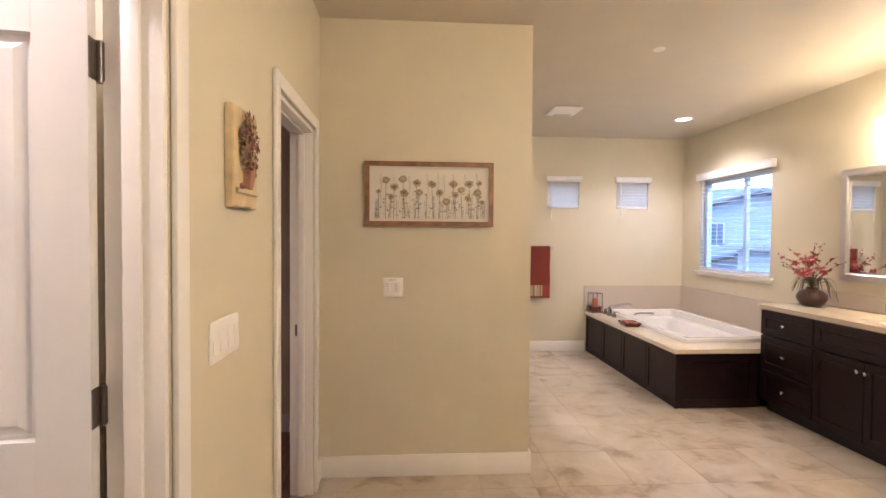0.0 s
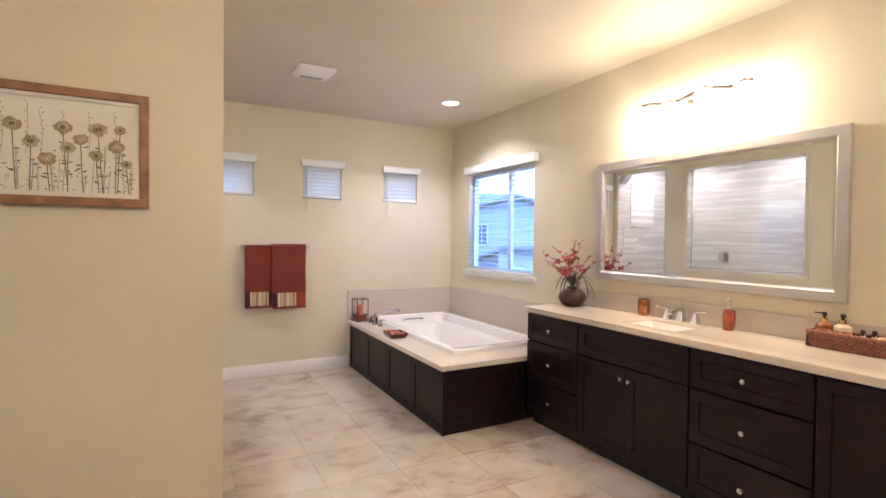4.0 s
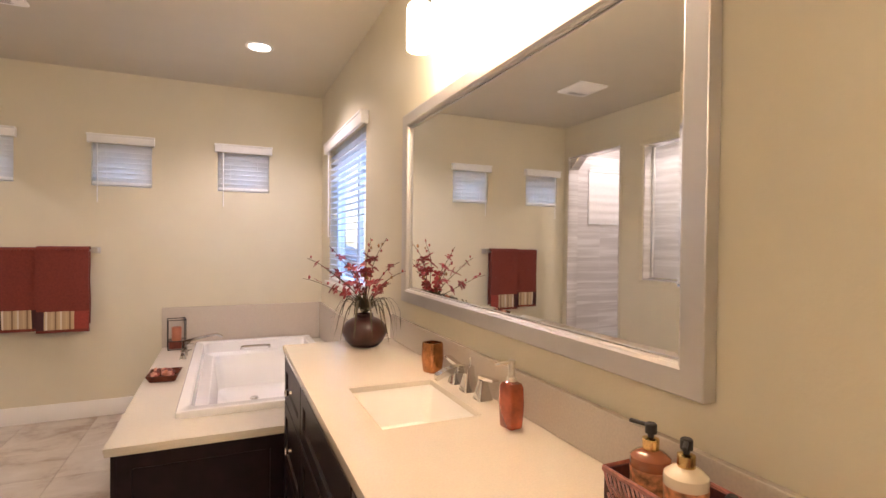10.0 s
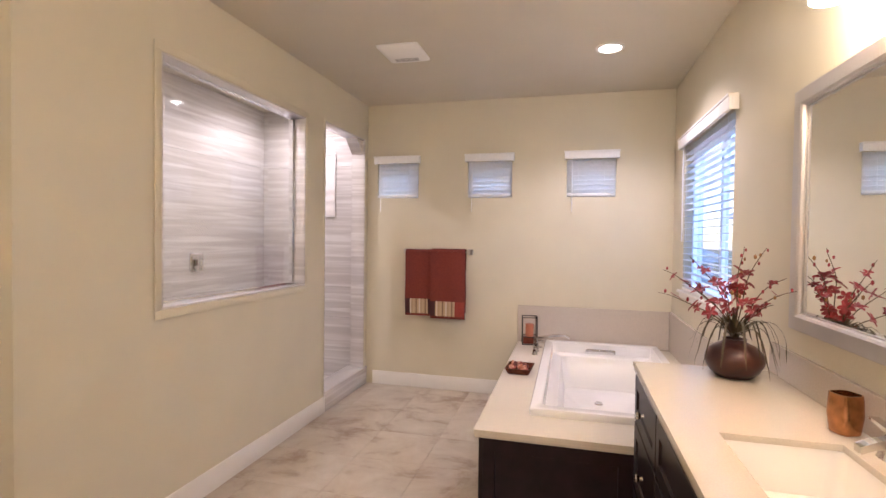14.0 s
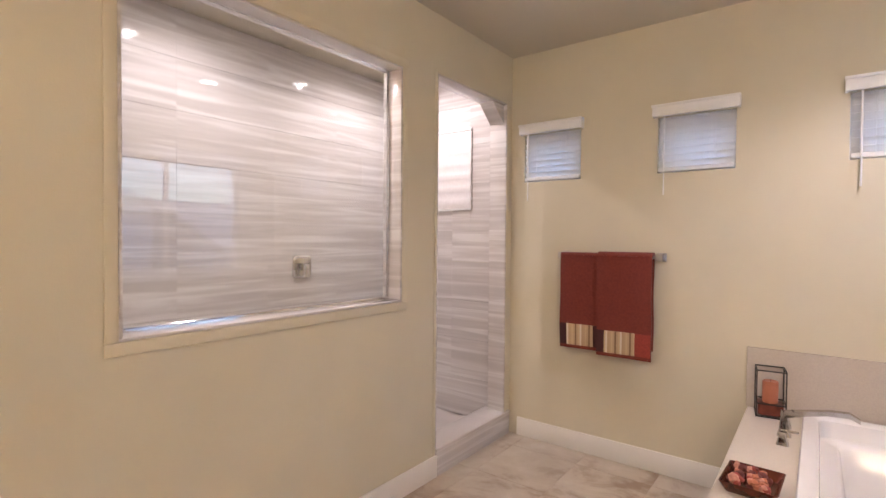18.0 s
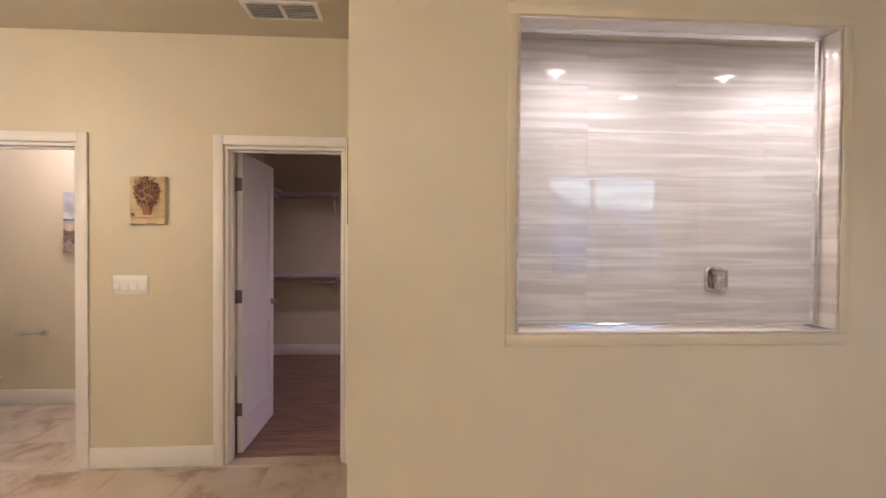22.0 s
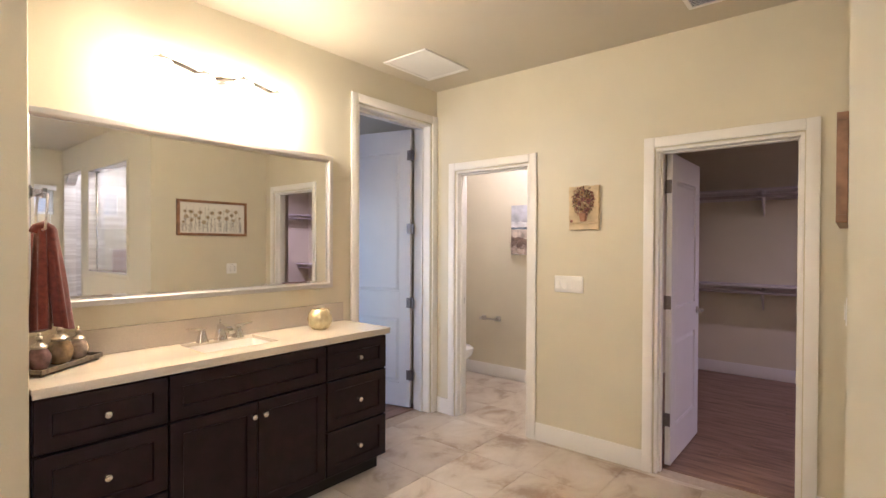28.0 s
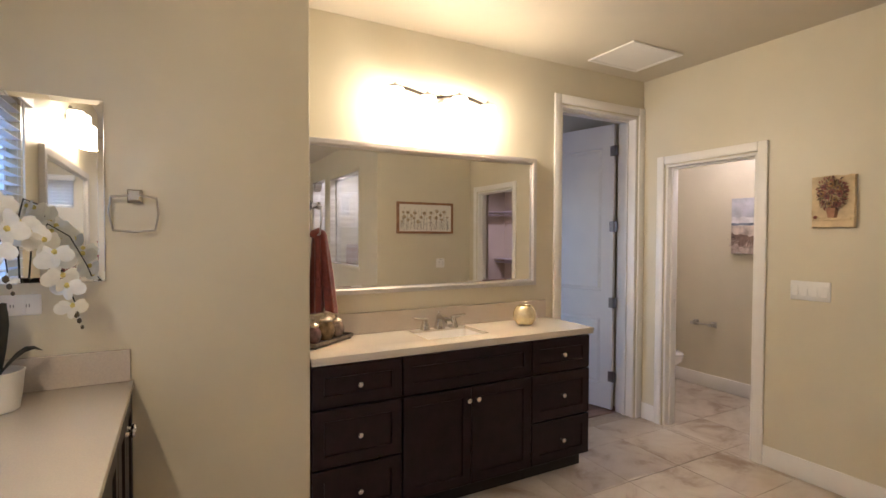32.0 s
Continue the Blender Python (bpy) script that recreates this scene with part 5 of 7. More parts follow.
for k in range(34):
    x, top = rnd.uniform(0.05, W - 0.05), rnd.uniform(0.10, 0.20)
    tube(wash, [(x, -0.0146, z0), (x + rnd.uniform(-0.008, 0.008), -0.0146, top)], rnd.uniform(0.0010, 0.0024), 5)
    for j in range(3):
        brush_leaf(wash, x, rnd.uniform(z0 + 0.01, top), rnd.choice((-1, 1)) * rnd.uniform(0.006, 0.014), rnd.uniform(0.002, 0.012), 0.0028, -0.0150 - 0.00001 * k)
for k, x in enumerate((0.092, 0.165, 0.262, 0.372, 0.432, 0.470, 0.525, 0.596, 0.668)):
    top = rnd.uniform(0.285, 0.325)
    tube(small, [(x, -0.0147, 0.16), (x + 0.006, -0.0147, 0.24), (x + rnd.uniform(-0.006, 0.006), -0.0147, top)], 0.0008, 4)
    for j in range(7):
        zz = 0.225 + (top - 0.225) * j / 6
        brush_leaf(small, x + 0.003, zz, (1 if j % 2 else -1) * rnd.uniform(0.004, 0.008), rnd.uniform(0.004, 0.009), 0.0016, -0.0151 - 0.00001 * j)
for k in range(150):
    x = rnd.uniform(0.055, W - 0.055)
    z = z0 + 0.004 + 0.15 * rnd.random() ** 1.5
    bm_ = (stems, wash, small)[k % 3]
    brush_leaf(bm_, x, z, rnd.uniform(-0.016, 0.016) + 0.001, rnd.uniform(-0.003, 0.008) + 0.0005, rnd.uniform(0.0015, 0.0034), -0.0156 - 0.00001 * k)
tagged(part("wash_drawing", wash, mat("ink_wash_grey", (0.40, 0.385, 0.36), 0.8, var=0.25, scale=40), pic, "pale grey washed stems"), kind="stuff")
tagged(part("stem_drawing", stems, M_STEM, pic, "thin dark stems and leaves"), kind="stuff")
tagged(part("sprig_drawing", small, mat("olive_sprig", (0.25, 0.235, 0.18), 0.8, var=0.25, scale=40), pic, "fine olive sprigs"), kind="stuff")

art = thing("flower_plaque", "cream relief plaque of dried flowers in a terracotta pot", "wall art", pose(XW + 0.001, 2.010, 1.543, 0, 0, 90))
M_CREAM = mat("aged_cream_board", (0.62, 0.49, 0.29), 0.8, var=0.18, scale=16, bump=0.4, bscale=40)
M_TERRA = mat("terracotta_pot", (0.36, 0.19, 0.11), 0.85, var=0.2, scale=30)
M_DRIED = [mat("dried_brown", (0.12, 0.065, 0.06), 0.9, var=0.3, scale=60), mat("dried_rust", (0.30, 0.12, 0.085), 0.9, var=0.3, scale=60), mat("dried_green", (0.20, 0.15, 0.08), 0.9, var=0.3, scale=60)]
w, h = 0.214, 0.300
edge = []
for k in range(40):
    u = k / 40 * 4
    s, f = int(u), u - int(u)
    x, z = ((f * w, 0), (w, f * h), (w - f * w, h), (0, h - f * h))[s]
    edge.append((x + rnd.uniform(-0.0025, 0.0025), z + rnd.uniform(-0.003, 0.003)))
part("board", loft([[(x, -0.002, z) for x, z in edge], [(x, -0.022, z) for x, z in edge], [(x * 0.975 + 0.0025, -0.026, z * 0.98 + 0.003) for x, z in edge]]), M_CREAM, art)
part("ledge", boxes((0.012, w - 0.012, -0.038, -0.0255, 0.040, 0.056), bevel=0.004), M_CREAM, art, "carved ledge")
part("pot", loft([[(w / 2 + a * 0.022, -0.0262 + 0.016 * b, 0.0565) for a, b in ((-1, 0), (-0.7, -1), (0.7, -1), (1, 0))], [(w / 2 + a * 0.030, -0.0262 + 0.022 * b, 0.098) for a, b in ((-1, 0), (-0.7, -1), (0.7, -1), (1, 0))], [(w / 2 + a * 0.034, -0.0262 + 0.024 * b, 0.112) for a, b in ((-1, 0), (-0.7, -1), (0.7, -1), (1, 0))]]), M_TERRA, art, "small terracotta pot")
for j, m_ in enumerate(M_DRIED):
    bm = bmesh.new()
    for k in range(95):
        a, r = rnd.uniform(0, 2 * math.pi), 0.080 * math.sqrt(rnd.random())
        x, z = w / 2 + r * math.cos(a) * 0.88, 0.196 + r * math.sin(a) * 1.10
        b = a + rnd.uniform(-0.8, 0.8)
        L = rnd.uniform(0.015, 0.030)
        c, s = math.cos(b) * L, math.sin(b) * L
        y = -0.028 - rnd.random() * 0.018
        bm.faces.new([bm.verts.new(p) for p in ((x, y, z), (x + c * 0.5 - s * 0.16, y - 0.004, z + s * 0.5 + c * 0.16), (x + c, y + 0.001, z + s), (x + c * 0.5 + s * 0.16, y - 0.003, z + s * 0.5 - c * 0.16))])
    part(("brown_leaves", "rust_leaves", "green_leaves")[j], bm, m_, art)
M_BLOOM = [mat("faded_pink_bloom", (0.26, 0.11, 0.085), 0.9, var=0.3, scale=60), mat("faded_ochre_bloom", (0.34, 0.215, 0.09), 0.9, var=0.3, scale=60)]
for kk, (x, z) in enumerate(((0.070, 0.235), (0.140, 0.225), (0.085, 0.180), (0.125, 0.160), (0.150, 0.190), (0.060, 0.195), (0.110, 0.205), (0.100, 0.135), (0.135, 0.130), (0.105, 0.250))):
    bm = bmesh.new()
    for k in range(9):
        a = 2 * math.pi * k / 9
        c, s = math.cos(a), math.sin(a)
        bm.faces.new([bm.verts.new(p) for p in ((x + c * 0.004, -0.050, z + s * 0.004), (x + c * 0.012 - s * 0.005, -0.047, z + s * 0.012 + c * 0.005), (x + c * 0.018, -0.046, z + s * 0.018), (x + c * 0.012 + s * 0.005, -0.047, z + s * 0.012 - c * 0.005))])
    fl = part("flower", bm, M_BLOOM[kk % 2], art)
    part("flower_centre", moved(lathe([(0.007, 0), (0.006, 0.004), (0.002, 0.006)], 10), Matrix.Translation((x, -0.048, z)) @ Matrix.Rotation(radians(90), 4, "X")), M_DRIED[0], fl, "", True)
part("rose", moved(lathe([(0.008, 0), (0.011, 0.006), (0.008, 0.012), (0.003, 0.014)], 10), Matrix.Translation((0.028, -0.036, 0.060)) @ Matrix.Rotation(radians(90), 4, "X")), M_DRIED[1], art, "small carved rose", True)

# ---- towels ----
def towel_bar():
    root = thing("towel_bar", "brushed nickel towel bar on the wall", "towel bar")
    part("bar", boxes((1.512, 2.120, YN - 0.078, YN - 0.062, 1.316, 1.332), bevel=0.003), M_NICKEL, root)
    for x in (1.506, 2.122):
        p = part("post", loft([[(x + a * s, YN - d, 1.324 + b * s) for a, b in ((-1, -1), (1, -1), (1, 1), (-1, 1))] for d, s in ((0.001, 0.026), (0.010, 0.026), (0.022, 0.014), (0.060, 0.013), (0.062, 0.021), (0.082, 0.021))]), M_NICKEL, root)


towel_bar()


def hung_towel(x0, x1, drop_f, drop_b, lift, label, stripes):
    """A folded towel over the bar, with a striped band near its hem."""
    root = thing("hanging_towel", label, "towel", group="towels on the bar")
    yb, zb = YN - 0.070, 1.324
    n = 15

    def sheet(za, zb_, off, thick, wob, xa, xb):
        bm = bmesh.new()
        m = 14
        grid = []
        for side in (0, 1):
            g = []
            for j in range(m + 1):
                z = za + (zb_ - za) * j / m
                row = []
                for i in range(n + 1):
                    x = xa + (xb - xa) * i / n
                    y = yb - off - (thick if side else 0) - wob * noise.noise((x * 9, z * 4, lift * 7)) - 0.004 * math.sin(x * 21 + lift)
                    row.append(bm.verts.new((x + 0.006 * noise.noise((z * 5, lift * 3, 0)), y, z)))
                g.append(row)
            grid.append(g)
        for side in (0, 1):
            for j in range(m):
                for i in range(n):
                    bm.faces.new((grid[side][j][i], grid[side][j][i + 1], grid[side][j + 1][i + 1], grid[side][j + 1][i]))
        for i in range(n):
            for j in (0, m):
                bm.faces.new((grid[0][j][i], grid[0][j][i + 1], grid[1][j][i + 1], grid[1][j][i]))
        for j in range(m):
            for i in (0, n):
                bm.faces.new((grid[0][j][i], grid[0][j + 1][i], grid[1][j + 1][i], grid[1][j][i]))
        return bm

    part("front_fold", sheet(zb + 0.002 + lift * 0.002, drop_f, 0.013 + lift * 0.020, 0.013, 0.004, x0, x1), M_TOWEL, root, smooth=True)
    part("back_fold", sheet(zb + 0.002, drop_b, -0.036, 0.010, 0.003, x0 + 0.006, x1 - 0.006), M_TOWEL, root, smooth=True)
    pts = [[(x0 if e == 0 else x1, yb - 0.010 * lift + (0.028 + 0.010 * lift) * math.cos(a) * r - 0.002, zb + 0.001 + lift * 0.003 + (0.020 + 0.006 * lift) * math.sin(a) * r) for r in (1.0,) for a in [radians(180 * k / 8) for k in range(9)]] + [(x0 if e == 0 else x1, yb + 0.0155 * math.cos(radians(180 - 180 * k / 8)) - 0.002, zb + 0.0095 * math.sin(radians(180 - 180 * k / 8))) for k in range(9)] for e in (0, 1)]
    part("top_fold", loft(pts), M_TOWEL, root, smooth=True)
    za, zc = drop_f + 0.022, drop_f + 0.160
    o = 0.0135 + lift * 0.020 + 0.0135
    for xa, xb, m_, nm in stripes:
        part(nm, sheet(zc, za, o, 0.0022, 0.004, xa, xb), m_, root, smooth=True)
    return root


M_STRIPE = striped_mat("beige_stripes", [(0.44, 0.31, 0.17), (0.50, 0.37, 0.21), (0.44, 0.31, 0.17), (0.20, 0.12, 0.06), (0.44, 0.31, 0.17), (0.50, 0.37, 0.21), (0.62, 0.54, 0.40), (0.42, 0.29, 0.16)], 0, 0.088)
M_RED = mat("red_band", (0.26, 0.04, 0.025), 0.95, var=0.15, scale=80, bump=0.5, bscale=300)
hung_towel(1.510, 1.775, 0.715, 0.76, 0, "rust terry towel with a striped beige band folded over the bar", [(1.511, 1.560, M_DARKBAND, "dark_band"), (1.560, 1.735, M_STRIPE, "striped_band"), (1.735, 1.774, M_DARKBAND, "dark_band")])
hung_towel(1.765, 2.095, 0.700, 0.75, 1, "rust terry towel with a striped beige and red band", [(1.766, 1.815, M_DARKBAND, "dark_band"), (1.815, 2.000, M_STRIPE, "striped_band"), (2.000, 2.093, M_RED, "red_band")])


def towel_ring(m, label):
    """Squared ring: wall at y = 0, facing -y."""
    root = thing("towel_ring", label, "towel ring", m)
    part("post", loft([[(a * s, -d, b * s) for a, b in ((-1, -1), (1, -1), (1, 1), (-1, 1))] for d, s in ((0.001, 0.026), (0.009, 0.026), (0.018, 0.015), (0.045, 0.013), (0.047, 0.018), (0.060, 0.018))]), M_CHROME2, root)
    pts = [(-0.075, -0.05, -0.008), (0.0, -0.05, 0.002), (0.075, -0.05, -0.008), (0.083, -0.046, -0.07), (0.070, -0.043, -0.135), (0.0, -0.042, -0.142), (-0.070, -0.043, -0.135), (-0.083, -0.046, -0.07), (-0.075, -0.05, -0.008)]
    part("ring", tube(bmesh.new(), pts, 0.0045, 8), M_NICKEL, root, "", True)


towel_ring(pose(3.305, YP + 0.001, 1.635, 0, 0, 180), "brushed nickel squared towel ring on the pier")
towel_ring(pose(2.614, 1.185, 1.625, 0, 0, -90), "brushed nickel squared towel ring holding a cloth")
M_TOWEL3 = mat("rust_hand_cloth", (0.15, 0.030, 0.018), 0.95, var=0.25, scale=60, bump=0.7, bscale=350, sheen=0.3)
cloth = thing("hand_towel", "terracotta hand towel gathered through the towel ring", "towel")
for j, (x0, x1, z1, wide, thick) in enumerate(((2.570, 2.574, 1.108, 0.066, 0.027), (2.546, 2.512, 1.122, 0.072, 0.034))):
    loops = []
    for k in range(18):
        f = k / 17
        z = 1.492 - (1.492 - z1) * f
        half = 0.034 + (wide - 0.034) * min(1, f * 1.4) ** 0.7
        lp = []
        for q in range(48):
            a = 2 * math.pi * q / 48
            rip = 1 + 0.30 * math.sin(7 * a + j * 2 + 0.8 * math.sin(3 * f)) * min(1, f * 2.5)
            lp.append((x0 + (x1 - x0) * f + thick * (0.72 + 0.28 * f) * math.cos(a) * rip, 1.185 + half * math.sin(a) * (0.92 + 0.08 * rip), z + 0.014 * math.sin(a + 2 * j) * f))
        loops.append(lp)
    part("front_fall" if j else "back_fall", loft(loops), M_TOWEL3, cloth, smooth=True)
part("loop_fold", tube(bmesh.new(), [(2.584, 1.185, 1.470), (2.574, 1.185, 1.490), (2.560, 1.185, 1.496), (2.550, 1.185, 1.488), (2.540, 1.185, 1.470)], 0.027, 12), M_TOWEL3, cloth, smooth=True)

# ---- things on the long worktop ----
M_VASE = mat("dark_glazed_brown", (0.048, 0.013, 0.010), 0.30, var=0.35, scale=14, coat=0.12)
M_LEAF = mat("dried_leaf", (0.075, 0.058, 0.028), 0.6, var=0.3, scale=30)
M_TWIG = mat("brown_twig", (0.10, 0.060, 0.030), 0.8, var=0.3, scale=40)
M_PETAL = mat("red_petal", (0.28, 0.022, 0.026), 0.65, var=0.3, scale=45, sheen=0.2)
M_BUD = mat("ochre_bud", (0.28, 0.14, 0.045), 0.7, var=0.3, scale=40)
VX, VY = 3.684, 4.425
vase = thing("flower_vase", "round dark brown vase of red silk flowers and grassy leaves", "vase", pose(VX, VY, ZT))
part("pot", lathe([(0.060, 0.0), (0.070, 0.004), (0.092, 0.026), (0.108, 0.056), (0.111, 0.074), (0.106, 0.094), (0.090, 0.116), (0.068, 0.131), (0.050, 0.138), (0.044, 0.142), (0.043, 0.150), (0.046, 0.155), (0.042, 0.155), (0.037, 0.148), (0.037, 0.134)], 36), M_VASE, vase, smooth=True)
rnd = random.Random(21)
leafs = bmesh.new()


def blade(bm, pts, w):
    """A narrow arching leaf with a folded middle."""
    pts = [Vector(p) for p in pts]
    prev = None
    for k, p in enumerate(pts):
        d = (pts[min(k + 1, len(pts) - 1)] - pts[max(k - 1, 0)]).normalized()
        s = d.cross(Vector((0, 0, 1)))
        s = s.normalized() if s.length > 1e-4 else Vector((1, 0, 0))
        ww = w * math.sin(math.pi * (0.12 + 0.88 * k / (len(pts) - 1))) + 0.0004
        row = [bm.verts.new(p - s * ww), bm.verts.new(p + Vector((0, 0, -ww * 0.5))), bm.verts.new(p + s * ww)]
        if prev:
            bm.faces.new((prev[0], prev[1], row[1], row[0]))
            bm.faces.new((prev[1], prev[2], row[2], row[1]))
        prev = row


def inside(x, y):
    """Keep foliage in front of the wall."""
    return min(x, XE - 0.03 - VX), y


for k in range(24):
    a = 2 * math.pi * (k + rnd.random()) / 24
    R, up, tip = rnd.uniform(0.12, 0.20), rnd.uniform(0.045, 0.085), rnd.uniform(0.03, 0.13)
    pts = []
    for j in range(11):
        f = j / 10
        r = 0.012 + R * (1 - (1 - f) ** 1.5)
        z = 0.160 + up * math.sin(math.pi * min(1, f * 1.25)) - (0.160 - tip) * (max(0, f - 0.35) / 0.65) ** 1.8
        x, y = inside(r * math.cos(a), r * math.sin(a))
        pts.append((x, y, max(0.012, z)))
    blade(leafs, pts, rnd.uniform(0.0028, 0.0048))
for k in range(40):
    a, R, h = rnd.uniform(0, 6.28), rnd.uniform(0.01, 0.085), rnd.uniform(0.05, 0.15)
    blade(leafs, [(0.01 * math.cos(a) + R * f * math.cos(a), 0.01 * math.sin(a) + R * f * math.sin(a), 0.17 + h * f - 0.05 * f * f) for f in (0, 0.3, 0.6, 0.85, 1)], rnd.uniform(0.004, 0.009))
part("leaves", leafs, M_LEAF, vase, "arching brown-green grassy leaves")


def silk_flower(x, y, z, r, tilt_a):
    bm = bmesh.new()
    n = 5
    base = Matrix.Translation((x, y, z)) @ Matrix.Rotation(tilt_a, 4, "Z") @ Matrix.Rotation(radians(rnd.uniform(20, 75)), 4, "Y")
    for k in range(n):
        a = 2 * math.pi * k / n + rnd.uniform(-0.2, 0.2)
        m = base @ Matrix.Rotation(a, 4, "Z")
        L = r * rnd.uniform(0.85, 1.15)
        q = [(0.0, 0, 0), (L * 0.45, -L * 0.30, L * 0.18), (L * 0.85, -L * 0.20, L * 0.16), (L, 0, L * 0.06), (L * 0.85, L * 0.20, L * 0.16), (L * 0.45, L * 0.30, L * 0.18)]
        vs = [bm.verts.new(m @ Vector(p)) for p in q]
        mid = bm.verts.new(m @ Vector((L * 0.55, 0, L * 0.08)))
        for i in range(6):
            bm.faces.new((vs[i], vs[(i + 1) % 6], mid))
    return bm


sprays = [((-0.275, 0.05, 0.425), 5), ((-0.305, -0.03, 0.335), 5), ((-0.165, 0.07, 0.485), 4), ((-0.095, -0.04, 0.41), 3), ((0.03, 0.02, 0.53), 6), ((0.115, 0.03, 0.525), 6), ((0.15, -0.08, 0.41), 5), ((0.155, -0.17, 0.37), 5), ((0.10, -0.12, 0.31), 3), ((-0.16, 0.16, 0.36), 5), ((0.05, 0.16, 0.42), 5), ((-0.02, -0.10, 0.36), 3)]
for (ex, ey, ez), n in sprays:
    ex = min(ex, XE - VX - 0.05)
    pts = []
    for j in range(9):
        f = j / 8
        pts.append((ex * f ** 1.3 + 0.007 * math.sin(9 * f + n), ey * f ** 1.3 + 0.005 * math.sin(8 * f), 0.165 + (ez - 0.165) * (1 - (1 - f) ** 1.35)))
    st = part("stem", tube(bmesh.new(), pts, 0.0028, 6, 0.0012), M_TWIG, vase, "", True)
    m = n + 1
    for j in range(m):
        f = 0.38 + 0.60 * (j + 0.7 * rnd.random()) / m
        k = min(7, int(f * 8))
        p = Vector(pts[k]).lerp(Vector(pts[k + 1]), f * 8 - k)
        p += Vector((rnd.uniform(-0.014, 0.014), rnd.uniform(-0.014, 0.014), rnd.uniform(-0.004, 0.014)))
        if p.x > XE - VX - 0.05:
            continue
        if f < 0.62:
            part("flower", silk_flower(*p, rnd.uniform(0.028, 0.042), rnd.uniform(0, 6.28)), M_PETAL, st, "red silk blossom")
        elif f < 0.82 and rnd.random() < 0.6:
            part("flower", silk_flower(*p, rnd.uniform(0.018, 0.028), rnd.uniform(0, 6.28)), M_PETAL, st, "red silk blossom")
        else:
            b = bmesh.new()
            bmesh.ops.create_icosphere(b, subdivisions=1, radius=rnd.uniform(0.004, 0.007), matrix=Matrix.Translation(p) @ Matrix.Diagonal((1, 1, 1.6, 1)))
            part("bud", b, M_BUD if rnd.random() < 0.3 else M_PETAL, st, "", True)

M_COPPER = mat("hammered_copper", (0.44, 0.20, 0.075), 0.20, 0.9, var=0.3, scale=30, bump=0.04, bscale=60)
M_COPPER2 = mat("copper_red_glaze", (0.40, 0.085, 0.03), 0.13, 0.5, var=0.4, scale=24, coat=0.6)
cup = thing("tumbler", "copper bathroom tumbler on the worktop", "cup", pose(3.805, 3.845, ZT, 0, 0, 20))
sq = lambda s, z, r=0.012: rounded_rect(-s, s, -s, s, r, z, 4)
part("body", loft([sq(0.028, 0.0, 0.018), sq(0.032, 0.004, 0.020), sq(0.038, 0.055, 0.024), sq(0.036, 0.100, 0.022), sq(0.034, 0.116, 0.020), sq(0.031, 0.116, 0.018), sq(0.032, 0.100, 0.019), sq(0.033, 0.055, 0.020), sq(0.026, 0.010)]), M_COPPER, cup, smooth=True)
soap = thing("soap_dispenser", "copper-red soap dispenser with a brushed metal pump", "soap dispenser", pose(3.785, 3.228, ZT, 0, 0, 6))
rr = lambda a, b, z, r=0.010: rounded_rect(-a, a, -b, b, r, z, 4)
part("body", loft([rr(0.020, 0.024, 0.0, 0.006), rr(0.022, 0.026, 0.004, 0.006), rr(0.025, 0.030, 0.065, 0.008), rr(0.024, 0.028, 0.112, 0.008), rr(0.020, 0.023, 0.123, 0.007), rr(0.013, 0.011, 0.127, 0.006)]), M_COPPER2, soap, smooth=True)
pump = part("pump", lathe([(0.013, 0.127), (0.014, 0.137), (0.010, 0.140), (0.0095, 0.165), (0.0105, 0.167), (0.0105, 0.184), (0.008, 0.187)], 18), M_NICKEL, soap, smooth=True)
part("nozzle", tube(bmesh.new(), [(0.0, 0, 0.178), (-0.028, 0, 0.182), (-0.056, 0, 0.179)], 0.0045, 8, 0.003), M_NICKEL, pump, "", True)

M_WICKER = mat("dark_red_wicker", (0.075, 0.020, 0.016), 0.5, var=0.4, scale=60)
# Paler strand colour, with the weave's highlights put into it.
M_WICKER2 = mat("light_wicker_highlight", (0.34, 0.125, 0.095), 0.32, var=0.4, scale=60)
basket = thing("wicker_tray", "dark red woven rectangular tray of toiletries", "tray", pose(3.724, 2.428, ZT, 0, 0, 0))
bw, bl, bh = 0.134, 0.372, 0.082
part("base", boxes((0.004, bw - 0.004, 0.004, bl - 0.004, 0.001, 0.008)), M_WICKER, basket)
part("wall", boxes((0.003, 0.007, 0.003, bl - 0.003, 0.008, bh - 0.003), (bw - 0.007, bw - 0.003, 0.003, bl - 0.003, 0.008, bh - 0.003), (0.007, bw - 0.007, 0.003, 0.007, 0.008, bh - 0.003), (0.007, bw - 0.007, bl - 0.007, bl - 0.003, 0.008, bh - 0.003)), M_WICKER, basket, "woven side")
part("divider", boxes((0.007, bw - 0.007, 0.205, 0.211, 0.008, bh - 0.012)), M_WICKER, basket)
weave = bmesh.new()
for run, n in (("w", 30), ("e", 30), ("s", 12), ("n", 12)):
    for k in range(n):
        f = (k + 0.5) / n
        for j in range(2):
            z0 = 0.004 + j * 0.0370
            s = 0.021
            if run in "we":
                x = 0.0 if run == "w" else bw
                y = 0.002 + (bl - 0.034) * f + s * j * 0.5
                p = [(x, y, z0), (x - (0.002 if run == "w" else -0.002), y + s * 0.5, z0 + 0.018), (x, y + s, z0 + 0.0355)]
            else:
                y = 0.0 if run == "s" else bl
                x = 0.002 + (bw - 0.034) * f + s * j * 0.5
                p = [(x, y, z0), (x + s * 0.5, y - (0.002 if run == "s" else -0.002), z0 + 0.018), (x + s, y, z0 + 0.0355)]
            tube(weave, p, 0.0026, 5)
part("weave", weave, M_WICKER2, basket, "twisted wicker strands")
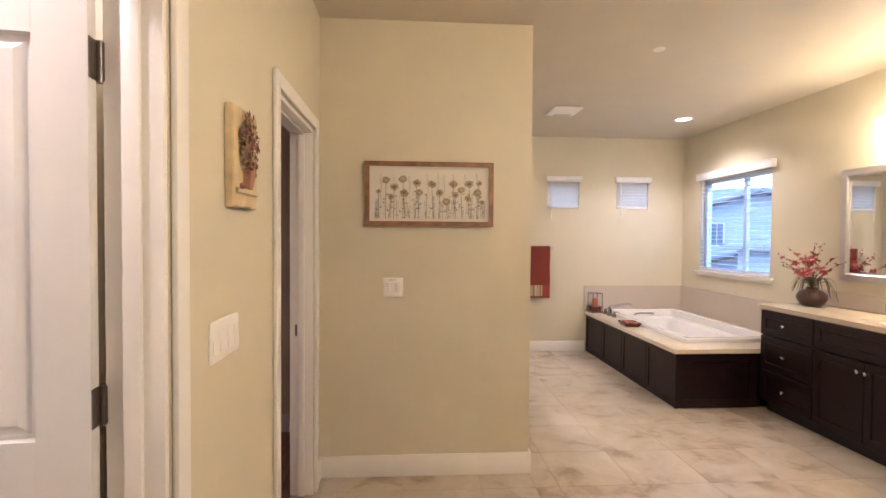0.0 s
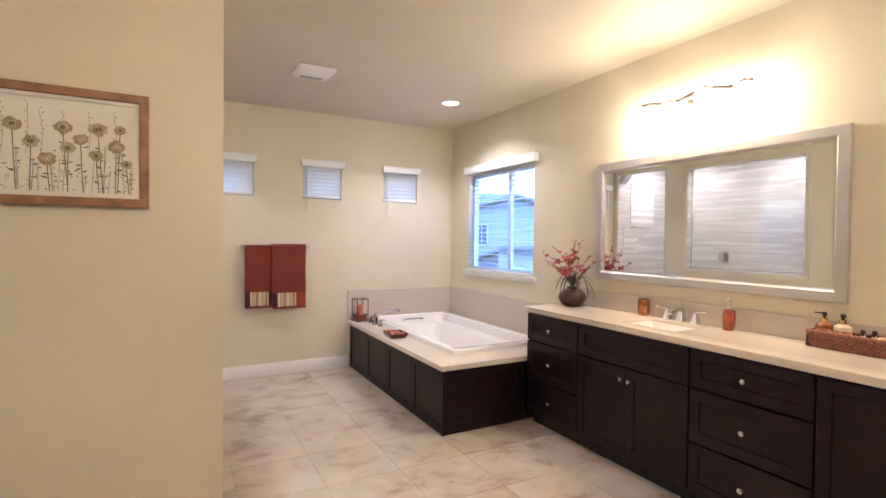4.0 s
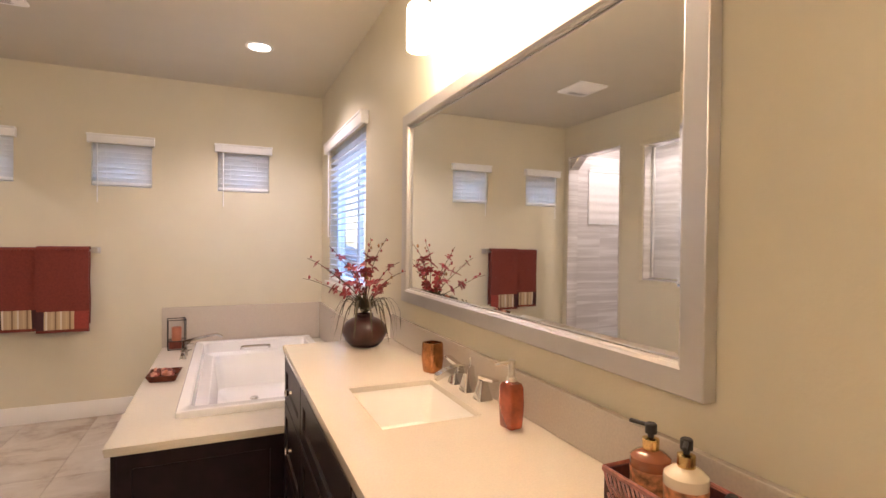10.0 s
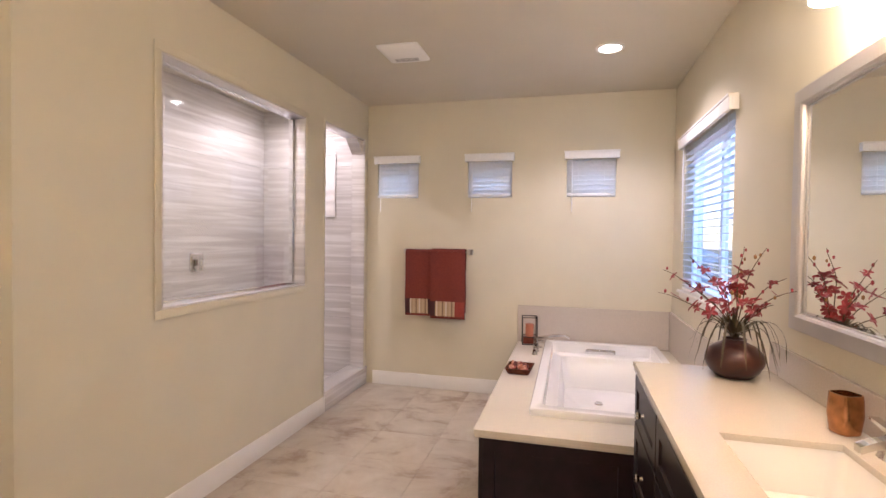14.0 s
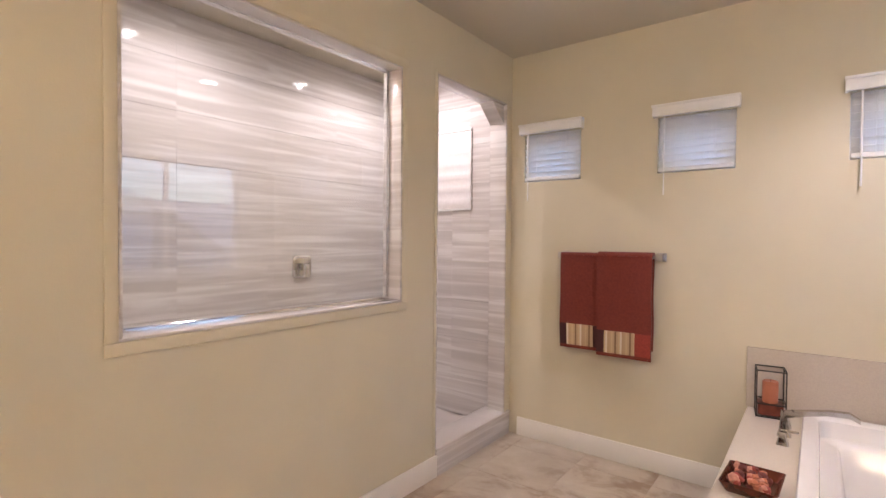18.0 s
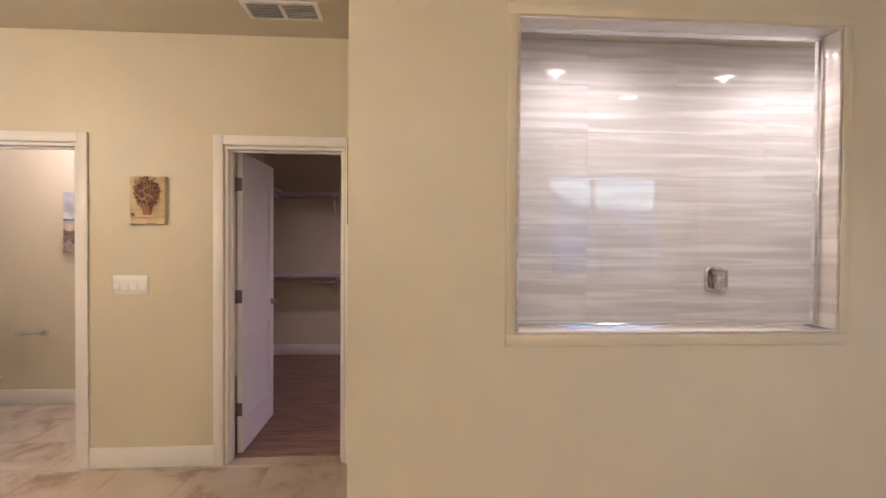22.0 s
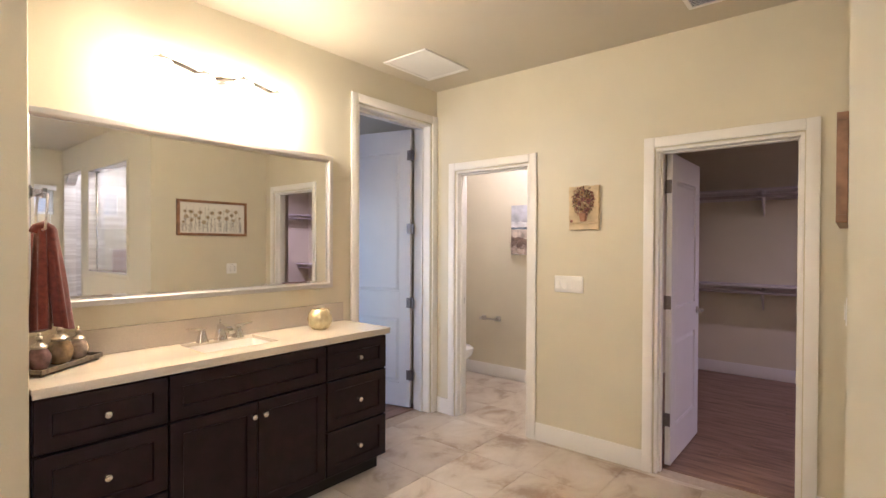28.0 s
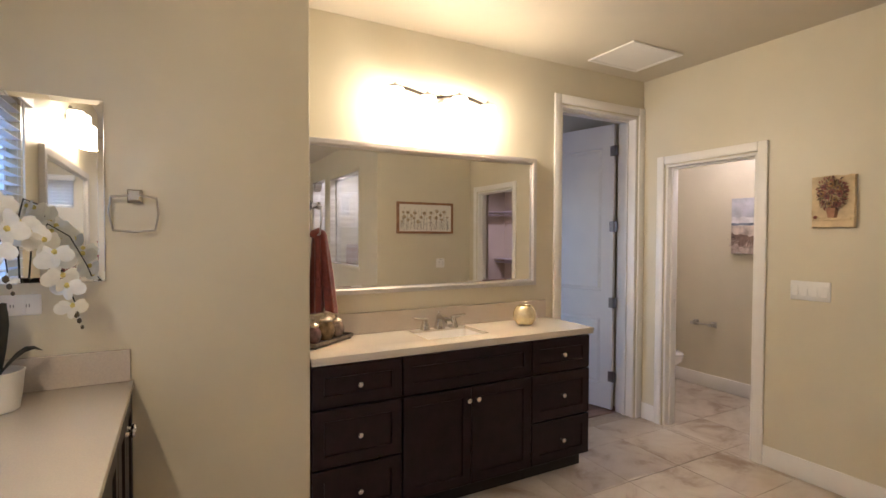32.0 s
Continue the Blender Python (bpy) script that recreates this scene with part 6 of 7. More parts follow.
rim = bmesh.new()
for dz in (0.0, 0.004):
    tube(rim, [(0.002, 0.002, bh - dz), (bw - 0.002, 0.002, bh - dz), (bw - 0.002, bl - 0.002, bh - dz), (0.002, bl - 0.002, bh - dz), (0.002, 0.002, bh - dz)], 0.0042, 6)
part("rim", rim, M_WICKER2, basket)

M_AMBER = mat("amber_gel", (0.30, 0.09, 0.035), 0.08, var=0.1, coat=0.6)
M_LOTION = mat("cream_lotion", (0.78, 0.66, 0.48), 0.25, var=0.03, coat=0.4)
M_GOLD = mat("gold_collar", (0.60, 0.42, 0.18), 0.25, 1.0, var=0.08)
M_LABEL = mat("autumn_label", (0.60, 0.25, 0.11), 0.45, var=0.7, scale=70)
TX, TY = 3.706, 2.428


def pump_bottle(x, y, body, label, turn):
    root = thing("lotion_bottle", label, "bottle", pose(x, y, ZT + 0.009, 0, 0, turn), "toiletries in the tray")
    part("body", lathe([(0.028, 0.0), (0.033, 0.004), (0.034, 0.02), (0.037, 0.095), (0.036, 0.103), (0.026, 0.112), (0.013, 0.117)], 26), body, root, smooth=True)
    part("label", lathe([(0.0344, 0.018), (0.0346, 0.020), (0.0369, 0.083), (0.0368, 0.085)], 26, close=False), M_LABEL, root, "orange autumn-leaf label", True)
    part("collar", lathe([(0.0145, 0.1165), (0.0150, 0.118), (0.0150, 0.137), (0.010, 0.139)], 18), M_GOLD, root, "gold collar", True)
    hd = part("pump_head", lathe([(0.0055, 0.139), (0.0055, 0.146), (0.0105, 0.147), (0.0105, 0.164), (0.008, 0.166)], 14), M_BLACK, root, "black pump head", True)
    part("nozzle", boxes((-0.042, 0.0, -0.004, 0.004, 0.157, 0.164), bevel=0.002), M_BLACK, hd)


pump_bottle(TX + 0.085, TY + 0.318, M_AMBER, "amber pump bottle with an orange label and gold collar", -72)
pump_bottle(TX + 0.085, TY + 0.240, M_LOTION, "cream lotion pump bottle with an orange label", 35)
for dx, dy in ((0.100, 0.165), (0.122, 0.128)):
    f = thing("scent_bottle", "small clear glass scent bottle with a dark stopper", "bottle", pose(TX + dx, TY + dy, ZT + 0.009, 0, 0, 15), "toiletries in the tray")
    part("body", loft([rr(0.022, 0.018, 0.0), rr(0.023, 0.019, 0.004), rr(0.023, 0.019, 0.05), rr(0.014, 0.012, 0.066), rr(0.009, 0.009, 0.070)]), mat("smoky_glass_body", (0.42, 0.36, 0.28), 0.08, var=0.1, coat=0.7), f, smooth=True)
    part("collar", lathe([(0.010, 0.0702), (0.010, 0.078)], 14), M_CHROME, f, smooth=True)
    part("stopper", lathe([(0.007, 0.0782), (0.011, 0.083), (0.011, 0.094), (0.007, 0.099)], 12), M_BLACK, f, "black stopper", True)
rc = thing("folded_washcloth", "folded terracotta washcloth lying in the tray", "towel", pose(TX + 0.066, TY + 0.105, ZT + 0.009))
part("cloth", loft([[(x, y * s, z) for x, y, z in [(-0.036, -1, 0.0), (0.026, -1, 0.0), (0.030, -1, 0.048), (0.010, -1, 0.062), (-0.02, -1, 0.060), (-0.037, -1, 0.046)]] for s in (0.095, 0.085, 0.03, -0.03, -0.08, -0.092)]), M_TOWEL2, rc, smooth=True)
for k, (dx, dy) in enumerate(((0.118, 0.085), (0.112, 0.045), (0.115, 0.015))):
    so = thing("wrapped_soap", "small gold-wrapped guest soap", "soap", pose(TX + dx, TY + dy + 0.01, ZT + 0.0085, 0, 0, 20 * k), "toiletries in the tray")
    part("soap_block", loft([rr(0.016, 0.014, 0.0), rr(0.019, 0.017, 0.004), rr(0.019, 0.017, 0.066), rr(0.015, 0.013, 0.072)]), mat("gold_wrap", (0.55, 0.38, 0.17), 0.35, 0.4, var=0.4, scale=60), so, smooth=True)

# orchid by the window
OX, OY = 3.680, 1.465
orchid = thing("orchid", "white silk orchid in a ribbed white ceramic pot", "plant", pose(OX, OY, ZT))
M_WPOT = mat("ribbed_white_ceramic", (0.76, 0.73, 0.68), 0.4, var=0.04, bump=0.6, bscale=120)
part("pot", lathe([(0.052, 0.0), (0.058, 0.004), (0.066, 0.06), (0.072, 0.125), (0.075, 0.13), (0.070, 0.132), (0.066, 0.12), (0.060, 0.10), (0.01, 0.10)], 28), M_WPOT, orchid, smooth=True)
M_WHITE = mat("white_orchid_petal", (0.80, 0.79, 0.72), 0.6, var=0.05, scale=40, sheen=0.2)
M_YELL = mat("yellow_orchid_lip", (0.62, 0.52, 0.14), 0.6, var=0.2, scale=60)
M_ODARK = mat("dark_orchid_leaf", (0.020, 0.022, 0.018), 0.5, var=0.3, scale=30)
for a, L, up in ((100, 0.03, 0.25), (190, 0.12, 0.09), (320, 0.11, 0.07), (60, 0.05, 0.20), (275, 0.03, 0.22)):
    bm = bmesh.new()
    c, s = math.cos(radians(a)), math.sin(radians(a))
    blade(bm, [(c * L * f, s * L * f, 0.11 + up * math.sin(f * 2.2)) for f in (0, 0.2, 0.4, 0.6, 0.8, 1.0)], 0.032)
    part("leaf", bm, M_ODARK, orchid, "dark strap leaf")


def orchid_flower(p, r, yaw, parent):
    bm = bmesh.new()
    base = Matrix.Translation(p) @ Matrix.Rotation(yaw, 4, "Z") @ Matrix.Rotation(radians(-75), 4, "X")
    for k, (a, L, w) in enumerate(((90, 0.9, 0.55), (210, 0.9, 0.5), (330, 0.9, 0.5), (10, 1.05, 0.85), (170, 1.05, 0.85))):
        m = base @ Matrix.Rotation(radians(a), 4, "Z")
        L, w = L * r, w * r
        ring = [m @ Vector((L * (0.52 - 0.48 * math.cos(q)), 0.5 * w * math.sin(q) * (1.15 if k > 2 else 1), 0.12 * r * math.sin(q / 2) + (0.002 * k))) for q in [2 * math.pi * i / 12 for i in range(12)]]
        vs = [bm.verts.new(q) for q in ring]
        c = bm.verts.new(m @ Vector((L * 0.5, 0, 0.02 * r + 0.002 * k)))
        for i in range(12):
            bm.faces.new((vs[i], vs[(i + 1) % 12], c))
    f = part("flower", bm, M_WHITE, parent, "white orchid blossom", True)
    b = bmesh.new()
    bmesh.ops.create_icosphere(b, subdivisions=1, radius=r * 0.2, matrix=base @ Matrix.Translation((0, -r * 0.12, r * 0.15)))
    part("lip", b, M_YELL, f, "pale yellow lip", True)


rnd = random.Random(4)
for pts, blooms in (([(0, 0, 0.10), (0, 0.01, 0.36), (-0.01, 0.02, 0.54), (-0.06, 0.03, 0.62), (-0.13, 0.04, 0.57), (-0.185, 0.05, 0.45), (-0.225, 0.06, 0.33)], 10), ([(0, -0.01, 0.10), (0.02, -0.02, 0.40), (0.03, 0.0, 0.62), (0.02, 0.05, 0.72), (-0.02, 0.10, 0.70), (-0.05, 0.14, 0.60), (-0.07, 0.16, 0.46)], 8)):
    st = part("stem", tube(bmesh.new(), pts, 0.004, 7, 0.002), M_ODARK, orchid, "dark arching stem", True)
    for j in range(blooms):
        f = 0.48 + 0.50 * j / blooms
        k = min(5, int(f * 6))
        p = Vector(pts[k]).lerp(Vector(pts[k + 1]), f * 6 - k) + Vector((rnd.uniform(-0.02, 0.012), 0.03 + rnd.uniform(-0.01, 0.02), rnd.uniform(-0.045, 0.005)))
        orchid_flower(p, rnd.uniform(0.046, 0.058), rnd.uniform(-0.4, 0.9) + math.pi, st)
    for j in range(3):
        b = bmesh.new()
        p = Vector(pts[-1]) + Vector((-0.008 * j, 0.02, -0.018 - 0.022 * j))
        bmesh.ops.create_icosphere(b, subdivisions=1, radius=0.010 - 0.002 * j, matrix=Matrix.Translation(p) @ Matrix.Diagonal((1, 1, 1.3, 1)))
        part("bud", b, M_LEAF, st, "dark green bud", True)

# ---- things on the short worktop ----
M_MERC = mat("gold_mercury_glass", (0.72, 0.62, 0.38), 0.24, 0.7, var=0.18, scale=35, bump=0.15, bscale=40)
vot = thing("votive_holder", "round gold mercury-glass candle holder", "candle holder", pose(1.145, 0.965, ZT))
part("bowl", lathe([(0.040, 0.0), (0.052, 0.003), (0.072, 0.030), (0.078, 0.065), (0.070, 0.100), (0.054, 0.122), (0.050, 0.125), (0.047, 0.122), (0.066, 0.098), (0.073, 0.065), (0.066, 0.034), (0.02, 0.010)], 30), M_MERC, vot, smooth=True)
M_PEWTER = mat("aged_pewter", (0.20, 0.17, 0.14), 0.4, 0.8, var=0.3, scale=50, bump=0.3, bscale=90)
tr = thing("jar_tray", "small footed pewter tray holding three jars", "tray", pose(2.455, 0.925, ZT, 0, 0, 38))
part("plate", boxes((-0.165, 0.165, -0.060, 0.060, 0.012, 0.017), bevel=0.002), M_PEWTER, tr)
part("lip", boxes((-0.168, 0.168, -0.064, -0.057, 0.010, 0.030), (-0.168, 0.168, 0.057, 0.064, 0.010, 0.030), (-0.168, -0.161, -0.057, 0.057, 0.010, 0.030), (0.161, 0.168, -0.057, 0.057, 0.010, 0.030), bevel=0.002), M_PEWTER, tr)
for x in (-0.15, 0.15):
    for y in (-0.048, 0.048):
        part("foot", lathe([(0.008, 0.0), (0.010, 0.004), (0.006, 0.012)], 10, x, y), M_PEWTER, tr, smooth=True)
M_LID = mat("aged_silver_lid", (0.42, 0.37, 0.31), 0.35, 1.0, var=0.3, scale=60)
M_JAR = [mat("mauve_mottled_glass", (0.17, 0.09, 0.085), 0.15, var=0.7, scale=28, coat=0.6), mat("amber_mottled_glass", (0.20, 0.13, 0.06), 0.15, var=0.7, scale=28, coat=0.6), mat("grey_mottled_glass", (0.26, 0.20, 0.16), 0.15, var=0.7, scale=28, coat=0.6)]
for k, (dx, s) in enumerate(((0.105, 1.05), (0.0, 1.22), (-0.10, 1.0))):
    j = thing("lidded_jar", ("small mottled mauve glass jar with an ornate silver lid", "tall mottled amber glass jar with an ornate silver lid", "small mottled grey glass jar with an ornate silver lid")[k], "jar", pose(2.455 + dx * math.cos(radians(38)), 0.925 + dx * math.sin(radians(38)), ZT + 0.0175), "jars on the tray")
    part("body", lathe([(r * s, z * s) for r, z in ((0.022, 0.0), (0.030, 0.005), (0.040, 0.030), (0.040, 0.050), (0.030, 0.075), (0.024, 0.082))], 24), M_JAR[k], j, smooth=True)
    part("lid", lathe([(r * s, z * s) for r, z in ((0.027, 0.0825), (0.028, 0.090), (0.020, 0.098), (0.010, 0.103), (0.007, 0.110), (0.012, 0.117), (0.010, 0.126), (0.004, 0.131), (0.006, 0.138), (0.002, 0.142))], 18), M_LID, j, "ornate silver lid", True)

# ---- things on the tub deck ----
cl = thing("candle_lantern", "black wire lantern with a copper candle inside", "lantern", pose(2.690, 6.645, 0.5155, 0, 0, 8))
s, h = 0.064, 0.242
for x in (-s, s):
    for y in (-s, s):
        part("upright", boxes((x - 0.003, x + 0.003, y - 0.003, y + 0.003, 0.0, h)), M_BLACK, cl)
for z in (0.004, 0.070, h):
    part("hoop", boxes((-s - 0.003, s + 0.003, -s - 0.003, -s + 0.003, z - 0.003, z + 0.003), (-s - 0.003, s + 0.003, s - 0.003, s + 0.003, z - 0.003, z + 0.003), (-s - 0.003, -s + 0.003, -s + 0.003, s - 0.003, z - 0.003, z + 0.003), (s - 0.003, s + 0.003, -s + 0.003, s - 0.003, z - 0.003, z + 0.003)), M_BLACK, cl)
M_DISH = mat("dark_copper_dish", (0.16, 0.04, 0.025), 0.35, 0.4, var=0.3, scale=30)
part("holder", loft([sq(0.052, 0.0075), sq(0.057, 0.012), sq(0.057, 0.062), sq(0.052, 0.066)]), M_DISH, cl, "dark copper candle box", True)
part("candle", lathe([(0.032, 0.0665), (0.036, 0.070), (0.036, 0.175), (0.032, 0.180), (0.004, 0.178)], 22), mat("terracotta_wax", (0.45, 0.16, 0.08), 0.5, var=0.1), cl, "terracotta pillar candle", True)
part("wick", tube(bmesh.new(), [(0, 0, 0.177), (0.001, 0, 0.188)], 0.0012, 5), M_BLACK, cl)
pp = thing("potpourri_dish", "square dark copper dish of red potpourri on the deck", "dish", pose(2.700, 5.680, 0.5155, 0, 0, -3))
part("dish", loft([rr(0.070, 0.085, 0.0), rr(0.074, 0.089, 0.003), rr(0.092, 0.112, 0.042), rr(0.088, 0.108, 0.043), rr(0.070, 0.085, 0.010)]), mat("dark_copper_dish", (0.13, 0.035, 0.02), 0.25, 0.4, var=0.35, scale=30), pp, smooth=True)
rnd = random.Random(9)
for j, c in enumerate(((0.26, 0.05, 0.035), (0.38, 0.14, 0.07), (0.12, 0.03, 0.025), (0.50, 0.24, 0.16))):
    m_ = mat("potpourri_tone", c, 0.8, var=0.3, scale=60)
    for k in range(10):
        x, y, r = rnd.uniform(-0.062, 0.062), rnd.uniform(-0.080, 0.080), rnd.uniform(0.012, 0.022)
        b = bmesh.new()
        bmesh.ops.create_icosphere(b, subdivisions=1, radius=r)
        for v in b.verts:
            v.co *= 1 + 0.35 * noise.noise(v.co * 90 + Vector((k, j, 0)))
            v.co.z *= 0.7
        part("petal", moved(b, pose(x, y, 0.028 + rnd.uniform(0, 0.018), rnd.uniform(0, 90), 0, rnd.uniform(0, 90))), m_, pp)

# ---- toilet room ----
toilet = thing("toilet", "white porcelain toilet with its lid down", "toilet", pose(-0.82, -0.235, 0))
part("tank", loft([rounded_rect(-0.20, 0.20, 0.012, 0.19, 0.03, 0.40), rounded_rect(-0.22, 0.22, 0.006, 0.20, 0.03, 0.74)]), M_PORC, toilet, smooth=True)
part("tank_lid", loft([rounded_rect(-0.23, 0.23, 0.002, 0.21, 0.03, 0.7405), rounded_rect(-0.23, 0.23, 0.002, 0.21, 0.03, 0.77)]), M_PORC, toilet, smooth=True)


def oval(w, y0, y1, z):
    return [(w * math.cos(a), (y0 + y1) / 2 + (y1 - y0) / 2 * math.sin(a) * (1.0 if math.sin(a) > 0 else 0.95), z) for a in [2 * math.pi * k / 32 for k in range(32)]]


part("bowl", loft([oval(0.13, 0.20, 0.80, 0.0), oval(0.125, 0.20, 0.79, 0.03), oval(0.095, 0.22, 0.72, 0.16), oval(0.13, 0.20, 0.84, 0.28), oval(0.182, 0.19, 0.93, 0.36), oval(0.185, 0.19, 0.935, 0.395)]), M_PORC, toilet, smooth=True)
part("seat", loft([oval(0.185, 0.20, 0.94, 0.3955), oval(0.188, 0.20, 0.943, 0.405), oval(0.185, 0.20, 0.94, 0.414)]), M_PORC, toilet, smooth=True)
part("lid", loft([oval(0.183, 0.21, 0.938, 0.416), oval(0.185, 0.21, 0.94, 0.424), oval(0.165, 0.23, 0.92, 0.434)]), M_PORC, toilet, smooth=True)
tp = thing("toilet_paper_holder", "empty brushed nickel toilet paper holder on the wall", "toilet paper holder")
for y in (0.40, 0.59):
    part("post", loft([[(-1.469 + d, y + a * s, 0.63 + b * s) for a, b in ((-1, -1), (1, -1), (1, 1), (-1, 1))] for d, s in ((0.0, 0.026), (0.009, 0.026), (0.018, 0.014), (0.062, 0.013), (0.072, 0.015))]), M_NICKEL, tp)
part("roller", tube(bmesh.new(), [(-1.407, 0.385, 0.63), (-1.407, 0.605, 0.63)], 0.008, 10), M_NICKEL, tp, smooth=True)
cv = thing("beach_canvas", "unframed canvas painting of a pale beach and dunes", "picture")
part("canvas", boxes((-1.469, -1.432, 0.765, 1.165, 1.333, 1.850), bevel=0.002), mat("canvas_edge", (0.55, 0.52, 0.48), 0.8, var=0.1), cv)
M_CANVAS = {nm: mat("paint_" + nm, c, 0.7, var=0.45, scale=sc, bump=0.3, bscale=60) for nm, c, sc in (("sky", (0.40, 0.40, 0.43), 7), ("haze", (0.55, 0.54, 0.54), 9), ("sea", (0.15, 0.18, 0.23), 20), ("sand", (0.50, 0.42, 0.35), 14), ("dune_grass", (0.17, 0.115, 0.085), 26), ("foreground", (0.40, 0.32, 0.27), 22))}
rnd = random.Random(17)


def paint_band(nm, z0, z1, wob, d, dip=0.0):
    """One painted band across the canvas with wavering upper and lower edges."""
    n = 14
    lo = [(0.767 + 0.396 * k / n, max(1.335, z0 + wob * rnd.uniform(-1, 1) - dip * k / n)) for k in range(n + 1)]
    hi = [(y, min(1.848, z1 + wob * rnd.uniform(-1, 1) - dip * k / n)) for k, (y, _) in enumerate(lo)]
    loop = lo + hi[::-1]
    part(nm, loft([[(-1.4318, y, z) for y, z in loop], [(-1.4318 + d, y, z) for y, z in loop]]), M_CANVAS[nm], cv)


paint_band("sky", 1.66, 1.848, 0.006, 0.0012)
paint_band("haze", 1.615, 1.672, 0.010, 0.0016)
paint_band("sea", 1.598, 1.618, 0.003, 0.0020)
paint_band("sand", 1.50, 1.602, 0.008, 0.0018, 0.02)
paint_band("dune_grass", 1.40, 1.525, 0.020, 0.0024, 0.05)
paint_band("foreground", 1.335, 1.415, 0.016, 0.0028)
for k in range(5):
    y, z, h = 0.80 + 0.075 * k + rnd.uniform(-0.02, 0.02), 1.37 + rnd.uniform(0, 0.09), rnd.uniform(0.05, 0.10)
    bm = bmesh.new()
    for j in range(9):
        a = rnd.uniform(-0.7, 0.7)
        tube(bm, [(-1.4285, y + 0.01 * j - 0.04, z), (-1.4280, y + 0.01 * j - 0.04 + h * math.sin(a) * 0.5, z + h * 0.6), (-1.4285, y + 0.01 * j - 0.04 + h * math.sin(a), z + h)], 0.0022, 4, 0.0008)
    part("grass_tuft", bm, M_CANVAS["dune_grass" if k % 2 else "foreground"], cv)

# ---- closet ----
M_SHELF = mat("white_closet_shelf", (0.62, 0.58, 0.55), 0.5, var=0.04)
M_ROD = mat("closet_rod", (0.42, 0.38, 0.36), 0.4, 0.3, var=0.1)
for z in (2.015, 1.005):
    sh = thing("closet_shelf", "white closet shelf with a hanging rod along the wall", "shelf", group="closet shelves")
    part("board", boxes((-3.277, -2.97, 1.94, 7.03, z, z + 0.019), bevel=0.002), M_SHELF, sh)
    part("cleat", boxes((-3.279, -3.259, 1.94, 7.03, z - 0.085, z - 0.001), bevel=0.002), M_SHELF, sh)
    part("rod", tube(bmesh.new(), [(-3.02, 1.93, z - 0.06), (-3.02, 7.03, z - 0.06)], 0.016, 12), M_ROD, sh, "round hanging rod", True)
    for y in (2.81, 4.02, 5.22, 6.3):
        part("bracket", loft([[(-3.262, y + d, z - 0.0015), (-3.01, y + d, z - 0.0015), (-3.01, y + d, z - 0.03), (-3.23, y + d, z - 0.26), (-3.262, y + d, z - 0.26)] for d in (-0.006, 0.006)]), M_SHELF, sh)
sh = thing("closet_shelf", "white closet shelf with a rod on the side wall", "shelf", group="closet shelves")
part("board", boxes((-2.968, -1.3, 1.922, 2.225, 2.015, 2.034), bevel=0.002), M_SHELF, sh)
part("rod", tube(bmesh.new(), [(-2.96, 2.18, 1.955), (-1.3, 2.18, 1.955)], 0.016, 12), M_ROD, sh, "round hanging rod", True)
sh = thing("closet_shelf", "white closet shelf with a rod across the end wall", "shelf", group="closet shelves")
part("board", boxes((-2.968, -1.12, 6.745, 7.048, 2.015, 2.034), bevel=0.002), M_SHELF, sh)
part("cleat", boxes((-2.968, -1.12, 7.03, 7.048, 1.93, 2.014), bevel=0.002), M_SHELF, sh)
part("rod", tube(bmesh.new(), [(-2.96, 6.80, 1.955), (-1.12, 6.80, 1.955)], 0.016, 12), M_ROD, sh, "round hanging rod", True)

# ---- outside ----
M_GRASS = mat("dry_ground", (0.10, 0.10, 0.07), 0.95, var=0.3, scale=0.6)
structure("ground", boxes((-300, 300, -300, 300, -3.4, -3.2)), M_GRASS, "dull dry ground outside the house", "ground")
# Siding colour carries the blue of dusk light; its own paint is unknown.
M_STUCCO = mat("siding_dusk_blue", (0.15, 0.27, 0.47), 0.9, var=0.08, scale=1.5, bump=0.3, bscale=30)
# Whitish stucco, with blue dusk light mixed into the colour.
M_STUCCO2 = mat("stucco_dusk_blue", (0.42, 0.53, 0.68), 0.9, var=0.08, scale=1.5, bump=0.3, bscale=30)
M_ROOF = mat("grey_shingle", (0.05, 0.055, 0.07), 0.9, var=0.3, scale=6, bump=0.4, bscale=20)
# Far roofs: the same blue light is tinted into the shingle colour.
M_ROOF2 = mat("shingle_dusk_blue", (0.26, 0.33, 0.43), 0.85, var=0.25, scale=6, bump=0.4, bscale=20)
M_PANE = mat("dark_window_pane", (0.09, 0.12, 0.19), 0.08, var=0.1)
M_FASCIA = mat("slate_fascia", (0.06, 0.07, 0.09), 0.6, var=0.05)


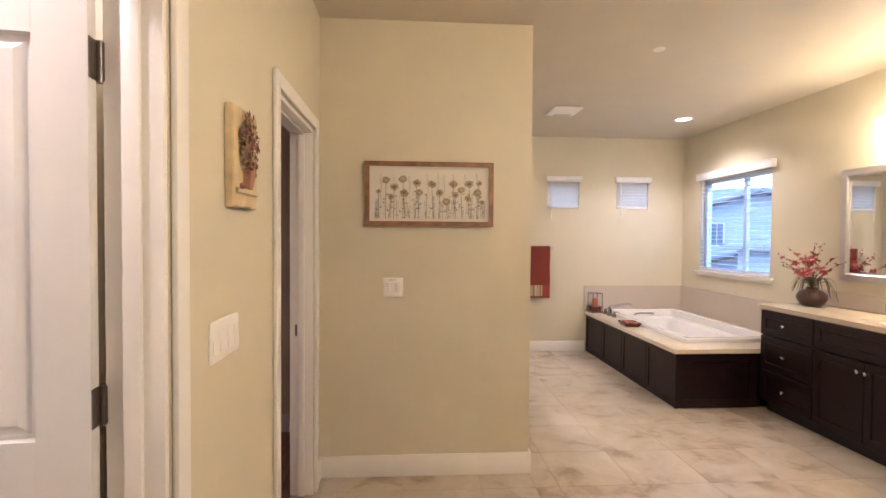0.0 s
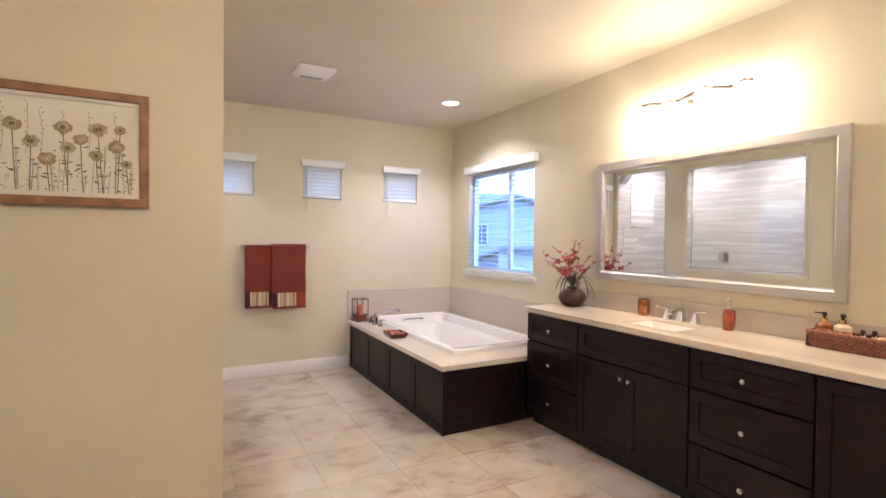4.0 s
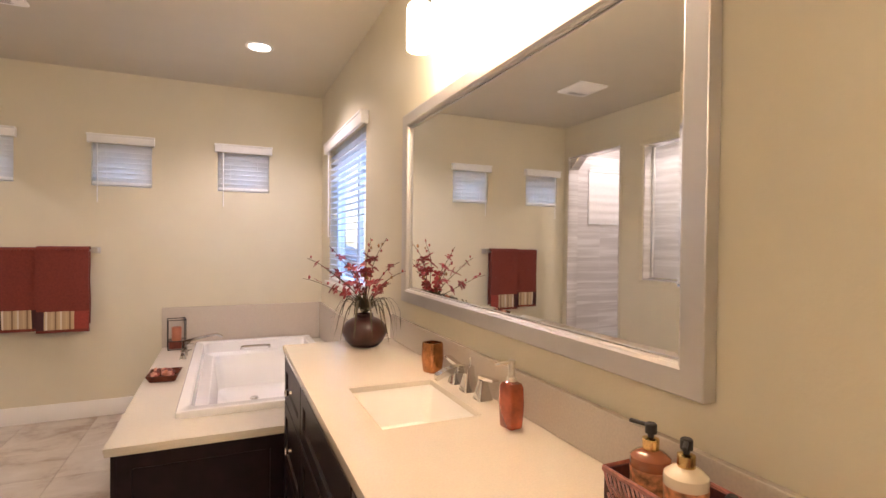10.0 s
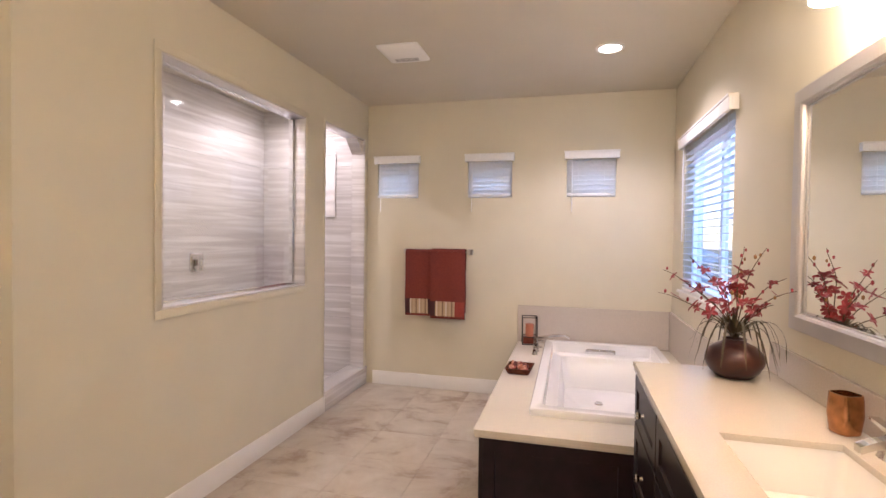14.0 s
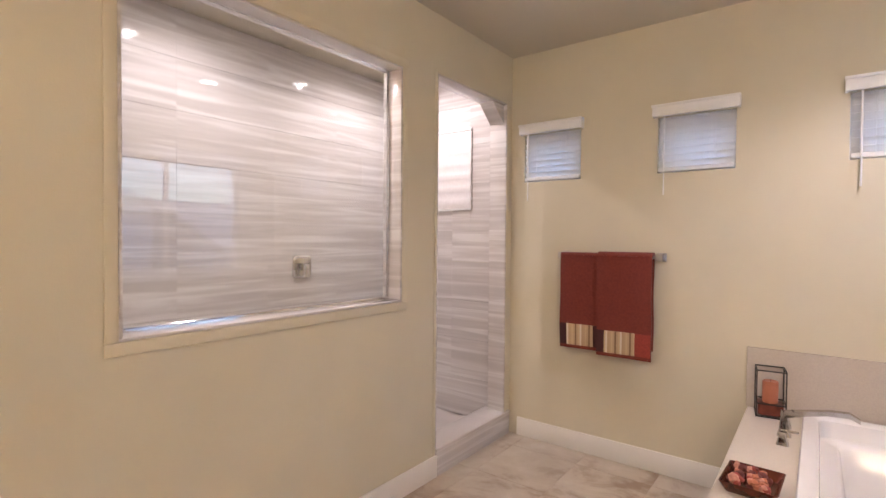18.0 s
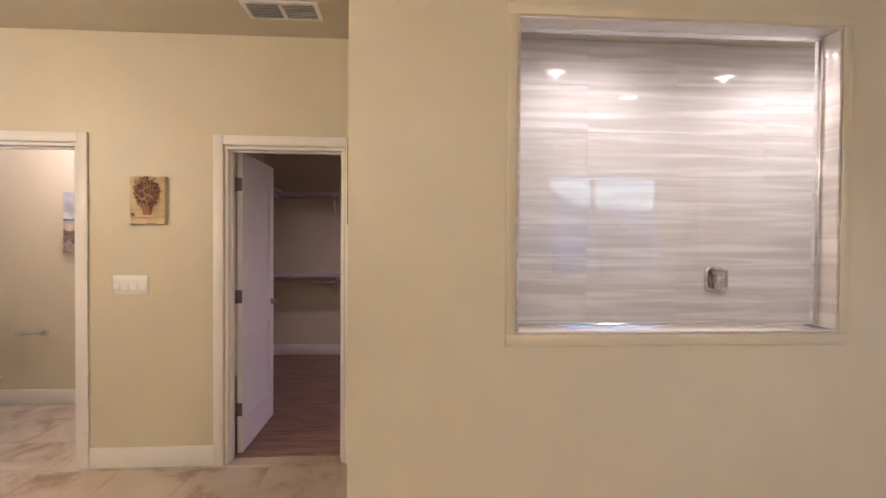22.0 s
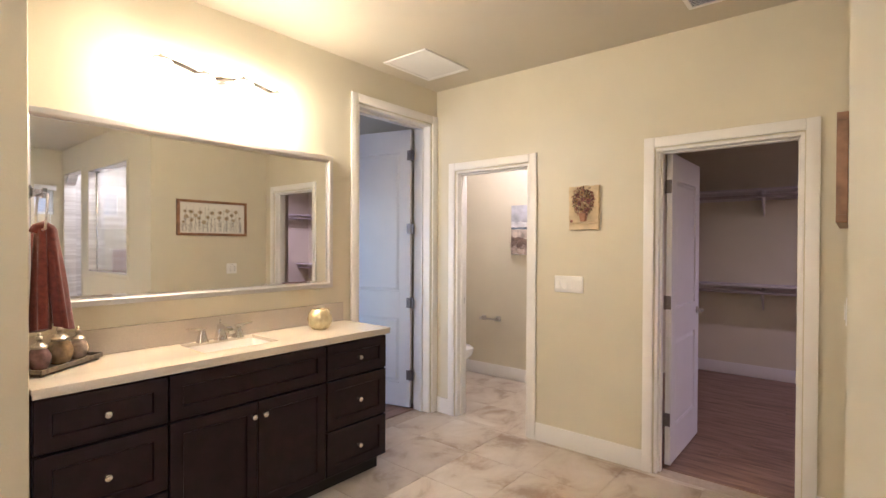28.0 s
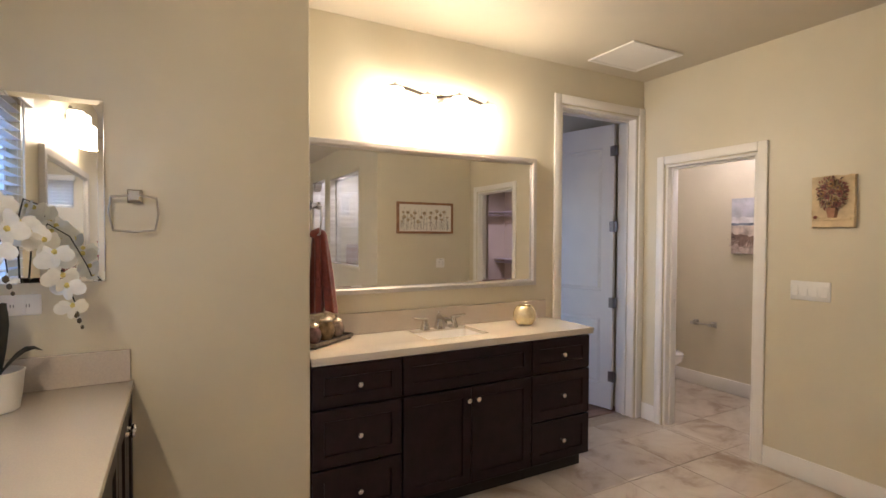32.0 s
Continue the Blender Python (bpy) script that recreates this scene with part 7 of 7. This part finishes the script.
def house(name, m, w, d, eave, ridge, wins, label, skin=None):
    """Gabled house: front face at x = 0 looking to -x, y 0..w, ridge along x."""
    root = thing(name, label, "house", m)
    zb = -3.2
    part("wall", loft([[(x, 0, zb), (x, w, zb), (x, w, eave), (x, w / 2, ridge), (x, 0, eave)] for x in (0, d)]), skin or M_STUCCO, root)
    t = 0.16
    k = (ridge - eave) / (w / 2)
    for s in (0, 1):
        y0, y1 = (-0.5, w / 2) if s == 0 else (w + 0.5, w / 2)
        z0 = eave - 0.5 * k
        part("roof", loft([[(x, y0, z0 + 0.01), (x, y1, ridge + 0.01), (x, y1, ridge + t), (x, y0, z0 + t)] for x in (-0.45, d + 0.4)]), M_ROOF2 if skin else M_ROOF, root, "grey shingle roof slope")
        part("fascia", loft([[(x, y0, z0 - 0.10), (x, y1, ridge - 0.10), (x, y1, ridge + 0.005), (x, y0, z0 + 0.005)] for x in (-0.47, -0.41)]), M_FASCIA, root)
    for y, z, ww, hh in wins:
        wn_ = part("window", boxes((-0.04, 0.02, y - 0.08, y + ww + 0.08, z - 0.08, z + hh + 0.08)), M_FASCIA, root)
        part("pane", boxes((-0.055, -0.041, y, y + ww / 2 - 0.03, z, z + hh), (-0.055, -0.041, y + ww / 2 + 0.03, y + ww, z, z + hh)), M_PANE, wn_)
    return root


h1 = house("neighbour_house", pose(9.2, 0.35, 0), 5.6, 9, 1.95, 3.08, [(3.58, 0.62, 0.26, 0.70)], "sided two-storey house next door, dusk light put into its blue colour, with a grey gable roof")
for k in range(13):
    z = -0.72 + 0.205 * k
    part("siding_board", loft([[(-0.022, y, z), (-0.001, y, z), (-0.001, y, z + 0.203), (-0.006, y, z + 0.203)] for y in (0.0, 3.49)]), M_STUCCO, h1)
    part("siding_board", loft([[(-0.022, y, z), (-0.001, y, z), (-0.001, y, z + 0.203), (-0.006, y, z + 0.203)] for y in (3.93, 5.6)]), M_STUCCO, h1)
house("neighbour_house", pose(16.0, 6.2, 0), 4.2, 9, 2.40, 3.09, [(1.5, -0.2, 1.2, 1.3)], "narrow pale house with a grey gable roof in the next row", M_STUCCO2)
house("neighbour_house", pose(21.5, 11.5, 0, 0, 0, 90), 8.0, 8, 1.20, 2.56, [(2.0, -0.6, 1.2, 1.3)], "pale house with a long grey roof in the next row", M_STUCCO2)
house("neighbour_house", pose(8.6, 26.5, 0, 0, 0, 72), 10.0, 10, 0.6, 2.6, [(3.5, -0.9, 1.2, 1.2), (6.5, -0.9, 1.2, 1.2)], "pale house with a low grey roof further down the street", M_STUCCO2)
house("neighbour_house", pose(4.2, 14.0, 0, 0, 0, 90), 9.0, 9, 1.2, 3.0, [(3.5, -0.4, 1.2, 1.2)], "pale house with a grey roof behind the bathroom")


def winged_house(m, label):
    """Two-storey house with a hipped main roof, a gabled front wing and a gabled porch: u to the right, front towards -v, z up."""
    root = thing("neighbour_house", label, "house", m)
    zb = -3.2
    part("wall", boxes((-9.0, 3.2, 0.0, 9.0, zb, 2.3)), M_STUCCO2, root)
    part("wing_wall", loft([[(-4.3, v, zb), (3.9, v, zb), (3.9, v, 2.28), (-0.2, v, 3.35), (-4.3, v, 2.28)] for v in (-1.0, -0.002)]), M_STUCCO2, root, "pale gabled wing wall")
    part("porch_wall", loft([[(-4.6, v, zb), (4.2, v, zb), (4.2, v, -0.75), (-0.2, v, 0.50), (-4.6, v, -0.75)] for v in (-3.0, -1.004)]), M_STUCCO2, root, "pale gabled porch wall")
    t = 0.14
    slopes = [[(-9.5, -0.5, 2.12), (3.7, -0.5, 2.12), (0.0, 4.5, 3.96), (-9.5, 4.5, 3.96)], [(-9.5, 9.5, 2.12), (3.7, 9.5, 2.12), (0.0, 4.5, 3.96), (-9.5, 4.5, 3.96)], [(3.7, -0.5, 2.12), (3.7, 9.5, 2.12), (0.0, 4.5, 3.96), (0.0, 4.5, 3.96)]]
    for q in slopes[:2]:
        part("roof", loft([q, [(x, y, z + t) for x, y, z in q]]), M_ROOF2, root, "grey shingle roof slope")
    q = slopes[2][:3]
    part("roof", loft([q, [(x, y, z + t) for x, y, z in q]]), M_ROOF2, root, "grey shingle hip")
    for half, peak, eave, v0, v1 in ((4.5, 3.40, 2.15, -1.45, 3.0), (4.8, 0.56, -0.85, -3.45, -1.01)):
        for s_ in (-1, 1):
            part("wing_roof", loft([[(-0.2 + s_ * half, v, eave), (-0.2, v, peak), (-0.2, v, peak + t), (-0.2 + s_ * half, v, eave + t)] for v in (v0, v1)]), M_ROOF2, root, "grey shingle gable slope")
            part("fascia", loft([[(-0.2 + s_ * half, v, eave - 0.16), (-0.2, v, peak - 0.16), (-0.2, v, peak - 0.002), (-0.2 + s_ * half, v, eave - 0.002)] for v in (v0 - 0.02, v0 + 0.04)]), M_FASCIA, root, "dark slate fascia")
    for u, z, ww, hh, v in ((-2.35, 0.70, 0.55, 1.1, -1.0), (0.95, 0.70, 0.55, 1.1, -1.0), (-1.9, -1.75, 0.9, 0.5, -3.0), (0.6, -2.2, 1.4, 1.0, -3.0)):
        wn_ = part("window", boxes((u - 0.08, u + ww + 0.08, v - 0.05, v + 0.02, z - 0.08, z + hh + 0.08)), M_VINYL, root, "white window surround")
        part("pane", boxes((u, u + ww / 2 - 0.02, v - 0.065, v - 0.051, z, z + hh), (u + ww / 2 + 0.02, u + ww, v - 0.065, v - 0.051, z, z + hh)), M_PANE2, wn_)
    return root


M_PANE2 = mat("blue_grey_pane", (0.12, 0.18, 0.28), 0.15, var=0.1)
winged_house(pose(18.6, 24.8, 0.45, 0, 0, -37.5), "pale two-storey house with grey gabled roofs beyond the window")

# ---- floor pieces ----
PITCH = 0.4590
tile_mesh = finish("floor_tile", boxes((0.0013, PITCH - 0.0013, 0.0013, PITCH - 0.0013, -0.0045, 0.0), bevel=0.001), M_FLOOR)


def lay_tiles(parent, x0, x1, y0, y1):
    i0, i1 = math.floor((x0 - 0.298) / PITCH), math.ceil((x1 - 0.298) / PITCH)
    j0, j1 = math.floor((y0 - 1.500) / PITCH), math.ceil((y1 - 1.500) / PITCH)
    for i in range(i0, i1):
        for j in range(j0, j1):
            px, py = 0.298 + i * PITCH, 1.500 + j * PITCH
            qx0, qx1, qy0, qy1 = max(px, x0), min(px + PITCH, x1), max(py, y0), min(py + PITCH, y1)
            if qx1 - qx0 < 0.01 or qy1 - qy0 < 0.01:
                continue
            if qx1 - qx0 > PITCH - 0.001 and qy1 - qy0 > PITCH - 0.001:
                ob = new("tile", tile_mesh)
                ob.location = (px, py, 0)
                ob.parent = parent
            else:
                bm = boxes((0.0013, qx1 - qx0 - 0.0013, 0.0013, qy1 - qy0 - 0.0013, -0.0045, 0.0), bevel=0.001)
                ob = part("tile", bm, M_FLOOR, parent)
                ob.location = (qx0, qy0, 0)


lay_tiles(floor, -0.202, XS, YS - 0.02, YH)
lay_tiles(floor, XS, XE, YS, YN)
lay_tiles(floor, -1.47, -0.202, -0.33, 1.80)


def lay_planks(parent, x0, x1, y0, y1, w, length, along):
    rnd = random.Random(5)
    n = int(math.ceil(((y1 - y0) if along == "x" else (x1 - x0)) / w))
    for r in range(n):
        a, end = (x0, x1) if along == "x" else (y0, y1)
        a -= rnd.random() * length
        while a < end:
            b0, b1 = max(a, x0 if along == "x" else y0), min(a + length, end)
            a += length
            if b1 - b0 < 0.03:
                continue
            c0 = (y0 if along == "x" else x0) + r * w
            c1 = min(c0 + w, y1 if along == "x" else x1)
            if c1 - c0 < 0.02:
                continue
            L, W = b1 - b0, c1 - c0
            bm = boxes((0.0008, L - 0.0008, 0.0008, W - 0.0008, -0.007, 0.0), bevel=0.001)
            ob = part("plank", bm, M_PLANK, parent)
            if along == "x":
                ob.location = (b0, c0, 0)
            else:
                ob.matrix_local = pose(c1, b0, 0, 0, 0, 90)


lay_planks(floor_closet, -3.27, -0.325, 1.925, 7.04, 0.18, 1.22, "y")
lay_planks(floor_bedroom, -0.84, 2.59, -4.04, YS - 0.175, 0.18, 1.22, "x")
